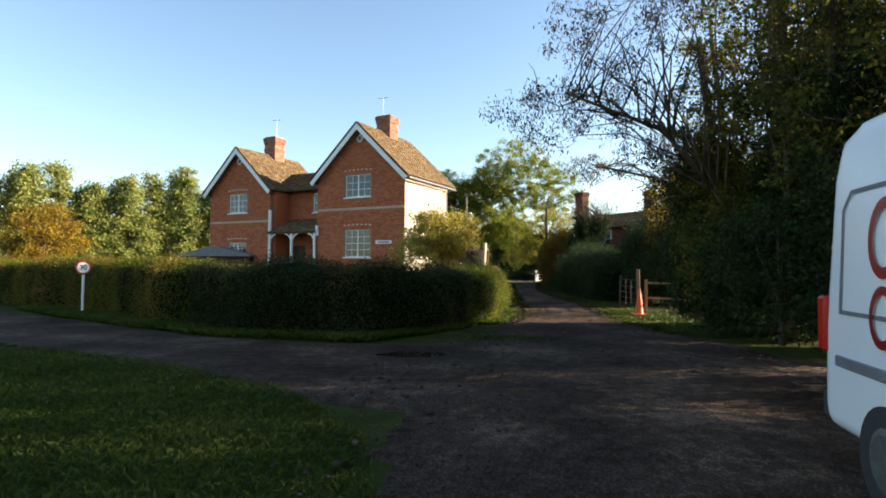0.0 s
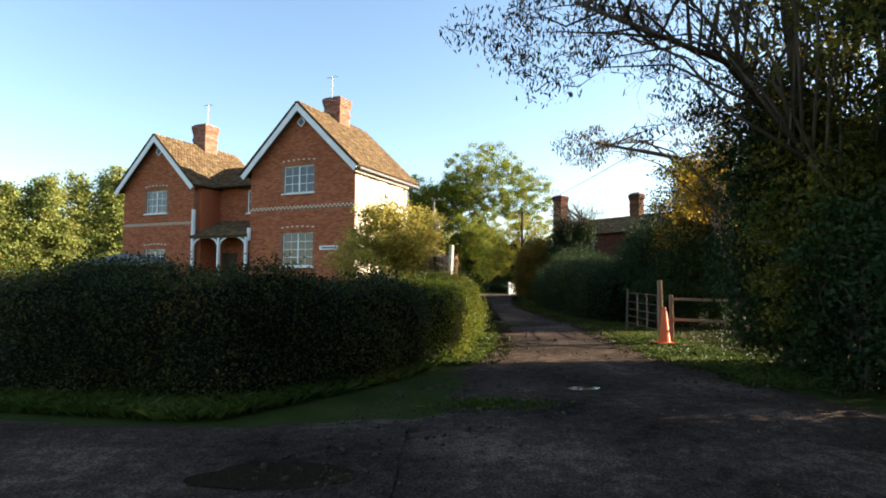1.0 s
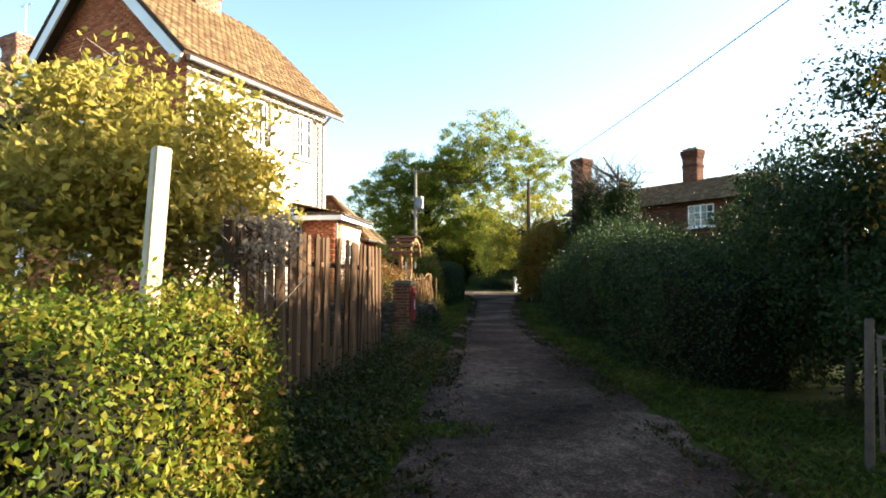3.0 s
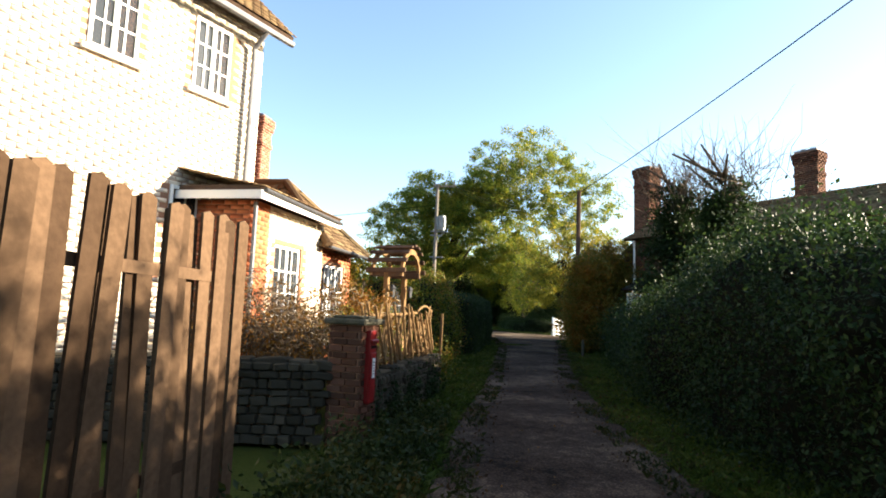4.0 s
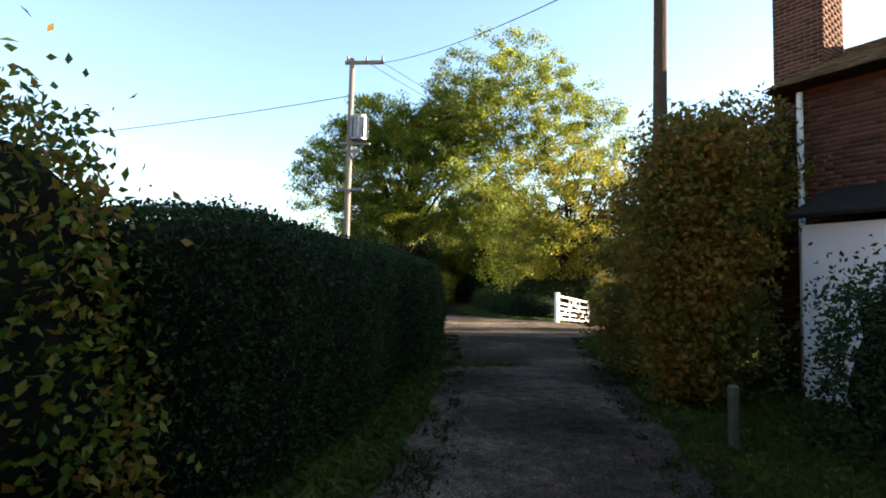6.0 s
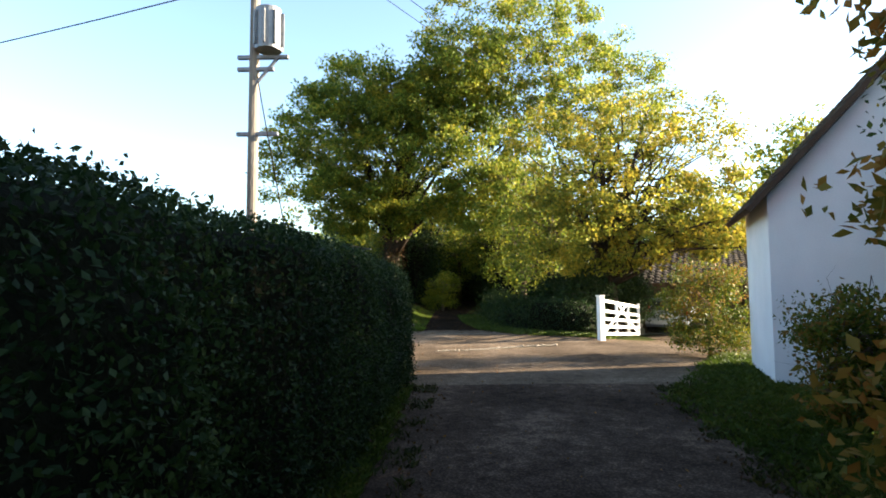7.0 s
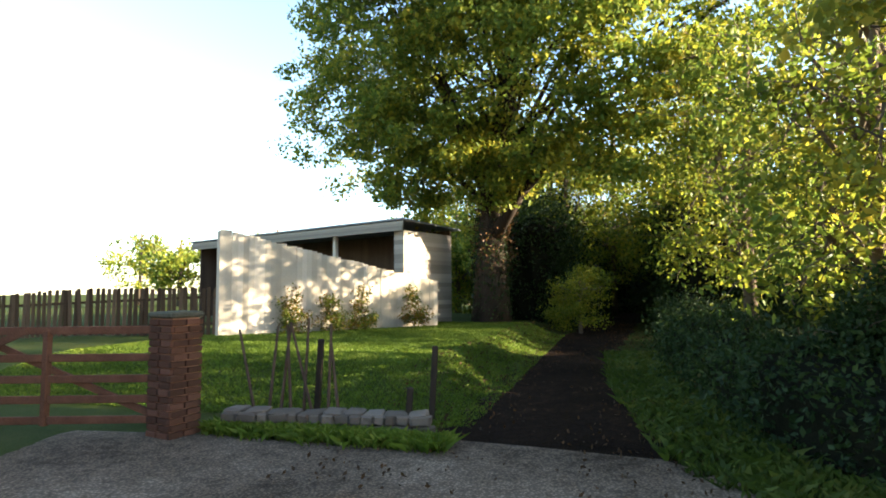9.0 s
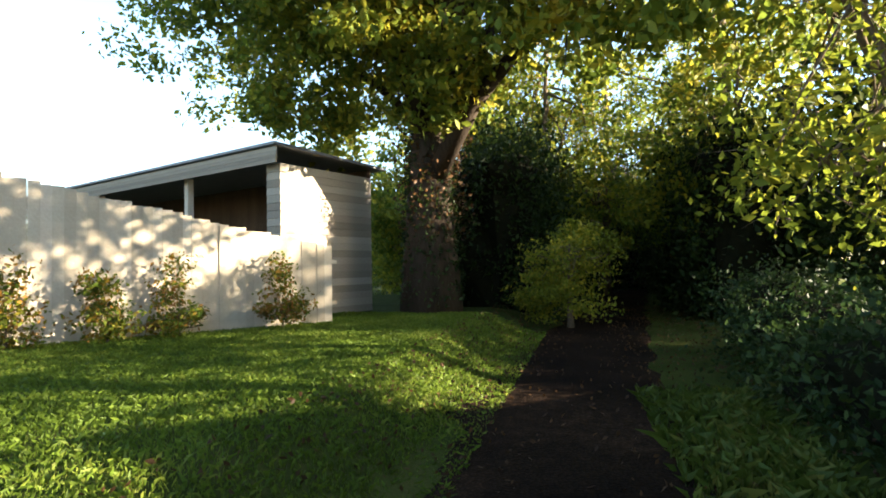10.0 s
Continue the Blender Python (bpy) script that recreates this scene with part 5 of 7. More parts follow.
def garden_arch():
    c = base("garden_arch", pose(2.9, 36.88, 0, 0, 0, 66), "timber garden arch with a slatted bowed top and iron gate", "arch")
    # local x runs along the lane between the posts, y goes in to the garden
    half, deep, spring = 0.38, 0.36, 2.22
    for x in (-half, half):
        part("post", beam(bmesh.new(), (x, 0, 0), (x, 0, spring + 0.1), 0.1, None, 0.01), WOOD_PALE, c)
        part("cross_beam", box(bmesh.new(), (x - 0.04, -deep - 0.03, spring - 0.02), (x + 0.04, deep + 0.03, spring + 0.1), None, 0.008), WOOD_DARK, c)
    for y in (-deep, deep):
        ring = [(half * 1.12 * math.cos(math.pi * i / 12), spring + 0.6 * math.sin(math.pi * i / 12)) for i in range(13)]
        inner = [(half * 0.95 * math.cos(math.pi * i / 12), spring + 0.48 * math.sin(math.pi * i / 12)) for i in range(12, -1, -1)]
        part("bow", prism(bmesh.new(), ring + inner, y - 0.03, y + 0.03), WOOD_PALE, c, "sawn curved bow")
    for i in range(9):
        a0 = math.pi * (i + 0.5) / 9
        x, z = -half * 1.2 * math.cos(a0), spring + 0.67 * math.sin(a0)
        part("slat", box(bmesh.new(), (-0.05, -deep - 0.12, -0.02), (0.05, deep + 0.12, 0.02), pose(x, 0, z, 0, math.degrees(a0) - 90, 0), 0.005), WOOD_DARK, c)
    gate = new("iron_gate")
    gate.parent = c
    tagged(gate, "black wrought-iron gate")
    for i in range(9):
        x = -half + 0.1 + i * (2 * half - 0.2) / 8
        part("bar", rod(bmesh.new(), (x, 0.02, 0.5), (x, 0.02, 1.75 + 0.2 * math.sin(math.pi * i / 8)), 0.01, None, 6), BLACK_IRON, gate)
    for z in (0.6, 1.6):
        part("cross_rail", rod(bmesh.new(), (-half + 0.08, 0.02, z), (half - 0.08, 0.02, z), 0.014, None, 6), LEAD, gate)
    for x in (-half, half):
        l = bmesh.new()
        rod(l, (x, -0.16, 1.78), (x, -0.16, 1.95), 0.045, 0.06, 6)
        rod(l, (x, -0.16, 1.95), (x, -0.16, 2.03), 0.085, 0.02, 6)
        beam(l, (x, -0.16, 2.02), (x, -0.04, 2.02), 0.02)
        part("lantern", l, BLACK_IRON, c, "small black lantern")
    return c


garden_arch()


def garden_steps():
    rng = np.random.default_rng(54)
    s = base("garden_steps", pose(3.86, 36.15, 0, 0, 0, 76), "worn red brick garden steps up from the lane", "steps")
    b = bmesh.new()
    box(b, (0, 0, 0), (0.215, 0.1, 0.065), None, 0.008)
    me = bpy.data.meshes.new("brick")
    b.to_mesh(me)
    b.free()
    me.materials.append(BRICK)
    for k in range(3):
        part("tread_core", boxes(((-0.55, 0.06 + k * 0.3, 0), (0.55, 0.95, 0.14 + k * 0.16))), MORTAR, s)
        for r in range(2):
            for i in range(5):
                ob = new("brick", me)
                ob.parent, ob.matrix_basis = s, Matrix.Translation((-0.56 + i * 0.226, 0.03 + k * 0.3 + float(rng.uniform(-0.006, 0.006)), k * 0.16 + r * 0.078))
        for i in range(5):
            ob = new("brick", me)
            ob.parent, ob.matrix_basis = s, Matrix.Translation((-0.56 + i * 0.226, 0.14 + k * 0.3, k * 0.16 + 0.078 + float(rng.uniform(-0.003, 0.003))))
    return s


garden_steps()
for i_, (x_, y_, s_) in enumerate(((2.5, 34.2, 1.0), (2.6, 35.3, 1.25), (2.75, 36.2, 1.0), (2.2, 34.8, 1.3))):
    tree("shrub", [(x_, y_, 0), (x_, y_, 0.4), (x_ + 0.05, y_, 0.9)], 0.03, [((x_, y_, 0.95 * s_), (0.5, 0.6, 0.6 * s_), 30)], LEAF_BROWN if i_ % 2 else LEAF_HEDGE, "straggling border shrub behind the rustic fence", 60 + i_, 0.06, 1.0, 70, 0.3, BARK_PALE, 12, 0.4, 25, "shrub")
for i_, (x_, y_, h_) in enumerate(((2.1, 32.4, 1.7), (1.5, 32.6, 2.0), (2.2, 33.3, 1.6), (0.9, 32.3, 2.0), (1.6, 34.0, 1.7), (1.2, 33.2, 1.9))):
    tree("shrub", [(x_, y_, 0), (x_, y_, h_ * 0.3), (x_, y_, h_ * 0.7)], 0.03, [((x_, y_, h_ * 0.6), (0.5, 0.5, h_ * 0.4), 34)], LEAF_BROWN, "brown twiggy border shrub going over in autumn", 360 + i_, 0.055, 1.0, 34, 0.34, BARK, 26, 0.6, 110, "shrub", 0.8, 0.4)
wi_ = np.random.default_rng(370)
wy_ = wi_.uniform(31.6, 35.6, 4200)
wx_ = np.interp(wy_, [31.6, 33.5, 35.6], [3.16, 3.56, 4.02])
keep_ = np.array([noise.noise(Vector((0, y * 1.6, 4.0))) for y in wy_]) + wi_.normal(0, 0.25, 4200) > 0.0
leaves("wall_ivy", (np.column_stack([wx_ + np.abs(wi_.normal(0, 0.05, 4200)), wy_, np.abs(wi_.normal(0.05, 0.28, 4200))]))[keep_], 0.055, LEAF_DARK, None, wi_, label="ivy and moss creeping over the low garden wall")
bpy.data.objects["wall_ivy"]["category"] = "ivy"
tree("shrub", [(1.75, 38.6, 0), (1.75, 38.6, 1.0), (1.75, 38.6, 2.2)], 0.05, [((1.75, 38.6, 1.9), (0.45, 0.5, 1.1), 50)], LEAF_GOLD, "golden conifer in the cottage garden", 65, 0.07, 1.0, 110, 0.25, BARK, 10, 0.4, 0, "shrub")
ip = base("timber_post", pose(3.92, 36.85, 0), "thin timber post with climbing ivy", "post")
part("shaft", beam(bmesh.new(), (0, 0, 0), (0.02, 0, 1.46), 0.06, None, 0.01), WOOD_PALE, ip)
leaves("ivy", np.random.default_rng(3).normal(0, 1, (900, 3)) * np.array([0.16, 0.2, 0.22]) + np.array([0.02, 0.15, 0.35]), 0.06, LEAF_HEDGE, ip, np.random.default_rng(4))


# ------------------------------------------------------------------ trees at the junction
LEAF_ASH = leaf_material("ash_leaf", [(0.0, (0.035, 0.05, 0.012)), (0.5, (0.1, 0.11, 0.018)), (0.8, (0.26, 0.2, 0.025)), (1.0, (0.3, 0.14, 0.03))], 0.5, 0.5)
LEAF_MAPLE = leaf_material("rust_maple_leaf", [(0.0, (0.09, 0.06, 0.012)), (0.45, (0.2, 0.12, 0.018)), (0.75, (0.36, 0.24, 0.02)), (1.0, (0.3, 0.3, 0.03))], 0.5, 0.5)
LEAF_KEYS = leaf_material("dry_keys", [(0.0, (0.03, 0.025, 0.018)), (0.5, (0.07, 0.055, 0.03)), (1.0, (0.17, 0.11, 0.05))])
for i_, (x_, y_, h_, r_, sd) in enumerate(((7.7, 12.1, 11, 0.1, 1), (8.8, 10.9, 12.5, 0.13, 2), (7.4, 10.6, 11, 0.09, 3), (9.3, 9.4, 13, 0.15, 4), (8.3, 8.2, 11, 0.1, 5), (11.5, 8.6, 13, 0.16, 6), (8.6, 6.0, 11, 0.11, 7))):
    rr = np.random.default_rng(100 + sd)
    lx, ly = float(rr.normal(-0.5, 0.4)), float(rr.normal(0, 0.4))
    tree("tree", [(x_, y_, 0), (x_ + lx * 0.15, y_ + ly * 0.1, h_ * 0.25), (x_ + lx * 0.4, y_ + ly * 0.5, h_ * 0.5), (x_ + lx * 0.9, y_ + ly, h_ * 0.8), (x_ + lx * 1.2, y_ + ly * 1.2, h_)], r_,
         [((x_ + lx * 0.6, y_ + ly * 0.6, h_ * 0.66), (1.8, 1.7, h_ * 0.32), 100), ((x_ + lx * 0.3, y_ + ly, h_ * 0.36), (1.3, 1.3, h_ * 0.18), 50)],
         LEAF_ASH, "slender hedgerow tree thinning in autumn", 110 + sd, 0.11, 1.0, 44, 0.5, BARK, 34, 0.5, 190)
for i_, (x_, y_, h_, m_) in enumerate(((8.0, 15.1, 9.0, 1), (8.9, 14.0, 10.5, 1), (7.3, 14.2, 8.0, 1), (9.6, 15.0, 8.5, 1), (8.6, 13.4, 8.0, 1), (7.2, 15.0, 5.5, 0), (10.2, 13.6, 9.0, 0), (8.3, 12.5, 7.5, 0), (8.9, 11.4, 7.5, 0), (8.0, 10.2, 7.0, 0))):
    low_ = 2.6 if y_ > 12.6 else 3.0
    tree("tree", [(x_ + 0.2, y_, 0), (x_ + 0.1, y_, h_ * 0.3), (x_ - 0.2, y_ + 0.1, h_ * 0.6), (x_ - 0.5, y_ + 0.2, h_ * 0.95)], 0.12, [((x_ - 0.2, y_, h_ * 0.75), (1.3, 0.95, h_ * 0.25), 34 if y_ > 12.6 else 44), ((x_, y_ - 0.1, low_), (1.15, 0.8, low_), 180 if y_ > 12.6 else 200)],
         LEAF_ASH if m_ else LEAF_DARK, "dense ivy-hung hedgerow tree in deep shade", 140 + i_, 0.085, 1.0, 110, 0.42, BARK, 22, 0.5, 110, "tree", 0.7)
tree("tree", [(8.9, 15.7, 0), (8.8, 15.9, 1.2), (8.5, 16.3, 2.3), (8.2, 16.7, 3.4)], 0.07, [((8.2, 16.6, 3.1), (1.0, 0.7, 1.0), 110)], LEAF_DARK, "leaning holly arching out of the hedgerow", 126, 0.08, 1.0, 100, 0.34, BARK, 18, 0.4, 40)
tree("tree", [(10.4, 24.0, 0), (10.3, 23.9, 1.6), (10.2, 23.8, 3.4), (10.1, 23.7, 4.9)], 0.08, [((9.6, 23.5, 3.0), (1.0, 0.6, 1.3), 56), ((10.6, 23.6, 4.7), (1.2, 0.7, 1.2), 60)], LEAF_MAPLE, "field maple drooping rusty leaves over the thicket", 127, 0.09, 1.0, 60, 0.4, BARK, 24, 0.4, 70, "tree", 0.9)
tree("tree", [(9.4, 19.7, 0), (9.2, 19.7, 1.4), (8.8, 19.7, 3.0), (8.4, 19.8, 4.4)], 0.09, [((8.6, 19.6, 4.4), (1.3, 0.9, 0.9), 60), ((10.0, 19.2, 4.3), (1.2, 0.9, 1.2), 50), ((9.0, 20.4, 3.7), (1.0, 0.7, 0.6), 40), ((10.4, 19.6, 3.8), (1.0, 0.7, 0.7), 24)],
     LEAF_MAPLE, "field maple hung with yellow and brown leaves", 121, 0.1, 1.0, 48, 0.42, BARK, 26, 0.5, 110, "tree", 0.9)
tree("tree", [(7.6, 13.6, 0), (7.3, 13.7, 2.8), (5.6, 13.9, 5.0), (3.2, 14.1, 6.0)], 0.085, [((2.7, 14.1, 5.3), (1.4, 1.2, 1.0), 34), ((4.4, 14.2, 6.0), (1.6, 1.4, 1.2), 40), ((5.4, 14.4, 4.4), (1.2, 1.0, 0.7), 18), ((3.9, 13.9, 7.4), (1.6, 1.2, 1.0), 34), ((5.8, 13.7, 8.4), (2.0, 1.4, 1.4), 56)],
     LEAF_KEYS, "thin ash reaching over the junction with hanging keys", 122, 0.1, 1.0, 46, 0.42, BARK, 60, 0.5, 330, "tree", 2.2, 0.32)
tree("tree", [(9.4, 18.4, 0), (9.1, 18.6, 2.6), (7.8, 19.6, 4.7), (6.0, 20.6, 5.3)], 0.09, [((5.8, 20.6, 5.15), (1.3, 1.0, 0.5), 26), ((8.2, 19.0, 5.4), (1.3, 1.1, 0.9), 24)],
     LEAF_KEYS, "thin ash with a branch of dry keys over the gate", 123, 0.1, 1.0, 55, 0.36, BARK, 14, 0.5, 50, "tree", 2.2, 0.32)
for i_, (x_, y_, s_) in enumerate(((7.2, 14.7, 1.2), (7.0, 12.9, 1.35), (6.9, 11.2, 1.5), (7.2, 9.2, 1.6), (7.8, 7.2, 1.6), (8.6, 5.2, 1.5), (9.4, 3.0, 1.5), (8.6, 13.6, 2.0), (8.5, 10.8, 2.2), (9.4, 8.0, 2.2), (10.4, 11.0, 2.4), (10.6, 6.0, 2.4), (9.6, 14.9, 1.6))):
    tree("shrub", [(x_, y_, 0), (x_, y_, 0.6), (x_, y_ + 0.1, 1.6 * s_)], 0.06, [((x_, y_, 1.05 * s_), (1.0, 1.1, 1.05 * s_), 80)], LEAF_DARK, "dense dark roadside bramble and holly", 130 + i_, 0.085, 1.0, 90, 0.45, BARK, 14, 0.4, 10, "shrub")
# Trees out of view, added to throw shade over the junction.
for i_, (x_, y_, h_) in enumerate(((11.5, 3.0, 9), (12.5, -2.5, 10), (10.8, -8, 9), (14, 6.5, 10))):
    tree("tree", [(x_, y_, 0), (x_, y_, h_ * 0.4), (x_ + 0.2, y_, h_)], 0.2, [((x_, y_, h_ * 0.58), (2.6, 2.6, h_ * 0.4), 110)], LEAF_ASH, "unseen roadside tree added to shade the junction", 150 + i_, 0.18, 1.0, 60, 0.75, BARK, 26, 0.4, 30)
for i_, (x_, y_, h_) in enumerate(((10.7, 24.9, 6.2), (13.2, 27.8, 5.0), (11.6, 23.4, 4.4), (15.2, 26.0, 5.4))):
    tree("tree", [(x_, y_, 0), (x_, y_, h_ * 0.4), (x_ + 0.1, y_, h_ * 0.9)], 0.13, [((x_, y_, h_ * 0.55), (1.6, 1.5, h_ * 0.45), 190)], LEAF_BROWN if i_ == 1 else LEAF_DARK, "dark hawthorn thicket behind the field gate", 160 + i_, 0.085, 1.0, 120, 0.5, BARK, 20, 0.4, 30)


# ------------------------------------------------------------------ field gate, fence and cone
# Steel darkened in its colour for a gate standing mostly in shade.
DARK_STEEL = surface("dull_dark_steel", [(0.3, (0.05, 0.04, 0.032)), (0.7, (0.13, 0.105, 0.085))], 8.0, 0.75, 0.2, 70)


def field_gate():
    g = base("field_gate", Matrix(), "galvanised tubular field gate standing shut", "gate")
    a, b = Vector((7.15, 21.9, 0)), Vector((6.86, 19.25, 0))
    for z in (0.25, 0.45, 0.65, 0.87, 1.12):
        part("rail", rod(bmesh.new(), a + Vector((0, 0, z)), b + Vector((0, 0, z)), 0.014, None, 8), DARK_STEEL, g)
    for s in (0.0, 0.36, 0.68, 1.0):
        p = a.lerp(b, s)
        part("stile", rod(bmesh.new(), p + Vector((0, 0, 0.2)), p + Vector((0, 0, 1.14)), 0.017, None, 8), DARK_STEEL, g)
    return g


field_gate()
gp = base("gate_post", pose(6.84, 19.0, 0), "pale sunlit timber gate post", "post")
part("shaft", beam(bmesh.new(), (0, 0, -0.1), (-0.03, 0, 1.5), 0.095, None, 0.015), WOOD, gp)
gq = base("gate_post", pose(7.2, 22.1, 0, 0, 2, 10), "thin dark steel gate post by the hedge", "post")
part("shaft", rod(bmesh.new(), (0, 0, -0.1), (0, 0, 1.25), 0.035, None, 10), DARK_STEEL, gq)


def rail_fence(name, a, b, n, height, label):
    f = base(name, Matrix(), label, "fence")
    a, b = Vector((*a, 0)), Vector((*b, 0))
    for i in range(n + 1):
        p = a.lerp(b, i / n)
        part("post", beam(bmesh.new(), p + Vector((0, 0, -0.05)), p + Vector((0, 0, height)), 0.08, None, 0.01), WOOD, f)
    for z in (0.55, 1.05):
        part("rail", beam(bmesh.new(), a + Vector((0, 0, z)), b + Vector((0, 0, z - 0.05)), 0.03, 0.065), WOOD, f)
    return f


rail_fence("rail_fence", (6.98, 18.75), (11.3, 16.2), 3, 1.15, "weathered post and rail field fence")


def cone():
    c = base("traffic_cone", pose(6.62, 18.35, 0), "tall orange plastic marker cone by the gate post", "cone")
    part("base", boxes(((-0.19, -0.19, 0), (0.19, 0.19, 0.05)), bevel=0.02), ORANGE, c)
    b = bmesh.new()
    rod(b, (0, 0, 0.05), (0, 0, 0.82), 0.13, 0.05, 16)
    part("body", b, ORANGE, c, smooth=False)
    part("neck", rod(bmesh.new(), (0, 0, 0.82), (0, 0, 0.86), 0.055, 0.045, 16), ORANGE, c)
    return c


cone()


# ------------------------------------------------------------------ speed limit sign
def speed_sign():
    s = base("speed_sign", pose(-10.95, 17.4, 0, 0, 0, 20), "round 30 speed limit sign on a white post", "sign")
    part("post", rod(bmesh.new(), (0, 0.03, 0), (0, 0.03, 1.3), 0.04, None, 12), PAINT, s)
    d = part("disc", rod(bmesh.new(), (0, -0.012, 1.42), (0, 0.0, 1.42), 0.22, None, 32), RED, s, "red-rimmed disc")
    part("face", rod(bmesh.new(), (0, -0.016, 1.42), (0, -0.0125, 1.42), 0.165, None, 32), PAINT, d)
    t = bpy.data.curves.new("numerals", "FONT")
    t.body, t.size, t.align_x, t.align_y = "30", 0.21, "CENTER", "CENTER"
    t.extrude, t.offset = 0.001, 0.004
    tmp = bpy.data.objects.new("numerals", t)
    scene.collection.objects.link(tmp)
    me = bpy.data.meshes.new_from_object(tmp.evaluated_get(bpy.context.evaluated_depsgraph_get()))
    bpy.data.objects.remove(tmp)
    me.materials.clear()
    me.materials.append(DARK)
    ob = new("numerals", me)
    ob.parent, ob.matrix_basis = d, pose(0, -0.019, 1.42, 90, 0, 0)
    tagged(ob, "black numerals 30")
    return s


speed_sign()


# ------------------------------------------------------------------ parked van
VAN_WHITE = surface("van_paint", [(0.3, (0.74, 0.75, 0.76)), (0.7, (0.82, 0.83, 0.84))], 1.5, 0.25, 0.02)
RUBBER = surface("rubber", [(0.3, (0.015, 0.015, 0.016)), (0.7, (0.03, 0.03, 0.032))], 8, 0.7, 0.1)
TAIL = surface("tail_lamp", [(0.3, (0.35, 0.008, 0.008)), (0.7, (0.5, 0.015, 0.012))], 6, 0.2, 0.02)


def wheel(parent, x, y, r, w, side):
    t = part("tyre", rod(bmesh.new(), (x, y - w / 2, r), (x, y + w / 2, r), r, None, 28), RUBBER, parent)
    part("rim", rod(bmesh.new(), (x, y + side * w / 2, r), (x, y + side * (w / 2 + 0.012), r), r * 0.62, r * 0.5, 20), METAL, t)
    return t


def van():
    # local x runs forward along the van, y to its left; its rear is at x = 0
    v = base("van", pose(3.9, 4.1, 0, 0, 0, -104), "white high-roofed delivery van with red ring emblems parked at the roadside", "van")
    b = bmesh.new()
    prof = [(0.0, 0.45), (0.02, 1.1), (0.1, 2.2), (0.22, 2.48), (0.5, 2.56), (3.4, 2.52), (3.9, 2.35), (4.6, 1.35), (5.35, 1.05), (5.45, 0.5), (5.4, 0.35), (0.1, 0.35)]
    f0 = [b.verts.new((x, -0.95, z)) for x, z in prof]
    f1 = [b.verts.new((x, 0.95, z)) for x, z in prof]
    b.faces.new(f0), b.faces.new(f1[::-1])
    for i in range(len(prof)):
        b.faces.new((f0[i], f1[i], f1[(i + 1) % len(prof)], f0[(i + 1) % len(prof)]))
    for q in b.verts:
        if q.co.z > 1.2:
            q.co.y *= 1 - 0.06 * (q.co.z - 1.2) / 1.3
    bmesh.ops.recalc_face_normals(b, faces=b.faces)
    bmesh.ops.bevel(b, geom=b.edges[:], offset=0.1, segments=3, affect="EDGES", profile=0.6)
    part("body", b, VAN_WHITE, v, "glossy white painted body", True)
    for s in (-1, 1):
        for x0, x1 in ((0.3, 1.75), (1.9, 3.2)):
            # Grey outline laid on the panel paints in the pressed groove's shade.
            p = bmesh.new()
            y = s * 0.952
            out = [(x0, 1.2), (x1, 1.2), (x1, 1.95), (x1 - 0.12, 2.08), (x0 + 0.12, 2.08), (x0, 1.95)]
            inn = [(x0 + 0.03, 1.23), (x1 - 0.03, 1.23), (x1 - 0.03, 1.94), (x1 - 0.14, 2.05), (x0 + 0.14, 2.05), (x0 + 0.03, 1.94)]
            k = lambda x, z: (x, s * (0.957 - 0.057 * (z - 1.2) / 1.3), z)
            a = [p.verts.new(k(*q)) for q in out]
            c = [p.verts.new(k(*q)) for q in inn]
            for i in range(6):
                p.faces.new((a[i], a[(i + 1) % 6], c[(i + 1) % 6], c[i]))
            part("groove_shade", p, LEAD, v)
        part("side_moulding", boxes(((0.25, s * 0.955 - 0.012, 0.82), (4.3, s * 0.955 + 0.012, 0.9)), bevel=0.008), LEAD, v)
        part("tail_lamp", boxes(((-0.03, s * 0.9 - 0.075, 0.9), (0.09, s * 0.9 + 0.075, 1.32)), bevel=0.02), TAIL, v, "tall red tail lamp")
        for z, r in ((1.72, 0.26), (1.22, 0.2)):
            ring = bmesh.new()
            n = 24
            vo = [[ring.verts.new((0.9 + rr * 0.75 * math.cos(2 * math.pi * i / n), s * (0.966 - 0.057 * max(0, z + rr * math.sin(2 * math.pi * i / n) - 1.2) / 1.3), z + rr * math.sin(2 * math.pi * i / n))) for i in range(n)] for rr in (r, r * 0.72)]
            for i in range(n):
                ring.faces.new((vo[0][i], vo[0][(i + 1) % n], vo[1][(i + 1) % n], vo[1][i]))
            part("ring_emblem", ring, RED, v, "plain red ring emblem")
        part("cab_window", prism(bmesh.new(), [(3.55, 1.35), (4.45, 1.35), (3.95, 2.1), (3.55, 2.1)], s * 0.93 - 0.02, s * 0.93 + 0.02), GLASS, v)
        for x in (0.95, 4.45):
            wheel(v, x, s * 0.85, 0.34, 0.24, s)
    part("bumper", boxes(((-0.1, -0.92, 0.38), (0.06, 0.92, 0.6)), bevel=0.03), RUBBER, v)
    part("windscreen", boxes(((0, -0.8, 0), (1.15, 0.8, 0.03))), GLASS, v).matrix_basis = pose(3.98, 0, 2.26, 0, 54.5, 0)
    return v


van()


# ------------------------------------------------------------------ poles and wires
WOOD_GREY = surface("grey_weathered_pole", [(0.25, (0.12, 0.1, 0.085)), (0.75, (0.27, 0.24, 0.2))], 4.0, 0.9, 0.5, 40, 0, (1, 1, 0.1))


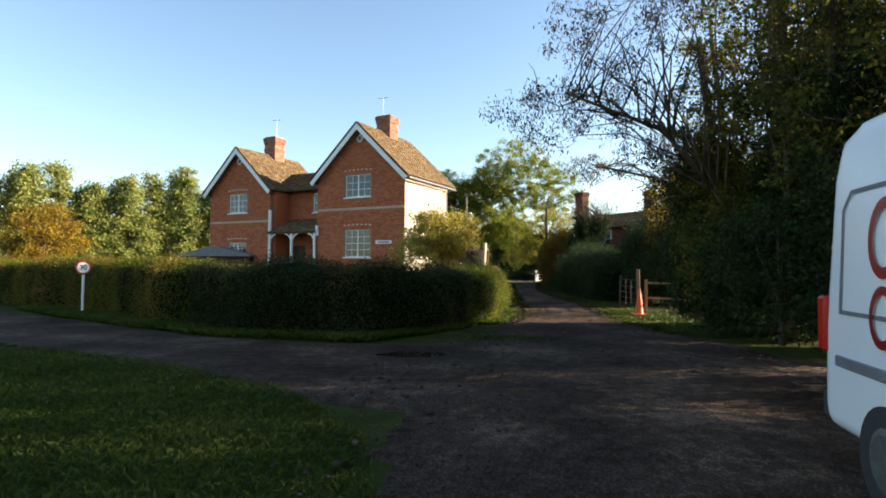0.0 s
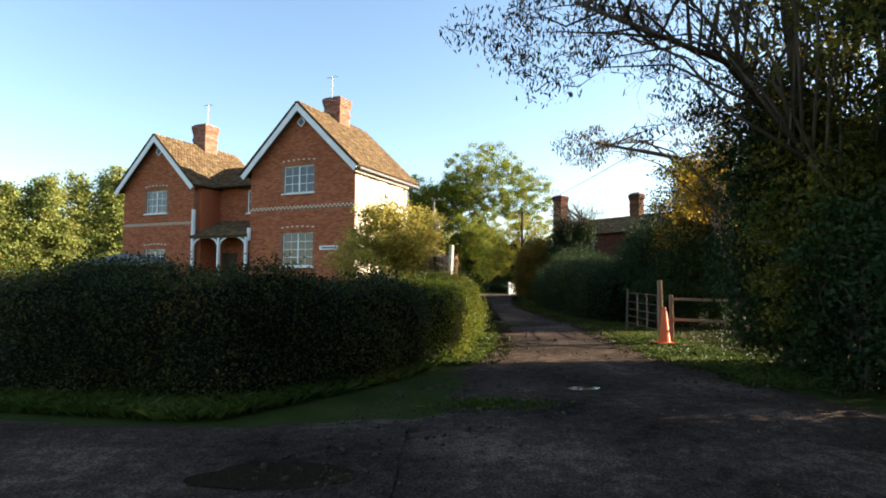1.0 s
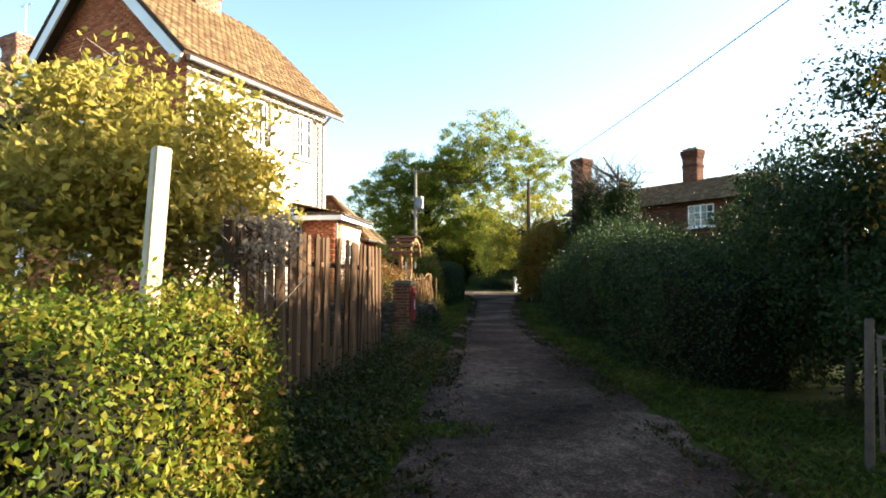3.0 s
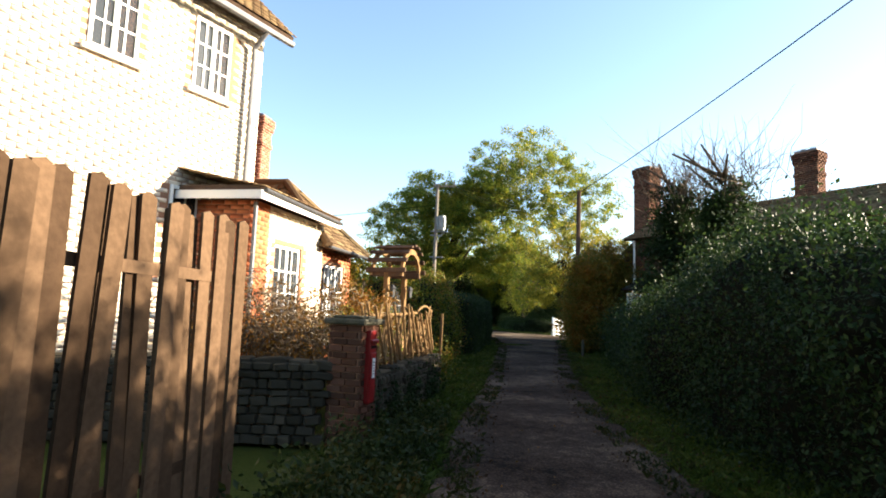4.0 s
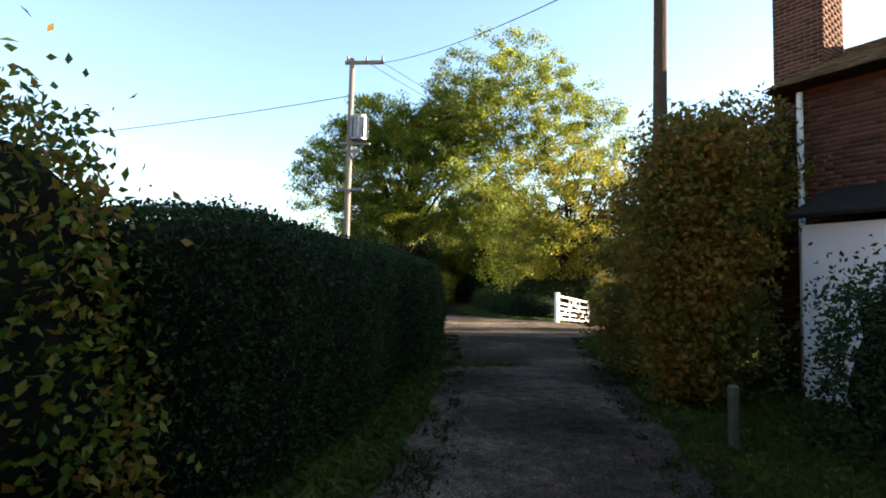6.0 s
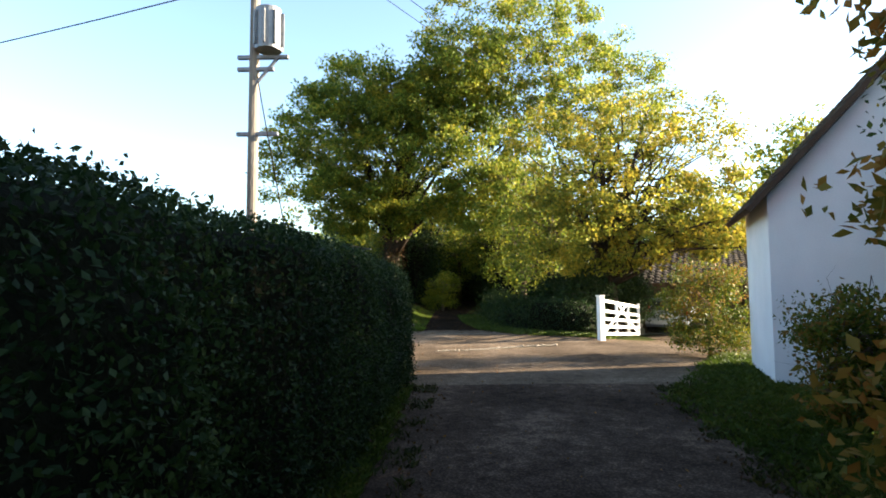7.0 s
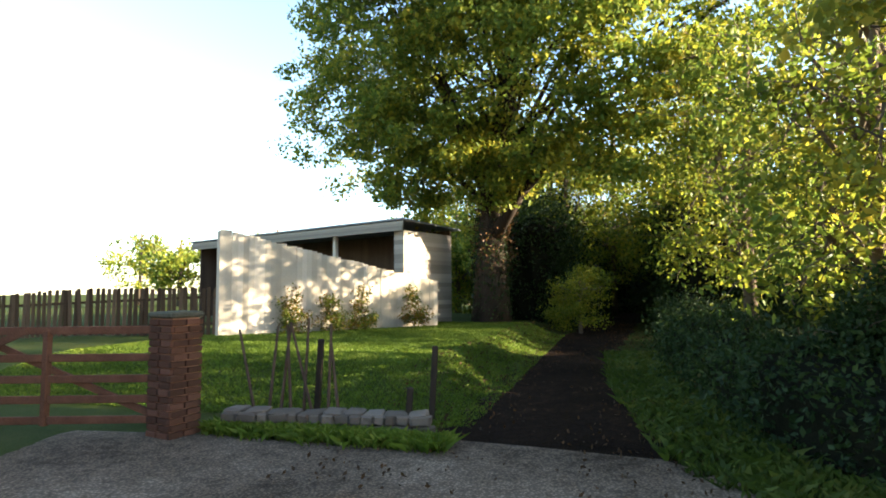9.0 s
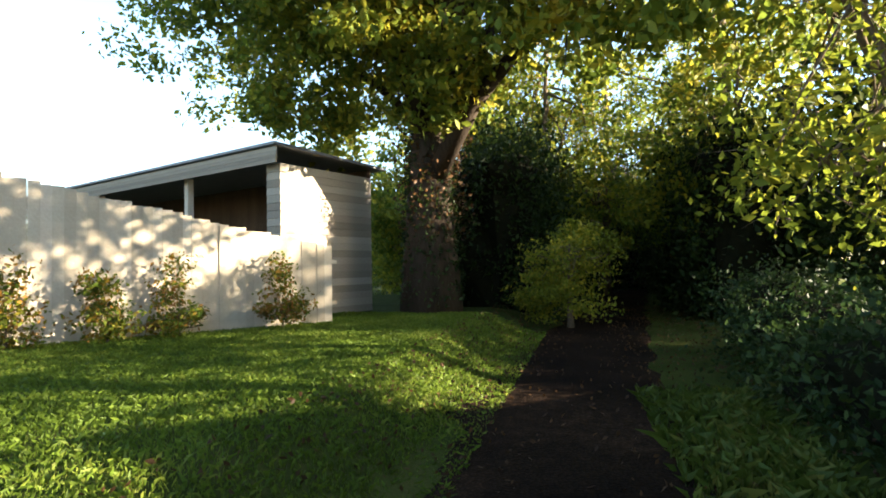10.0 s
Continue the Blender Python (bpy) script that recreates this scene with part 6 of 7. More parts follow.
def pole(name, x, y, h, label, arm=True, wood=None):
    p = base(name, pose(x, y, 0), label, "pole")
    part("shaft", rod(bmesh.new(), (0, 0, -0.1), (0.05, 0, h), 0.12, 0.09, 12), wood or WOOD_GREY, p)
    if arm:
        part("crossarm", beam(bmesh.new(), (-0.2, 0, h - 0.15), (1.15, 0, h - 0.1), 0.09, 0.12, 0.01), BARK_PALE, p)
        for k, (dx, z) in enumerate(((-0.1, h - 0.1), (0.55, h - 0.1), (1.1, h - 0.06))):
            part("insulator", rod(bmesh.new(), (dx, 0, z), (dx, 0, z + 0.2), 0.05, 0.03, 10), LEAD, p)
        tr = part("transformer", rod(bmesh.new(), (0.36, -0.12, h - 2.9), (0.36, -0.12, h - 2.05), 0.26, None, 20), METAL, p, "grey drum transformer")
        for k in range(8):
            a = k * math.pi / 4
            part("cooling_fin", box(bmesh.new(), (0.25, -0.02, -0.35), (0.32, 0.02, 0.35), pose(0.36, -0.12, h - 2.48, 0, 0, math.degrees(a))), METAL, tr)
        for z, l in ((h - 3.0, 0.75), (h - 4.6, 0.55), (h - 3.25, 0.45)):
            part("bracket", beam(bmesh.new(), (-0.3, -0.03, z), (l, -0.03, z), 0.08, 0.08, 0.008), METAL, p)
        part("brace", beam(bmesh.new(), (0.05, -0.05, h - 3.6), (0.55, -0.05, h - 3.0), 0.05), METAL, p)
    return p


pole("power_pole", 2.95, 59.18, 9.32, "timber electricity pole carrying a small transformer")
pole("utility_pole", 9.35, 48.3, 6.8, "plain dark timber telephone pole", False, WOOD_DARK)


def wire(a, b, sag, r=0.012, label="thin black sagging overhead cable", name="overhead_cable"):
    a, b = Vector(a), Vector(b)
    pts = [a.lerp(b, i / 24) - Vector((0, 0, sag * 4 * (i / 24) * (1 - i / 24))) for i in range(25)]
    tagged(mesh_object(name, *tube(pts, [r] * 25, 5), DARK), label, "cable")


wire((9.4, 48.3, 6.7), (14.0, 20.0, 9.6), 0.35, 0.016)
wire((2.9, 59.2, 8.0), (-40, 68, 7.9), 1.3, 0.014)
wire((4.0, 59.2, 9.2), (9.4, 48.3, 6.75), 0.3, 0.01)
wire((4.0, 59.2, 9.25), (26, 92, 10.4), 0.8, 0.01)
wire((3.45, 59.2, 9.25), (25, 92, 10.4), 0.8, 0.01)
wire((3.0, 59.15, 6.2), (4.3, 58.6, 0.1), 0.0, 0.012, "taut steel stay wire of the pole", "stay_wire")

# ------------------------------------------------------------------ right of the lane: bush, ivy-clad trees
LEAF_BEECH = leaf_material("beech_leaf", [(0.0, (0.04, 0.05, 0.01)), (0.35, (0.09, 0.1, 0.015)), (0.6, (0.2, 0.13, 0.02)), (1.0, (0.3, 0.1, 0.02))], 0.5, 0.4)
tree("beech_bush", [(10.4, 50.2, 0), (10.4, 50.2, 1.4), (10.4, 50.2, 3.6)], 0.14, [((10.45, 50.2, 2.2), (1.35, 1.5, 1.9), 250), ((10.6, 49.9, 3.7), (1.0, 1.0, 1.0), 90), ((10.3, 50.0, 0.9), (1.35, 1.5, 0.85), 130), ((9.75, 47.9, 1.6), (0.75, 0.8, 1.6), 130), ((9.3, 47.55, 1.5), (0.55, 0.5, 1.6), 110), ((9.3, 47.5, 3.0), (0.5, 0.45, 0.8), 50), ((9.85, 47.8, 3.2), (0.6, 0.6, 0.9), 50), ((11.2, 49.4, 3.4), (1.0, 1.0, 1.5), 90)], LEAF_BEECH, "big rounded beech bush turning green to copper", 171, 0.09, 1.0, 120, 0.42, BARK, 20, 0.4, 60, "bush")
for i_, (x_, y_, h_) in enumerate(((10.75, 41.6, 5.6), (11.5, 40.0, 5.5))):
    tree("ivy_tree", [(x_, y_, 0), (x_, y_, 2.0), (x_ + 0.1, y_, 3.6), (x_ + 0.2, y_ - 0.1, h_)], 0.22, [((x_, y_, h_ * 0.42), (0.95, 0.9, h_ * 0.46), 190), ((x_ + 0.1, y_, h_ * 0.75), (0.55, 0.5, h_ * 0.24), 60), ((x_ + 0.45, y_, h_ * 0.88), (0.35, 0.35, 0.7), 16), ((x_ - 0.35, y_, h_ * 0.86), (0.3, 0.3, 0.6), 14), ((x_ + 0.1, y_, 1.2), (1.2, 1.1, 1.2), 60)], LEAF_DARK, "pollarded tree smothered in dark ivy with bare shoots", 175 + i_, 0.08, 1.0, 110, 0.38, BARK, 12, 0.4, 0)
    rr = np.random.default_rng(180 + i_)
    shoots = []
    for _ in range(170):
        o = Vector((x_ + float(rr.normal(0.1, 0.6)), y_ + float(rr.normal(0, 0.5)), h_ - float(rr.uniform(-0.3, 1.0))))
        e = o + Vector((float(rr.normal(0, 0.75)), float(rr.normal(0, 0.65)), float(rr.uniform(0.3, 1.7))))
        shoots.append(tube([o, o.lerp(e, 0.3) + Vector(rr.normal(0, 0.1, 3)), o.lerp(e, 0.65) + Vector(rr.normal(0, 0.12, 3)), e], [0.011, 0.009, 0.006, 0.002], 3))
    for _ in range(7):
        o = Vector((x_, y_, h_ - float(rr.uniform(0, 0.8))))
        e = o + Vector((float(rr.normal(0, 0.6)), float(rr.normal(0, 0.6)), float(rr.uniform(0.3, 1.0))))
        shoots.append(tube([o, o.lerp(e, 0.5), e], [0.05, 0.04, 0.025], 7))
    ob = mesh_object("branchwork", *joined(shoots), BARK, bpy.data.objects["ivy_tree" if i_ == 0 else "ivy_tree.001"], True)
    tagged(ob, kind="stuff")
for i_, (x_, y_, w_, h_) in enumerate(((12.6, 60.3, 1.0, 2.1), (11.7, 54.4, 0.7, 1.5), (11.9, 52.9, 0.7, 1.3))):
    tree("shrub", [(x_, y_, 0), (x_, y_, h_ * 0.4), (x_, y_, h_ * 0.8)], 0.04, [((x_, y_, h_ * 0.6), (w_, w_, h_ * 0.42), 60), ((x_, y_, h_ * 0.25), (w_ * 0.9, w_ * 0.9, h_ * 0.26), 40)], LEAF_HEDGE, "loose garden shrub beside the white cottage", 340 + i_, 0.06, 1.0, 130, 0.32, BARK, 14, 0.4, 30, "shrub")
tree("ivy_bush", [(2.55, 40.3, 0), (2.55, 40.3, 0.9), (2.6, 40.4, 1.9)], 0.05, [((2.5, 40.35, 1.7), (0.85, 0.65, 0.8), 90), ((2.6, 40.25, 0.75), (0.95, 0.6, 0.7), 90), ((3.1, 40.5, 0.35), (0.65, 0.7, 0.35), 40)], LEAF_HEDGE, "dense ivy bush at the end of the tall hedge", 361, 0.07, 1.0, 130, 0.3, BARK, 14, 0.4, 30, "bush")
cp = base("marker_post", pose(9.0, 45.6, 0), "short pale concrete marker post on the verge", "post")
part("shaft", boxes(((-0.045, -0.045, 0), (0.045, 0.045, 0.62)), bevel=0.02), LICHEN, cp)

# ------------------------------------------------------------------ the big oak, the yellow maple and the trees over the track
tree("oak_tree", [(3.3, 83, 0), (3.3, 83, 3), (3.5, 82.8, 5.5), (4.2, 82.3, 9), (5.0, 81.8, 14)], 0.64,
     [((2.2, 82.2, 11.2), (5.6, 4.6, 4.8), 220), ((11.0, 81, 14.6), (5.8, 5.2, 6.0), 270), ((2.6, 78.6, 11.4), (4.6, 1.8, 3.0), 130), ((7.2, 78.4, 12.6), (3.6, 1.8, 3.6), 120), ((-2.8, 84, 9.4), (2.8, 3.6, 3.6), 70), ((8.0, 77.9, 8.6), (4.3, 2.4, 2.0), 60), ((1.4, 80.2, 7.2), (3.0, 1.6, 1.5), 60),
      ((6.8, 80.0, 6.0), (2.4, 1.6, 1.2), 34), ((9.6, 78.6, 6.2), (3.0, 2.4, 2.0), 40), ((17.4, 83.5, 12.8), (4.2, 3.4, 5.0), 140), ((0.4, 83.0, 5.6), (2.0, 1.6, 1.6), 40), ((3.8, 81.9, 6.4), (1.7, 0.9, 1.9), 44)],
     LEAF_OAK, "huge spreading oak with green and golden leaves", 21, 0.2, 1.0, 120, 0.72, BARK_DARK, 40, 0.25, 60, thick=0.45)
for way_ in ([(3.4, 82.8, 3.4), (4.6, 82.0, 5.0), (6.6, 81.0, 6.6), (9.0, 80.0, 9.0)], [(3.4, 82.8, 4.4), (3.0, 81.6, 6.4), (2.0, 80.4, 9.0)]):
    mesh_object("limb", *tube([Vector(p_) for p_ in way_], [0.26, 0.21, 0.16, 0.09][:len(way_)], 9), BARK_DARK, bpy.data.objects["oak_tree"], True)
tree("maple_tree", [(13.2, 69.3, -0.4), (13.1, 69.2, 1.4), (13.0, 69.2, 3.2), (12.8, 69.2, 6)], 0.2, [((13.6, 68.8, 6.3), (4.6, 2.8, 3.0), 190), ((10.9, 67.9, 4.4), (1.9, 1.6, 1.3), 26), ((16.6, 68.4, 4.2), (2.0, 1.9, 1.7), 44), ((13.0, 66.9, 3.7), (2.4, 1.4, 1.0), 44), ((16.4, 66.2, 3.6), (1.8, 1.5, 0.9), 36), ((15.6, 68.2, 3.0), (1.6, 1.0, 0.7), 26), ((11.2, 67.9, 2.5), (1.5, 1.1, 0.7), 20), ((13.6, 67.6, 2.5), (1.5, 1.0, 0.5), 14)], LEAF_GOLD, "spreading yellow autumn maple beside the yard", 22, 0.14, 1.0, 80, 0.46, BARK_DARK, 90, 0.4, 160)
for i_, (x_, y_, h_, w_) in enumerate(((10.9, 78.0, 9.0, 2.3), (11.3, 72.0, 7.5, 1.6), (12.6, 75.8, 8.5, 2.2), (3.0, 91, 11, 3.6), (12.5, 95, 12, 4.2), (2.0, 99, 12, 4.5), (10.8, 88, 11, 3.6), (7.8, 97, 12, 4.2), (5.5, 90, 10, 2.6))):
    tree("tree", [(x_, y_, land(x_, y_) - 0.05), (x_, y_, h_ * 0.35), (x_ + 0.2, y_, h_ * 0.9)], 0.16, [((x_ - 0.4, y_, h_ * 0.56), (w_, w_, h_ * 0.42), 110 if i_ > 2 else 96), ((x_ - 0.9, y_, h_ * 0.32), (w_ * 0.7, w_ * 0.8, h_ * 0.16), 18 if i_ not in (1, 2) else 12)], LEAF_LIME if i_ == 0 else LEAF_OAK, "tree arching over the shaded track", 190 + i_, 0.15 if i_ < 3 else 0.2, 1.0, 90 if i_ > 2 else 48, 0.75, None, 30, 0.4, 60)
for i_, (x_, y_, h_, w_) in enumerate(((6.5, 83.4, 2.5, 0.95), (4.6, 86, 3.5, 1.2), (9.9, 90, 3.8, 1.2), (13.4, 83.5, 3.2, 1.4), (11.2, 70.2, 1.9, 1.0), (12.6, 71.0, 2.0, 1.1), (11.9, 68.6, 1.9, 0.8), (13.8, 70.0, 2.0, 1.0), (13.3, 71.0, 2.9, 1.0))):
    tree("shrub", [(x_, y_, land(x_, y_) - 0.05), (x_, y_, h_ * 0.3), (x_, y_, h_ * 0.8)], 0.07, [((x_, y_, h_ * 0.5), (w_, w_, h_ * 0.48), 90 if i_ else 40), ((x_ + 0.5, y_ + 0.3, h_ * 0.75), (0.6, 0.5, 0.5), 16), ((x_ - 0.6, y_ + 0.3, h_ * 0.3), (0.7, 0.6, 0.5), 20)], LEAF_LIME if i_ == 0 else LEAF_DARK, "sunlit bush where the track bends" if i_ == 0 else "undergrowth closing in on the track", 205 + i_, 0.1, 1.0, 100, 0.42, BARK, 14, 0.4, 10, "shrub")
# Tree out of view past the drive, added as a shadow caster.
for i_, (x_, y_, h_) in enumerate(((21.5, 70.5, 8.5),)):
    tree("tree", [(x_, y_, land(x_, y_) - 0.05), (x_, y_, h_ * 0.4), (x_, y_, h_ * 0.9)], 0.2, [((x_, y_, h_ * 0.6), (2.4, 2.2, h_ * 0.38), 80)], LEAF_OAK, "unseen tree added beyond the drive to cast shade", 350 + i_, 0.2, 1.0, 80, 0.8, None, 20, 0.4, 20)


# ------------------------------------------------------------------ thick wood behind the oak
for i_, (x_, y_, h_, w_) in enumerate(((-1.5, 96, 7, 3.5), (14.5, 86, 7, 3.2), (19, 90, 8, 4), (24, 84, 8, 4), (7.5, 116, 9, 6), (-5, 104, 7, 4), (15, 104, 10, 5), (23, 97, 9, 5), (1, 110, 9, 5))):
    tree("tree", [(x_, y_, land(x_, y_) - 0.05), (x_, y_, h_ * 0.4), (x_, y_, h_ * 0.9)], 0.2, [((x_, y_, h_ * 0.5), (w_, w_, h_ * 0.5), 170)], LEAF_DARK if i_ % 3 else LEAF_OAK, "dense wood edge beyond the oak", 230 + i_, 0.26, 1.0, 70, 0.95, None, 14, 0.4, 0)


# ------------------------------------------------------------------ the yard: pier, gates, edging, shed
def five_bar_gate(name, a, b, mat, label, height=1.15, brace=True, group=""):
    """A timber field gate hung between a and b."""
    g = base(name, Matrix(), label, "gate", group)
    a, b = Vector((*a, land(*a))), Vector((*b, land(*b)))
    up = Vector((0, 0, 1))
    for z in (0.18, 0.4, 0.62, 0.85, height):
        part("rail", beam(bmesh.new(), a + up * z, b + up * z, 0.035, 0.085, 0.006), mat, g)
    for s, w in ((0.0, 0.1), (0.34, 0.07), (0.67, 0.07), (1.0, 0.08)):
        p = a.lerp(b, s)
        part("stile", beam(bmesh.new(), p + up * 0.12, p + up * (height + (0.12 if s in (0.0, 1.0) else 0.0)), w, None, 0.008), mat, g)
    off = (b - a).cross(up).normalized() * 0.03
    if brace:
        part("brace", beam(bmesh.new(), a + up * 0.2 + off, a.lerp(b, 0.6) + up * height + off, 0.03, 0.075), mat, g)
        part("brace", beam(bmesh.new(), b + up * 0.2 - off, b.lerp(a, 0.6) + up * height - off, 0.03, 0.075), mat, g)
    return g


RUSTWOOD = surface("red_brown_timber", [(0.25, (0.06, 0.028, 0.018)), (0.75, (0.15, 0.07, 0.042))], 5.0, 0.8, 0.35, 60)
yg = five_bar_gate("farm_gate", (2.75, 67.5), (-0.6, 66.4), RUSTWOOD, "red-brown timber farm gate standing shut")
nb = base("notice_board", Matrix.Translation((1.0, 66.8, 0)), "small white notice fixed to the farm gate", "sign")
part("board", boxes(((-0.12, -0.09, 0.75), (0.12, -0.075, 1.1)), bevel=0.004), PAINT, nb)
for k_ in range(4):
    part("lettering", boxes(((-0.08, -0.0935, 0.82 + k_ * 0.06), (0.07, -0.0905, 0.84 + k_ * 0.06))), LEAD, nb)
rp = base("gate_pier", pose(2.9, 67.6, 0, 0, 0, -12), "reddish brick gate pier with a pale cap", "pier")
part("core", boxes(((-0.17, -0.17, 0), (0.17, 0.17, 1.3))), MORTAR, rp)
bme = bpy.data.meshes.new("brick")
bb = box(bmesh.new(), (0, -0.02, 0), (0.17, 0.03, 0.064), None, 0.006)
bb.to_mesh(bme)
bb.free()
bme.materials.append(BRICK_OLD)
for r_ in range(17):
    for s_ in range(4):
        for k_ in range(2):
            ob = new("brick", bme)
            ob.parent, ob.matrix_basis = rp, pose(0, 0, 0, 0, 0, 90 * s_) @ Matrix.Translation((-0.195 + k_ * 0.185 + (0.03 if r_ % 2 else 0), -0.18, r_ * 0.075))
part("cap", boxes(((-0.21, -0.21, 1.28), (0.21, 0.21, 1.35)), bevel=0.02), LICHEN, rp)
wp = base("gate_post", pose(1.85, 65.1, 0), "square white-painted gate post", "post")
part("shaft", boxes(((-0.055, -0.055, 0), (0.055, 0.055, 1.3)), bevel=0.012), PAINT, wp)
wr = base("paling", Matrix(), "short run of weathered pale rails beside the post", "fence")
for z_ in (0.45, 0.8, 1.1):
    part("rail", beam(bmesh.new(), (1.85, 65.1, z_), (-1.2, 64.2, z_), 0.03, 0.07), LICHEN, wr)
for s_ in (0.5, 1.0):
    part("post", beam(bmesh.new(), (1.85 - 3.05 * s_, 65.1 - 0.9 * s_, 0), (1.85 - 3.05 * s_, 65.1 - 0.9 * s_, 1.2), 0.09), PAINT, wr)
stone_wall("stone_edging", [(3.3, 68.0), (5.55, 68.35)], 0.2, 0.3, "low pale rubble edging along the grass bank", 71, STONE_PALE)
eg_ = np.random.default_rng(72)
blades("grass_tuft", np.column_stack([eg_.uniform(3.2, 6.0, 5000), eg_.normal(67.85, 0.1, 5000), np.zeros(5000)]), 0.12, LAWN_BLADE, "long grass growing along the stone edging", 73)
for x_, y_, h_ in ((4.1, 68.6, 1.0), (5.44, 69.0, 0.9), (5.35, 68.4, 0.5)):
    p_ = base("fence_post", pose(x_, y_, land(x_, y_) - 0.02, 0, 2, 20), "dark weathered timber fence post on the bank", "post", "bank posts")
    part("shaft", beam(bmesh.new(), (0, 0, 0), (0.02, 0, h_), 0.075, None, 0.012), BARK_DARK, p_)
tr_ = base("trellis", Matrix(), "leaning rustic pole trellis behind the edging", "trellis")
rt = np.random.default_rng(75)
for k_ in range(8):
    o_ = Vector((3.4 + k_ * 0.16, 68.4, land(3.4 + k_ * 0.16, 68.4)))
    part("pole", rod(bmesh.new(), o_, o_ + Vector((float(rt.normal(0, 0.25)), float(rt.normal(0, 0.05)), float(rt.uniform(0.8, 1.25)))), 0.022, 0.016, 6), WOOD_DARK, tr_)


def shed():
    rng = np.random.default_rng(76)
    z0 = 0.4
    s = base("shed", pose(0.66, 80.75, z0, 0, 0, -20.8), "open-fronted weatherboarded cart shed with a low roof", "shed")
    H = 3.35
    for i in range(20):
        part("weatherboard", box(bmesh.new(), (-0.04, 0, 0), (0.0, 2.8, 0.18)), BOARD_GREY, s).matrix_basis = pose(0.015, 0, i * 0.165, 0, -5, 0)
        part("weatherboard", box(bmesh.new(), (-0.42, -0.03, 0), (0.03, 0.0, 0.18)), BOARD_GREY, s).matrix_basis = pose(0, 0, i * 0.165, -5, 0, 0)
    part("back_wall", boxes(((-13.4, 2.7, 0), (0, 2.8, H + 0.16))), WOOD_DARK, s)
    part("end_wall", boxes(((-13.4, 0, 0), (-13.3, 2.7, H + 0.16))), WOOD_DARK, s)
    for x in (-3.6, -8.3):
        part("post", boxes(((x - 0.08, 0.0, 0), (x + 0.08, 0.16, H)), bevel=0.01), BOARD_PALE, s)
    for k in range(4):
        part("fascia_board", boxes(((-13.7, -0.28 + k * 0.004, H - 0.08 + k * 0.085), (0.2, -0.25 + k * 0.004, H + k * 0.085))), BOARD_GREY, s)
    r = bmesh.new()
    prism(r, [(-13.75, 0), (0.25, 0), (0.25, 0.06), (-13.75, 0.06)], -0.35, 3.1)
    part("roof", r, LEAD, s, "dark felted roof").matrix_basis = pose(0, 0, H + 0.27, -2.0, 0, 0)
    part("stored_barrel", rod(bmesh.new(), (-1.6, 1.2, 0), (-1.6, 1.2, 1.6), 0.35, 0.35, 16), METAL, s)
    part("floor_slab", boxes(((-13.3, 0.03, 0.0), (-0.06, 2.7, 0.03))), LICHEN, s)
    return s


shed()
board_fence("fence", (-2.4, 75.0), (2.1, 80.4), lambda s: 2.85 - 1.4 * s, BOARD_PALE, "pale weathered board fence in dappled sun", rngf, lean=0.004, wide=0.15, gap=-0.006)
board_fence("fence", (-12.0, 74.0), (-2.5, 75.2), 1.3, BOARD, "brown slatted board fence beside the farmyard", rngf, wide=0.17, gap=0.06)
for i_, (x_, y_) in enumerate(((-0.9, 76.2), (0.5, 77.9), (1.6, 79.2), (-0.1, 77.1))):
    tree("shrub", [(x_, y_, 0.3), (x_, y_, 0.6), (x_, y_, 1.0)], 0.02, [((x_, y_, 0.75), (0.45, 0.35, 0.4), 20), ((x_ - 0.1, y_, 1.3), (0.25, 0.25, 0.45), 8)], LEAF_HEDGE, "low border plant against the board fence", 240 + i_, 0.08, 1.0, 50, 0.25, BARK, 8, 0.4, 0, "shrub")

# white gate, carport and car
wg = five_bar_gate("white_gate", (11.36, 64.3), (13.8, 68.5), PAINT, "white-painted five-bar gate standing open", 1.15)
wq = base("gate_post", pose(11.28, 64.15, land(11.28, 64.15) - 0.02, 0, 0, 20), "stout white-painted gate post", "post")
part("shaft", boxes(((-0.085, -0.085, 0), (0.085, 0.085, 1.28)), bevel=0.015), PAINT, wq)
part("cap", boxes(((-0.1, -0.1, 1.28), (0.1, 0.1, 1.31)), bevel=0.012), PAINT, wq)


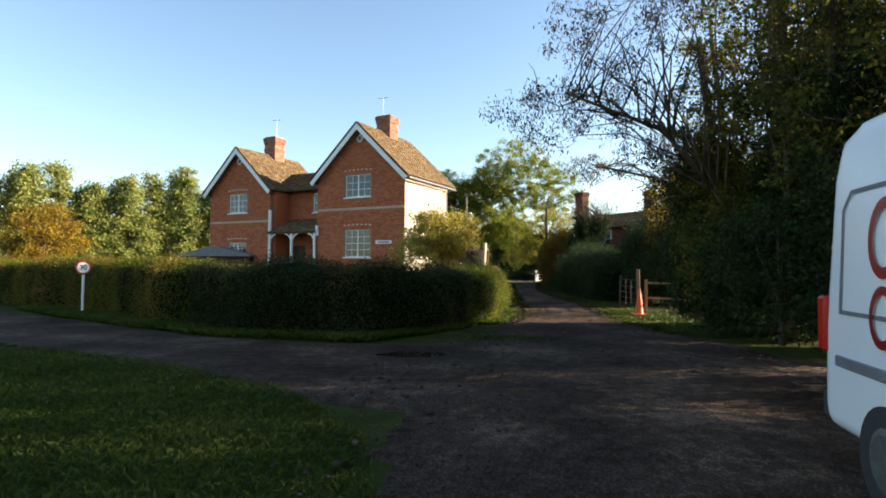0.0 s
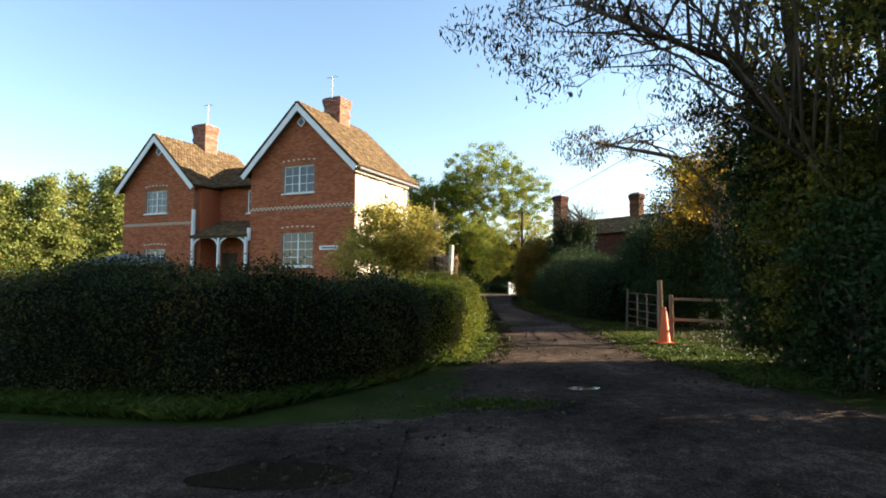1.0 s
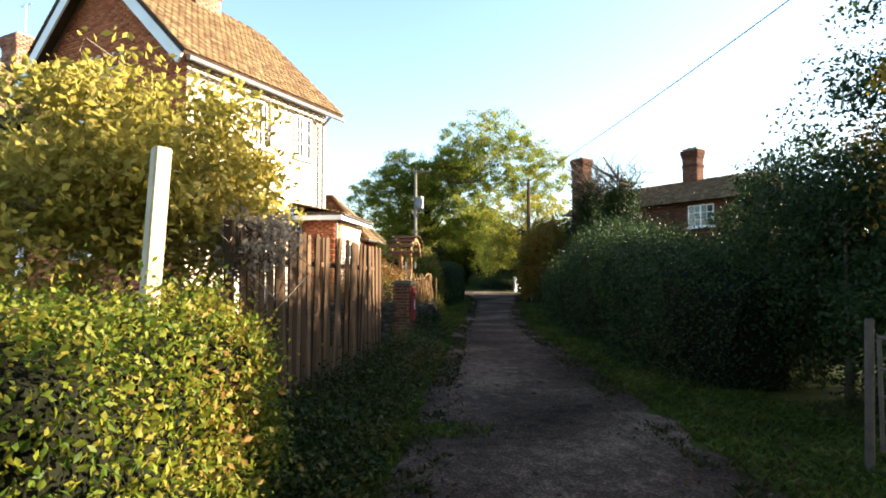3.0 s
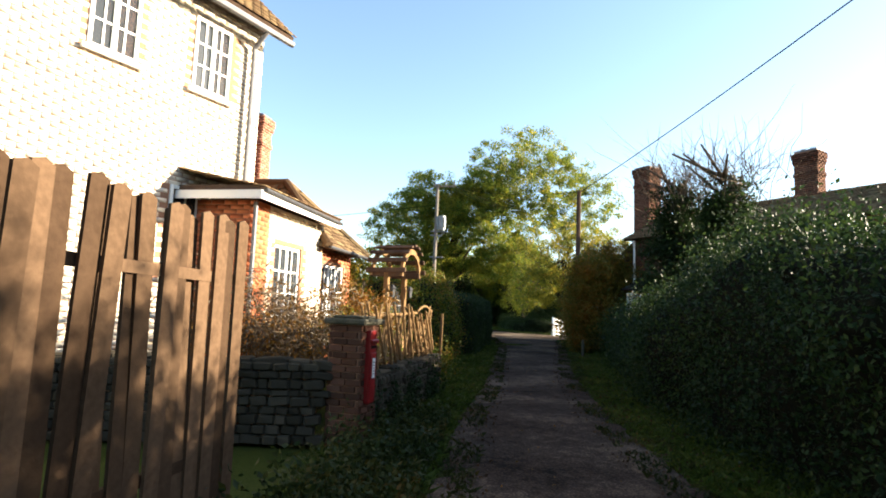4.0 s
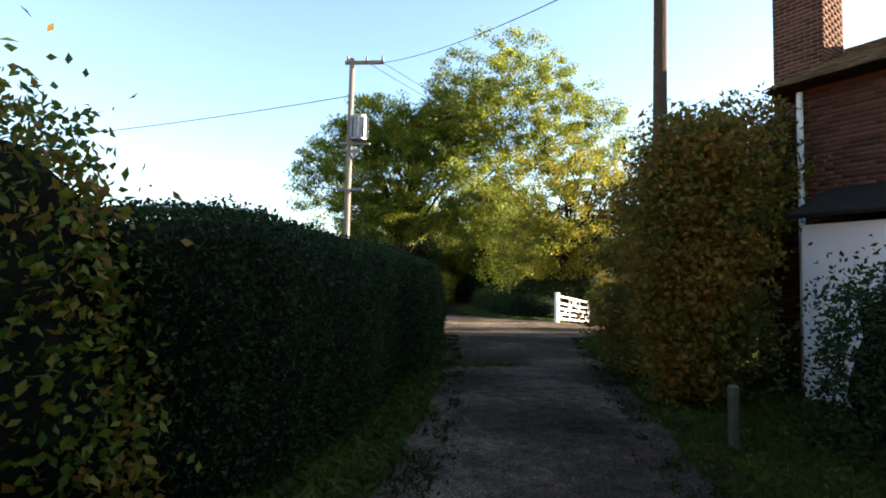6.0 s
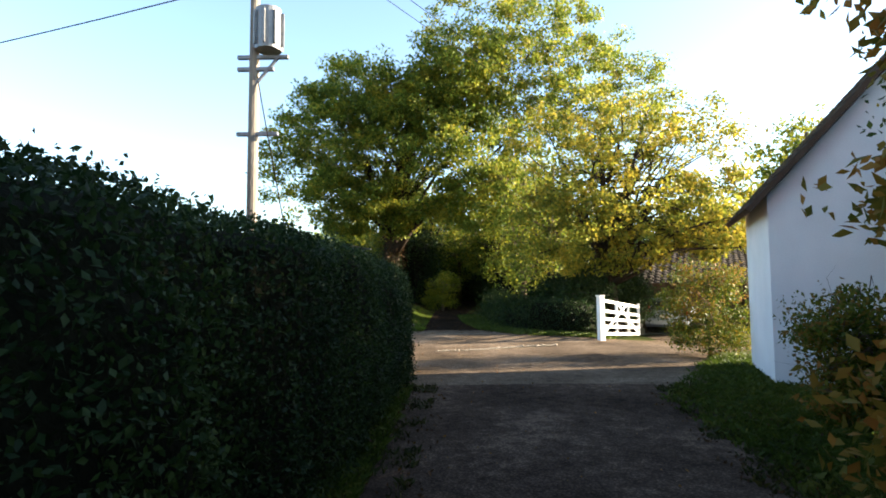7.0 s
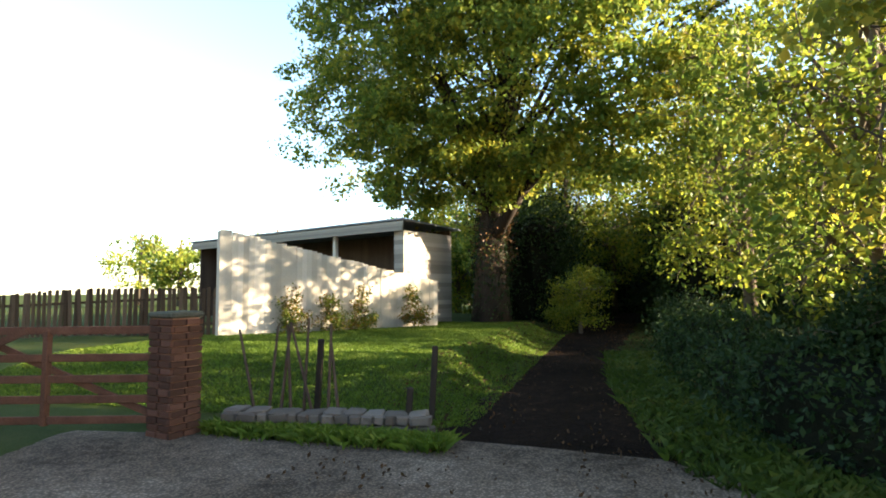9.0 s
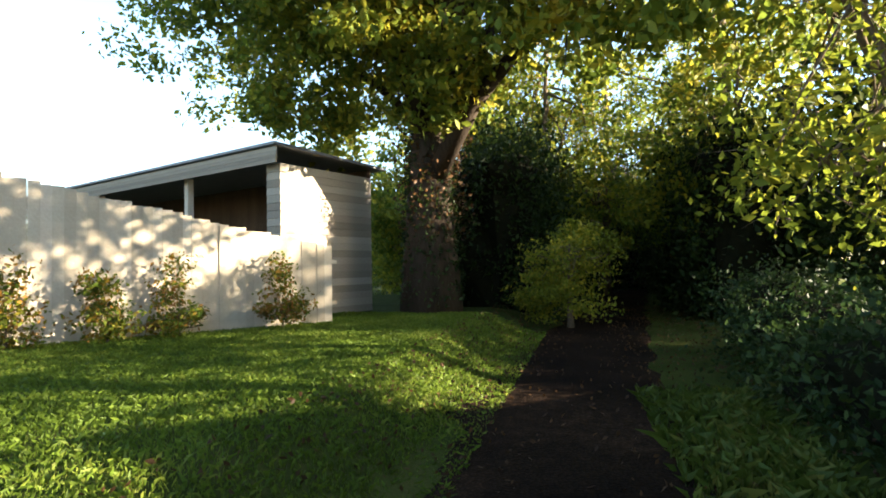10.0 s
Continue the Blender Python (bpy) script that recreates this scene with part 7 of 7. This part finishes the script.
def carport():
    rng = np.random.default_rng(77)
    z0 = land(17, 72)
    c = base("carport", pose(14.7, 71.4, z0, 0, 0, 6), "open timber carport with a tiled roof", "carport")
    for x in (0.15, 3.1, 6.2, 9.2):
        part("post", boxes(((x - 0.09, 0.0, 0.3), (x + 0.09, 0.18, 2.0)), bevel=0.012), WOOD_GREY, c)
        part("pad", boxes(((x - 0.16, -0.07, 0), (x + 0.16, 0.25, 0.3)), bevel=0.03), LICHEN, c, "pale stone pad")
    part("beam", boxes(((-0.2, 0.02, 2.0), (9.6, 0.2, 2.2)), bevel=0.01), WOOD_DARK, c)
    part("back_wall", boxes(((0, 5.4, 0), (9.4, 5.5, 2.6))), WOOD_DARK, c)
    part("end_wall", boxes(((0, 0.3, 0), (0.08, 5.4, 2.2))), WOOD_DARK, c)
    part("far_end_wall", boxes(((9.3, 0.3, 0), (9.4, 5.4, 2.2))), WOOD_DARK, c)
    d = bmesh.new()
    prism(d, [(-0.3, 0), (9.7, 0), (9.7, 0.05), (-0.3, 0.05)], 0, 4.1)
    roof = part("roof", d, WOOD_DARK, c)
    roof.matrix_basis = pose(0, -0.4, 2.1, 24, 0, 0)
    tile_coat(c, (-0.32, -0.42, 2.13), (10.0, 0, 0), (0, 3.75, 1.67), SLATE_DARK, rng, 0.3, 0.28)
    e = bmesh.new()
    prism(e, [(-0.3, 0), (9.7, 0), (9.7, 0.05), (-0.3, 0.05)], 0, 4.1)
    part("rear_roof", e, WOOD_DARK, c).matrix_basis = pose(0, 7.05, 2.1, 156, 0, 0)
    part("floor_slab", boxes(((0.08, 0.3, 0.0), (9.3, 5.4, 0.03))), LICHEN, c)
    return c


carport()
SILVER = surface("silver_paint", [(0.3, (0.42, 0.45, 0.5)), (0.7, (0.5, 0.53, 0.58))], 2, 0.3, 0.02, 80, 0.6)


def car():
    v = base("car", pose(16.1, 71.9, land(16, 72.6) + 0.03, 0, 0, 62), "silver estate car parked under the carport", "car")
    # local x forward from the rear bumper, y to the left
    b = bmesh.new()
    prof = [(0.0, 0.35), (0.02, 0.75), (0.1, 0.95), (0.42, 1.42), (0.6, 1.47), (2.2, 1.48), (3.0, 1.0), (4.1, 0.85), (4.3, 0.6), (4.25, 0.28), (0.1, 0.25)]
    f0 = [b.verts.new((x, -0.86, z)) for x, z in prof]
    f1 = [b.verts.new((x, 0.86, z)) for x, z in prof]
    b.faces.new(f0), b.faces.new(f1[::-1])
    for i in range(len(prof)):
        b.faces.new((f0[i], f1[i], f1[(i + 1) % len(prof)], f0[(i + 1) % len(prof)]))
    for q in b.verts:
        if q.co.z > 0.9:
            q.co.y *= 1 - 0.3 * (q.co.z - 0.9)
    bmesh.ops.recalc_face_normals(b, faces=b.faces)
    bmesh.ops.bevel(b, geom=b.edges[:], offset=0.06, segments=3, affect="EDGES", profile=0.6)
    part("body", b, SILVER, v, "silver metallic body", True)
    part("rear_window", boxes(((0, -0.6, 0), (0.02, 0.6, 0.48)), bevel=0.008), GLASS, v).matrix_basis = pose(0.1, 0, 0.96, 0, 34.3, 0)
    for s in (-1, 1):
        part("tail_lamp", boxes(((0.02, s * 0.74 - 0.09, 0.78), (0.14, s * 0.74 + 0.09, 1.05)), bevel=0.02), TAIL, v, "red tail lamp")
        part("upper_tail_lamp", beam(bmesh.new(), (0.11, s * 0.72, 1.02), (0.34, s * 0.66, 1.36), 0.07, None, 0.01), TAIL, v, "red tail lamp up the pillar")
        part("side_window", prism(bmesh.new(), [(0.55, 1.0), (2.75, 1.0), (2.2, 1.4), (0.75, 1.4)], s * 0.8 - 0.01, s * 0.8 + 0.01), GLASS, v)
        for x in (0.8, 3.4):
            wheel(v, x, s * 0.76, 0.31, 0.2, s)
    part("bumper", boxes(((-0.08, -0.84, 0.35), (0.1, 0.84, 0.58)), bevel=0.04), SILVER, v)
    part("plate", boxes(((-0.012, -0.26, 0.66), (0.02, 0.26, 0.77))), CREAM, v, "number plate with unreadable bars")
    return v


car()
hedge("hedge", [(4.5, 59.3), (3.9, 61.2), (3.2, 62.9)], 1.1, [1.9, 1.9, 1.85], LEAF_STRAW_GREEN, "sunlit yellow-green hedge end beside the yard", 18, leaf=0.055, rough=0.25)
hedge("bush", [(5.85, 59.7), (5.45, 60.7), (4.9, 61.8)], 0.7, [0.85, 0.7, 0.6], LEAF_STRAW_GREEN, "low sunlit weeds at the hedge foot", 24, leaf=0.04, rough=0.25, shag=0.12, category="weeds")



# ------------------------------------------------------------------ conifers and far trees
for i_ in range(18):
    x_, y_, h_ = -46.5 + 1.5 * i_, 49.5 + 0.78 * i_ + (i_ * 37 % 5) * 0.5, 8.6 + 0.07 * i_ + (i_ * 29 % 7) * 0.4
    tree("conifer", [(x_, y_, 0), (x_, y_, h_ * 0.5), (x_, y_, h_)], 0.2, [((x_, y_, h_ * (0.1 + 0.16 * k)), (3.1 * (1 - 0.14 * k), 2.6 * (1 - 0.14 * k), h_ * 0.12), 64 - 8 * k) for k in range(6)], LEAF_PINE, "tall plantation conifer in a row", 260 + i_, 0.26, 1.0, 60, 0.8, None, 0, 0.4, 0)
tree("tree", [(-31.5, 45, 0), (-31.5, 45, 2.5), (-31.5, 45, 5)], 0.2, [((-31.5, 45, 3.6), (3.2, 3.0, 2.6), 110)], LEAF_MAPLE, "orange-leaved garden tree beyond the hedge", 275, 0.2, 1.0, 80, 0.8, None, 20, 0.4, 20)
for i_, (x_, y_, h_) in enumerate(((-30, 120, 9), (-18, 128, 11), (-42, 118, 8), (-8, 124, 10), (-55, 125, 10))):
    tree("tree", [(x_, y_, 0), (x_, y_, h_ * 0.4), (x_, y_, h_)], 0.3, [((x_, y_, h_ * 0.6), (5, 4, h_ * 0.38), 70)], LEAF_OAK, "distant field tree in pale haze", 280 + i_, 0.5, 1.0, 40, 1.3, None, 16, 0.4, 0)
ob_ = base("garage", pose(-16.5, 36, 0, 0, 0, -15), "low garage with a dark felt roof behind the hedge", "garage")
part("wall", boxes(((0, 0, 0), (5, 4, 2.1))), BRICK_OLD, ob_)
part("roof", prism(bmesh.new(), [(-0.2, 2.1), (5.2, 2.1), (5.2, 2.2), (2.5, 2.75), (-0.2, 2.2)], -0.2, 4.2), LEAD, ob_)


# ------------------------------------------------------------------ grass, verge plants, fallen leaves, puddles
def strip_points(rng, line, side, near, far, n):
    """Points beside a line of (x, y), from near to far metres out on one side."""
    L = np.array(line, dtype=float)
    seg = np.linalg.norm(np.diff(L, axis=0), axis=1)
    k = rng.choice(len(seg), n, p=seg / seg.sum())
    t = rng.random(n)[:, None]
    d = (L[k + 1] - L[k]) / seg[k][:, None]
    out = np.column_stack([-d[:, 1], d[:, 0]]) * side
    p = L[k] + (L[k + 1] - L[k]) * t + out * (near + (far - near) * rng.random(n) ** 1.3)[:, None]
    return np.column_stack([p, [land(x, y) - 0.03 for x, y in p]])


rg = np.random.default_rng(90)
LEFT = [(a, b) for a, b, c, d in LANE if b > 12]
RIGHT = [(c, d) for a, b, c, d in LANE if d > 12]
blades("verge_grass", strip_points(rg, LEFT, 1, -0.15, 1.1, 50000), 0.09, GRASS_BLADE, "ragged verge grass along the lane", 91)
blades("verge_grass", strip_points(rg, RIGHT, -1, -0.15, 1.7, 95000), 0.07, GRASS_BLADE, "ragged verge grass along the hedge foot", 92)
blades("verge_grass", strip_points(rg, [(-14, 19.2), (-8.6, 14.9), (-4.6, 12.3), (-1.6, 11.7), (0.4, 14.0), (1.5, 17.2), (1.9, 20.2)], 1, -0.2, 1.5, 70000), 0.13, GRASS_BLADE, "long grass and nettles under the hedge", 93)
tri_ = rg.random((110000, 2))
gp_ = np.column_stack([-9.5 + tri_[:, 0] * 9.5, 1.5 + tri_[:, 1] * 9.5])
edge_ = np.interp(gp_[:, 0], [-9.5, -8.2, -4.45, -1.9, -0.7, 0], [11.5, 10.2, 8.5, 6.6, 4.7, 1.5])
gp_ = gp_[gp_[:, 1] < edge_ + 0.5]
blades("lawn_grass", np.column_stack([gp_, np.full(len(gp_), -0.03)]), 0.055, GRASS_BLADE, "short green grass island at the road fork", 94)
lb_ = np.column_stack([rg.uniform(-3, 6.0, 210000), rg.uniform(68.7, 82.5, 210000)])
blades("lawn_grass", np.column_stack([lb_, [land(x, y) - 0.02 for x, y in lb_]]), 0.045, LAWN_BLADE, "sunlit grass bank with shadows across it", 95, 0.004)
blades("verge_grass", strip_points(rg, [(11.9, 65.2), (9.6, 66.2), (8.5, 68), (8.0, 72), (7.9, 77)], 1, -0.6, 0.5, 12000), 0.12, GRASS_BLADE, "rough grass at the edge of the yard", 96)
def encroach(line, side, n):
    """Clumps of short grass that creep in over the lane's edge."""
    p = strip_points(rg, line, side, -0.55, 0.15, n)
    keep = np.array([noise.noise(Vector((x * 1.7, y * 1.7, 2.0))) for x, y, z in p]) > -0.02
    p = p[keep]
    p[:, 2] = 0.0
    return p


blades("verge_grass", encroach(LEFT, 1, 16000), 0.06, FIELD_BLADE, "short grass creeping in over the lane edge", 385)
blades("verge_grass", encroach(RIGHT, -1, 16000), 0.06, FIELD_BLADE, "short grass and moss at the lane edge", 386)
le_ = np.concatenate([strip_points(rg, LEFT, 1, -0.7, 0.7, 2600), strip_points(rg, RIGHT, -1, -0.7, 0.7, 2600)])
le_[:, 2] = 0.035
leaves("fallen_leaves", le_, 0.045, LEAF_LITTER, None, np.random.default_rng(387), label="brown leaves drifted along the lane edges")
iv_ = np.column_stack([rg.random(26000), rg.uniform(20.8, 33.0, 26000)])
x0_ = np.interp(iv_[:, 1], [20.8, 24, 29, 33], [2.2, 1.8, 2.8, 3.3])
x1_ = np.interp(iv_[:, 1], [20.8, 24, 28, 33], [3.0, 3.3, 3.8, 4.2])
ivp = np.column_stack([x0_ + (x1_ - x0_) * iv_[:, 0], iv_[:, 1], np.abs(rg.normal(0, 0.13, 26000)) * (1.5 - iv_[:, 0])])
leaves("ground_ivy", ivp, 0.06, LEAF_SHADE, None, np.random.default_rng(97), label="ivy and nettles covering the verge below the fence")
bpy.data.objects["ground_ivy"]["category"] = "undergrowth"
ff = np.column_stack([rg.normal(0, 1, 900), rg.uniform(8, 66, 900), np.zeros(900)])
ff[:, 0] = np.interp(ff[:, 1], [8, 20, 35, 50, 66], [3.2, 3.8, 5.7, 7.7, 7.5]) + ff[:, 0] * 1.2
ff[:, 2] = 0.035
leaves("fallen_leaves", ff, 0.034, LEAF_BROWN, None, np.random.default_rng(98), label="scattered brown leaves fallen on the lane")
bpy.data.objects["fallen_leaves"]["category"] = "leaves"
bpy.data.objects["fallen_leaves.001"]["category"] = "leaves"
lt_ = np.column_stack([rg.uniform(4.6, 9.6, 7000), rg.uniform(66.5, 90, 7000), np.zeros(7000)])
lt_ = lt_[np.abs(lt_[:, 0] - 6.8) + rg.normal(0, 0.5, 7000) > 0.7]
lt_[:, 2] = [land(x, y) + 0.03 for x, y, z in lt_]
leaves("leaf_litter", lt_, 0.05, LEAF_LITTER, None, np.random.default_rng(381), label="brown leaf litter along the shaded track")
bpy.data.objects["leaf_litter"]["category"] = "leaves"
fg_ = np.column_stack([rg.uniform(6.2, 14.5, 60000), rg.uniform(12.5, 24.5, 60000)])
fg_ = fg_[fg_[:, 0] > np.interp(fg_[:, 1], [12, 17, 24], [6.2, 6.0, 6.6])]
blades("field_grass", np.column_stack([fg_, np.full(len(fg_), -0.03)]), 0.06, FIELD_BLADE, "rough unmown grass behind the field fence", 382, 0.004)
cg_ = np.column_stack([rg.uniform(9.6, 15.5, 44000), rg.uniform(47, 62, 44000)])
cg_ = cg_[(cg_[:, 1] < 60.4) & (cg_[:, 0] > np.interp(cg_[:, 1], [47, 56, 61], [9.3, 9.9, 13.0]))]
blades("verge_grass", np.column_stack([cg_, np.full(len(cg_), -0.03)]), 0.09, GRASS_BLADE, "short garden grass beside the white cottage", 383)
for k_, (x_, y_) in enumerate(((1.5, 12.0), (3.45, 23.3), (7.1, 50.9))):
    c_ = np.random.default_rng(300 + k_).normal(0, 1, (700, 3)) * np.array([0.35, 0.14, 0]) + np.array([x_, y_, 0.0])
    blades("grass_tuft", c_, 0.07, GRASS_BLADE, "yellowing grass tuft growing mid-lane", 310 + k_)
WATER = material("puddle_water", 0.04)[0]
WATER.node_tree.nodes["Principled BSDF"].inputs["Base Color"].default_value = (0.03, 0.02, 0.012, 1)


def puddle(x, y, rx, ry, z, seed):
    b = bmesh.new()
    v = []
    for i in range(40):
        a = 2 * math.pi * i / 40
        r = 1 + 0.28 * noise.noise(Vector((math.cos(a) * 1.3, math.sin(a) * 1.3, seed)))
        v.append(b.verts.new((x + rx * r * math.cos(a), y + ry * r * math.sin(a), z)))
    b.faces.new(v)
    tagged(part("puddle", b, WATER, None), "shallow muddy puddle in a pothole", "puddle", kind="structure")


puddle(-0.4, 9.75, 0.62, 0.3, 0.008, 1)
puddle(2.9, 12.85, 0.24, 0.13, 0.038, 2)

# Evergreens added beside the farmhouse to keep sun off the lane hedge.
for i_, (x_, y_, h_) in enumerate(((15.6, 51.6, 5.6), (15.0, 54.2, 5.6), (13.7, 52.3, 5.4), (13.4, 53.7, 5.2))):
    tree("tree", [(x_, y_, 0), (x_, y_, h_ * 0.5), (x_, y_, h_ * 0.9)], 0.14, [((x_, y_, h_ * 0.55), (1.4, 1.4, h_ * 0.45), 130)], LEAF_DARK, "mostly hidden evergreen added to shade the lane hedge", 320 + i_, 0.1, 1.0, 130, 0.5, None, 12, 0.4, 0)
for i_, (x_, y_, h_) in enumerate(((8.8, 23.0, 2.3), (9.8, 22.9, 3.0), (9.0, 24.6, 3.2), (9.5, 23.3, 3.4), (10.8, 23.2, 3.8), (12.4, 23.0, 3.2), (10.3, 24.4, 4.2), (12.6, 24.4, 4.0), (13.8, 23.2, 3.8), (9.3, 25.8, 3.8), (10.2, 27.4, 4.2), (10.6, 29.0, 4.2))):
    tree("shrub", [(x_, y_, 0), (x_, y_, h_ * 0.3), (x_, y_, h_ * 0.7)], 0.05, [((x_, y_, h_ * 0.5), (0.95, 0.85, h_ * 0.48), 110)], LEAF_DARK, "dark thorn and bramble behind the field gate", 330 + i_, 0.07, 1.0, 110, 0.36, BARK, 12, 0.4, 14, "shrub")
rs = np.random.default_rng(99)
n_ = 12000
sy = np.where(rs.random(n_) < 0.62, rs.uniform(1.5, 13, n_), rs.uniform(13, 26, n_))
sx = np.interp(sy, [1.5, 8, 16, 26], [3.0, 2.4, 3.1, 4.3]) + rs.uniform(-1, 1, n_) * np.interp(sy, [1.5, 9, 15, 26], [4.5, 3.4, 2.0, 1.6])
s0 = rs.gamma(1.5, 0.0055, n_)[:, None] + 0.004
a_ = rs.uniform(0, math.pi, n_)
U_ = np.column_stack([np.cos(a_), np.sin(a_), rs.normal(0, 0.15, n_)]) * s0 * 1.3
V_ = np.column_stack([-np.sin(a_), np.cos(a_), rs.normal(0, 0.15, n_)]) * s0
W_ = np.column_stack([rs.normal(0, 0.2, n_), rs.normal(0, 0.2, n_), np.ones(n_)]) * s0 * 0.7
tagged(slabs("loose_stone", np.column_stack([sx, sy, np.full(n_, 0.012)]), U_, V_, W_, STONE, None, "small loose stones scattered on the lane"), category="stones")
m_ = 2200
st_ = rs.uniform(0.2, 0.9, m_)
sw_ = rs.normal(0, 0.025, m_)
sz_ = rs.gamma(2.0, 0.004, m_)[:, None] + 0.005
sa_ = rs.uniform(0, math.pi, m_)
gx_ = 5.7 + 4.5 * st_
gy_ = 61.35 + 1.75 * st_ ** 1.3 + sw_ + 0.06 * np.sin(gx_ * 3.1)
tagged(slabs("stone_strip", np.column_stack([gx_, gy_, np.full(m_, 0.01)]), np.column_stack([np.cos(sa_), np.sin(sa_), np.zeros(m_)]) * sz_ * 1.5, np.column_stack([-np.sin(sa_), np.cos(sa_), np.zeros(m_)]) * sz_, np.column_stack([np.zeros(m_), np.zeros(m_), np.ones(m_)]) * sz_ * 0.8, STONE_WHITE, None, "ragged line of pale stones across the yard"), category="stones")
oak = bpy.data.objects["oak_tree"]
# Ivy leaves round the trunk; their dark tone also stands in for shade.
iv3 = np.column_stack([rs.uniform(0, 2 * math.pi, 2600), 0.6 + rs.random(2600) * 4.0])
leaves("ivy", np.column_stack([3.32 + (0.74 - 0.05 * iv3[:, 1]) * np.cos(iv3[:, 0]), 83 + (0.74 - 0.05 * iv3[:, 1]) * np.sin(iv3[:, 0]), iv3[:, 1]]) + rs.normal(0, 0.05, (2600, 3)), 0.11, LEAF_DARK, oak, np.random.default_rng(56))
iv2 = np.column_stack([rs.uniform(0, 2 * math.pi, 2200), 2.2 + rs.random(2200) * 4.6])
leaves("trunk_ivy", np.column_stack([3.35 + 0.62 * np.cos(iv2[:, 0]), 83 + 0.62 * np.sin(iv2[:, 0]), iv2[:, 1]]) + rs.normal(0, 0.18, (2200, 3)), 0.11, LEAF_LITTER, oak, np.random.default_rng(55))
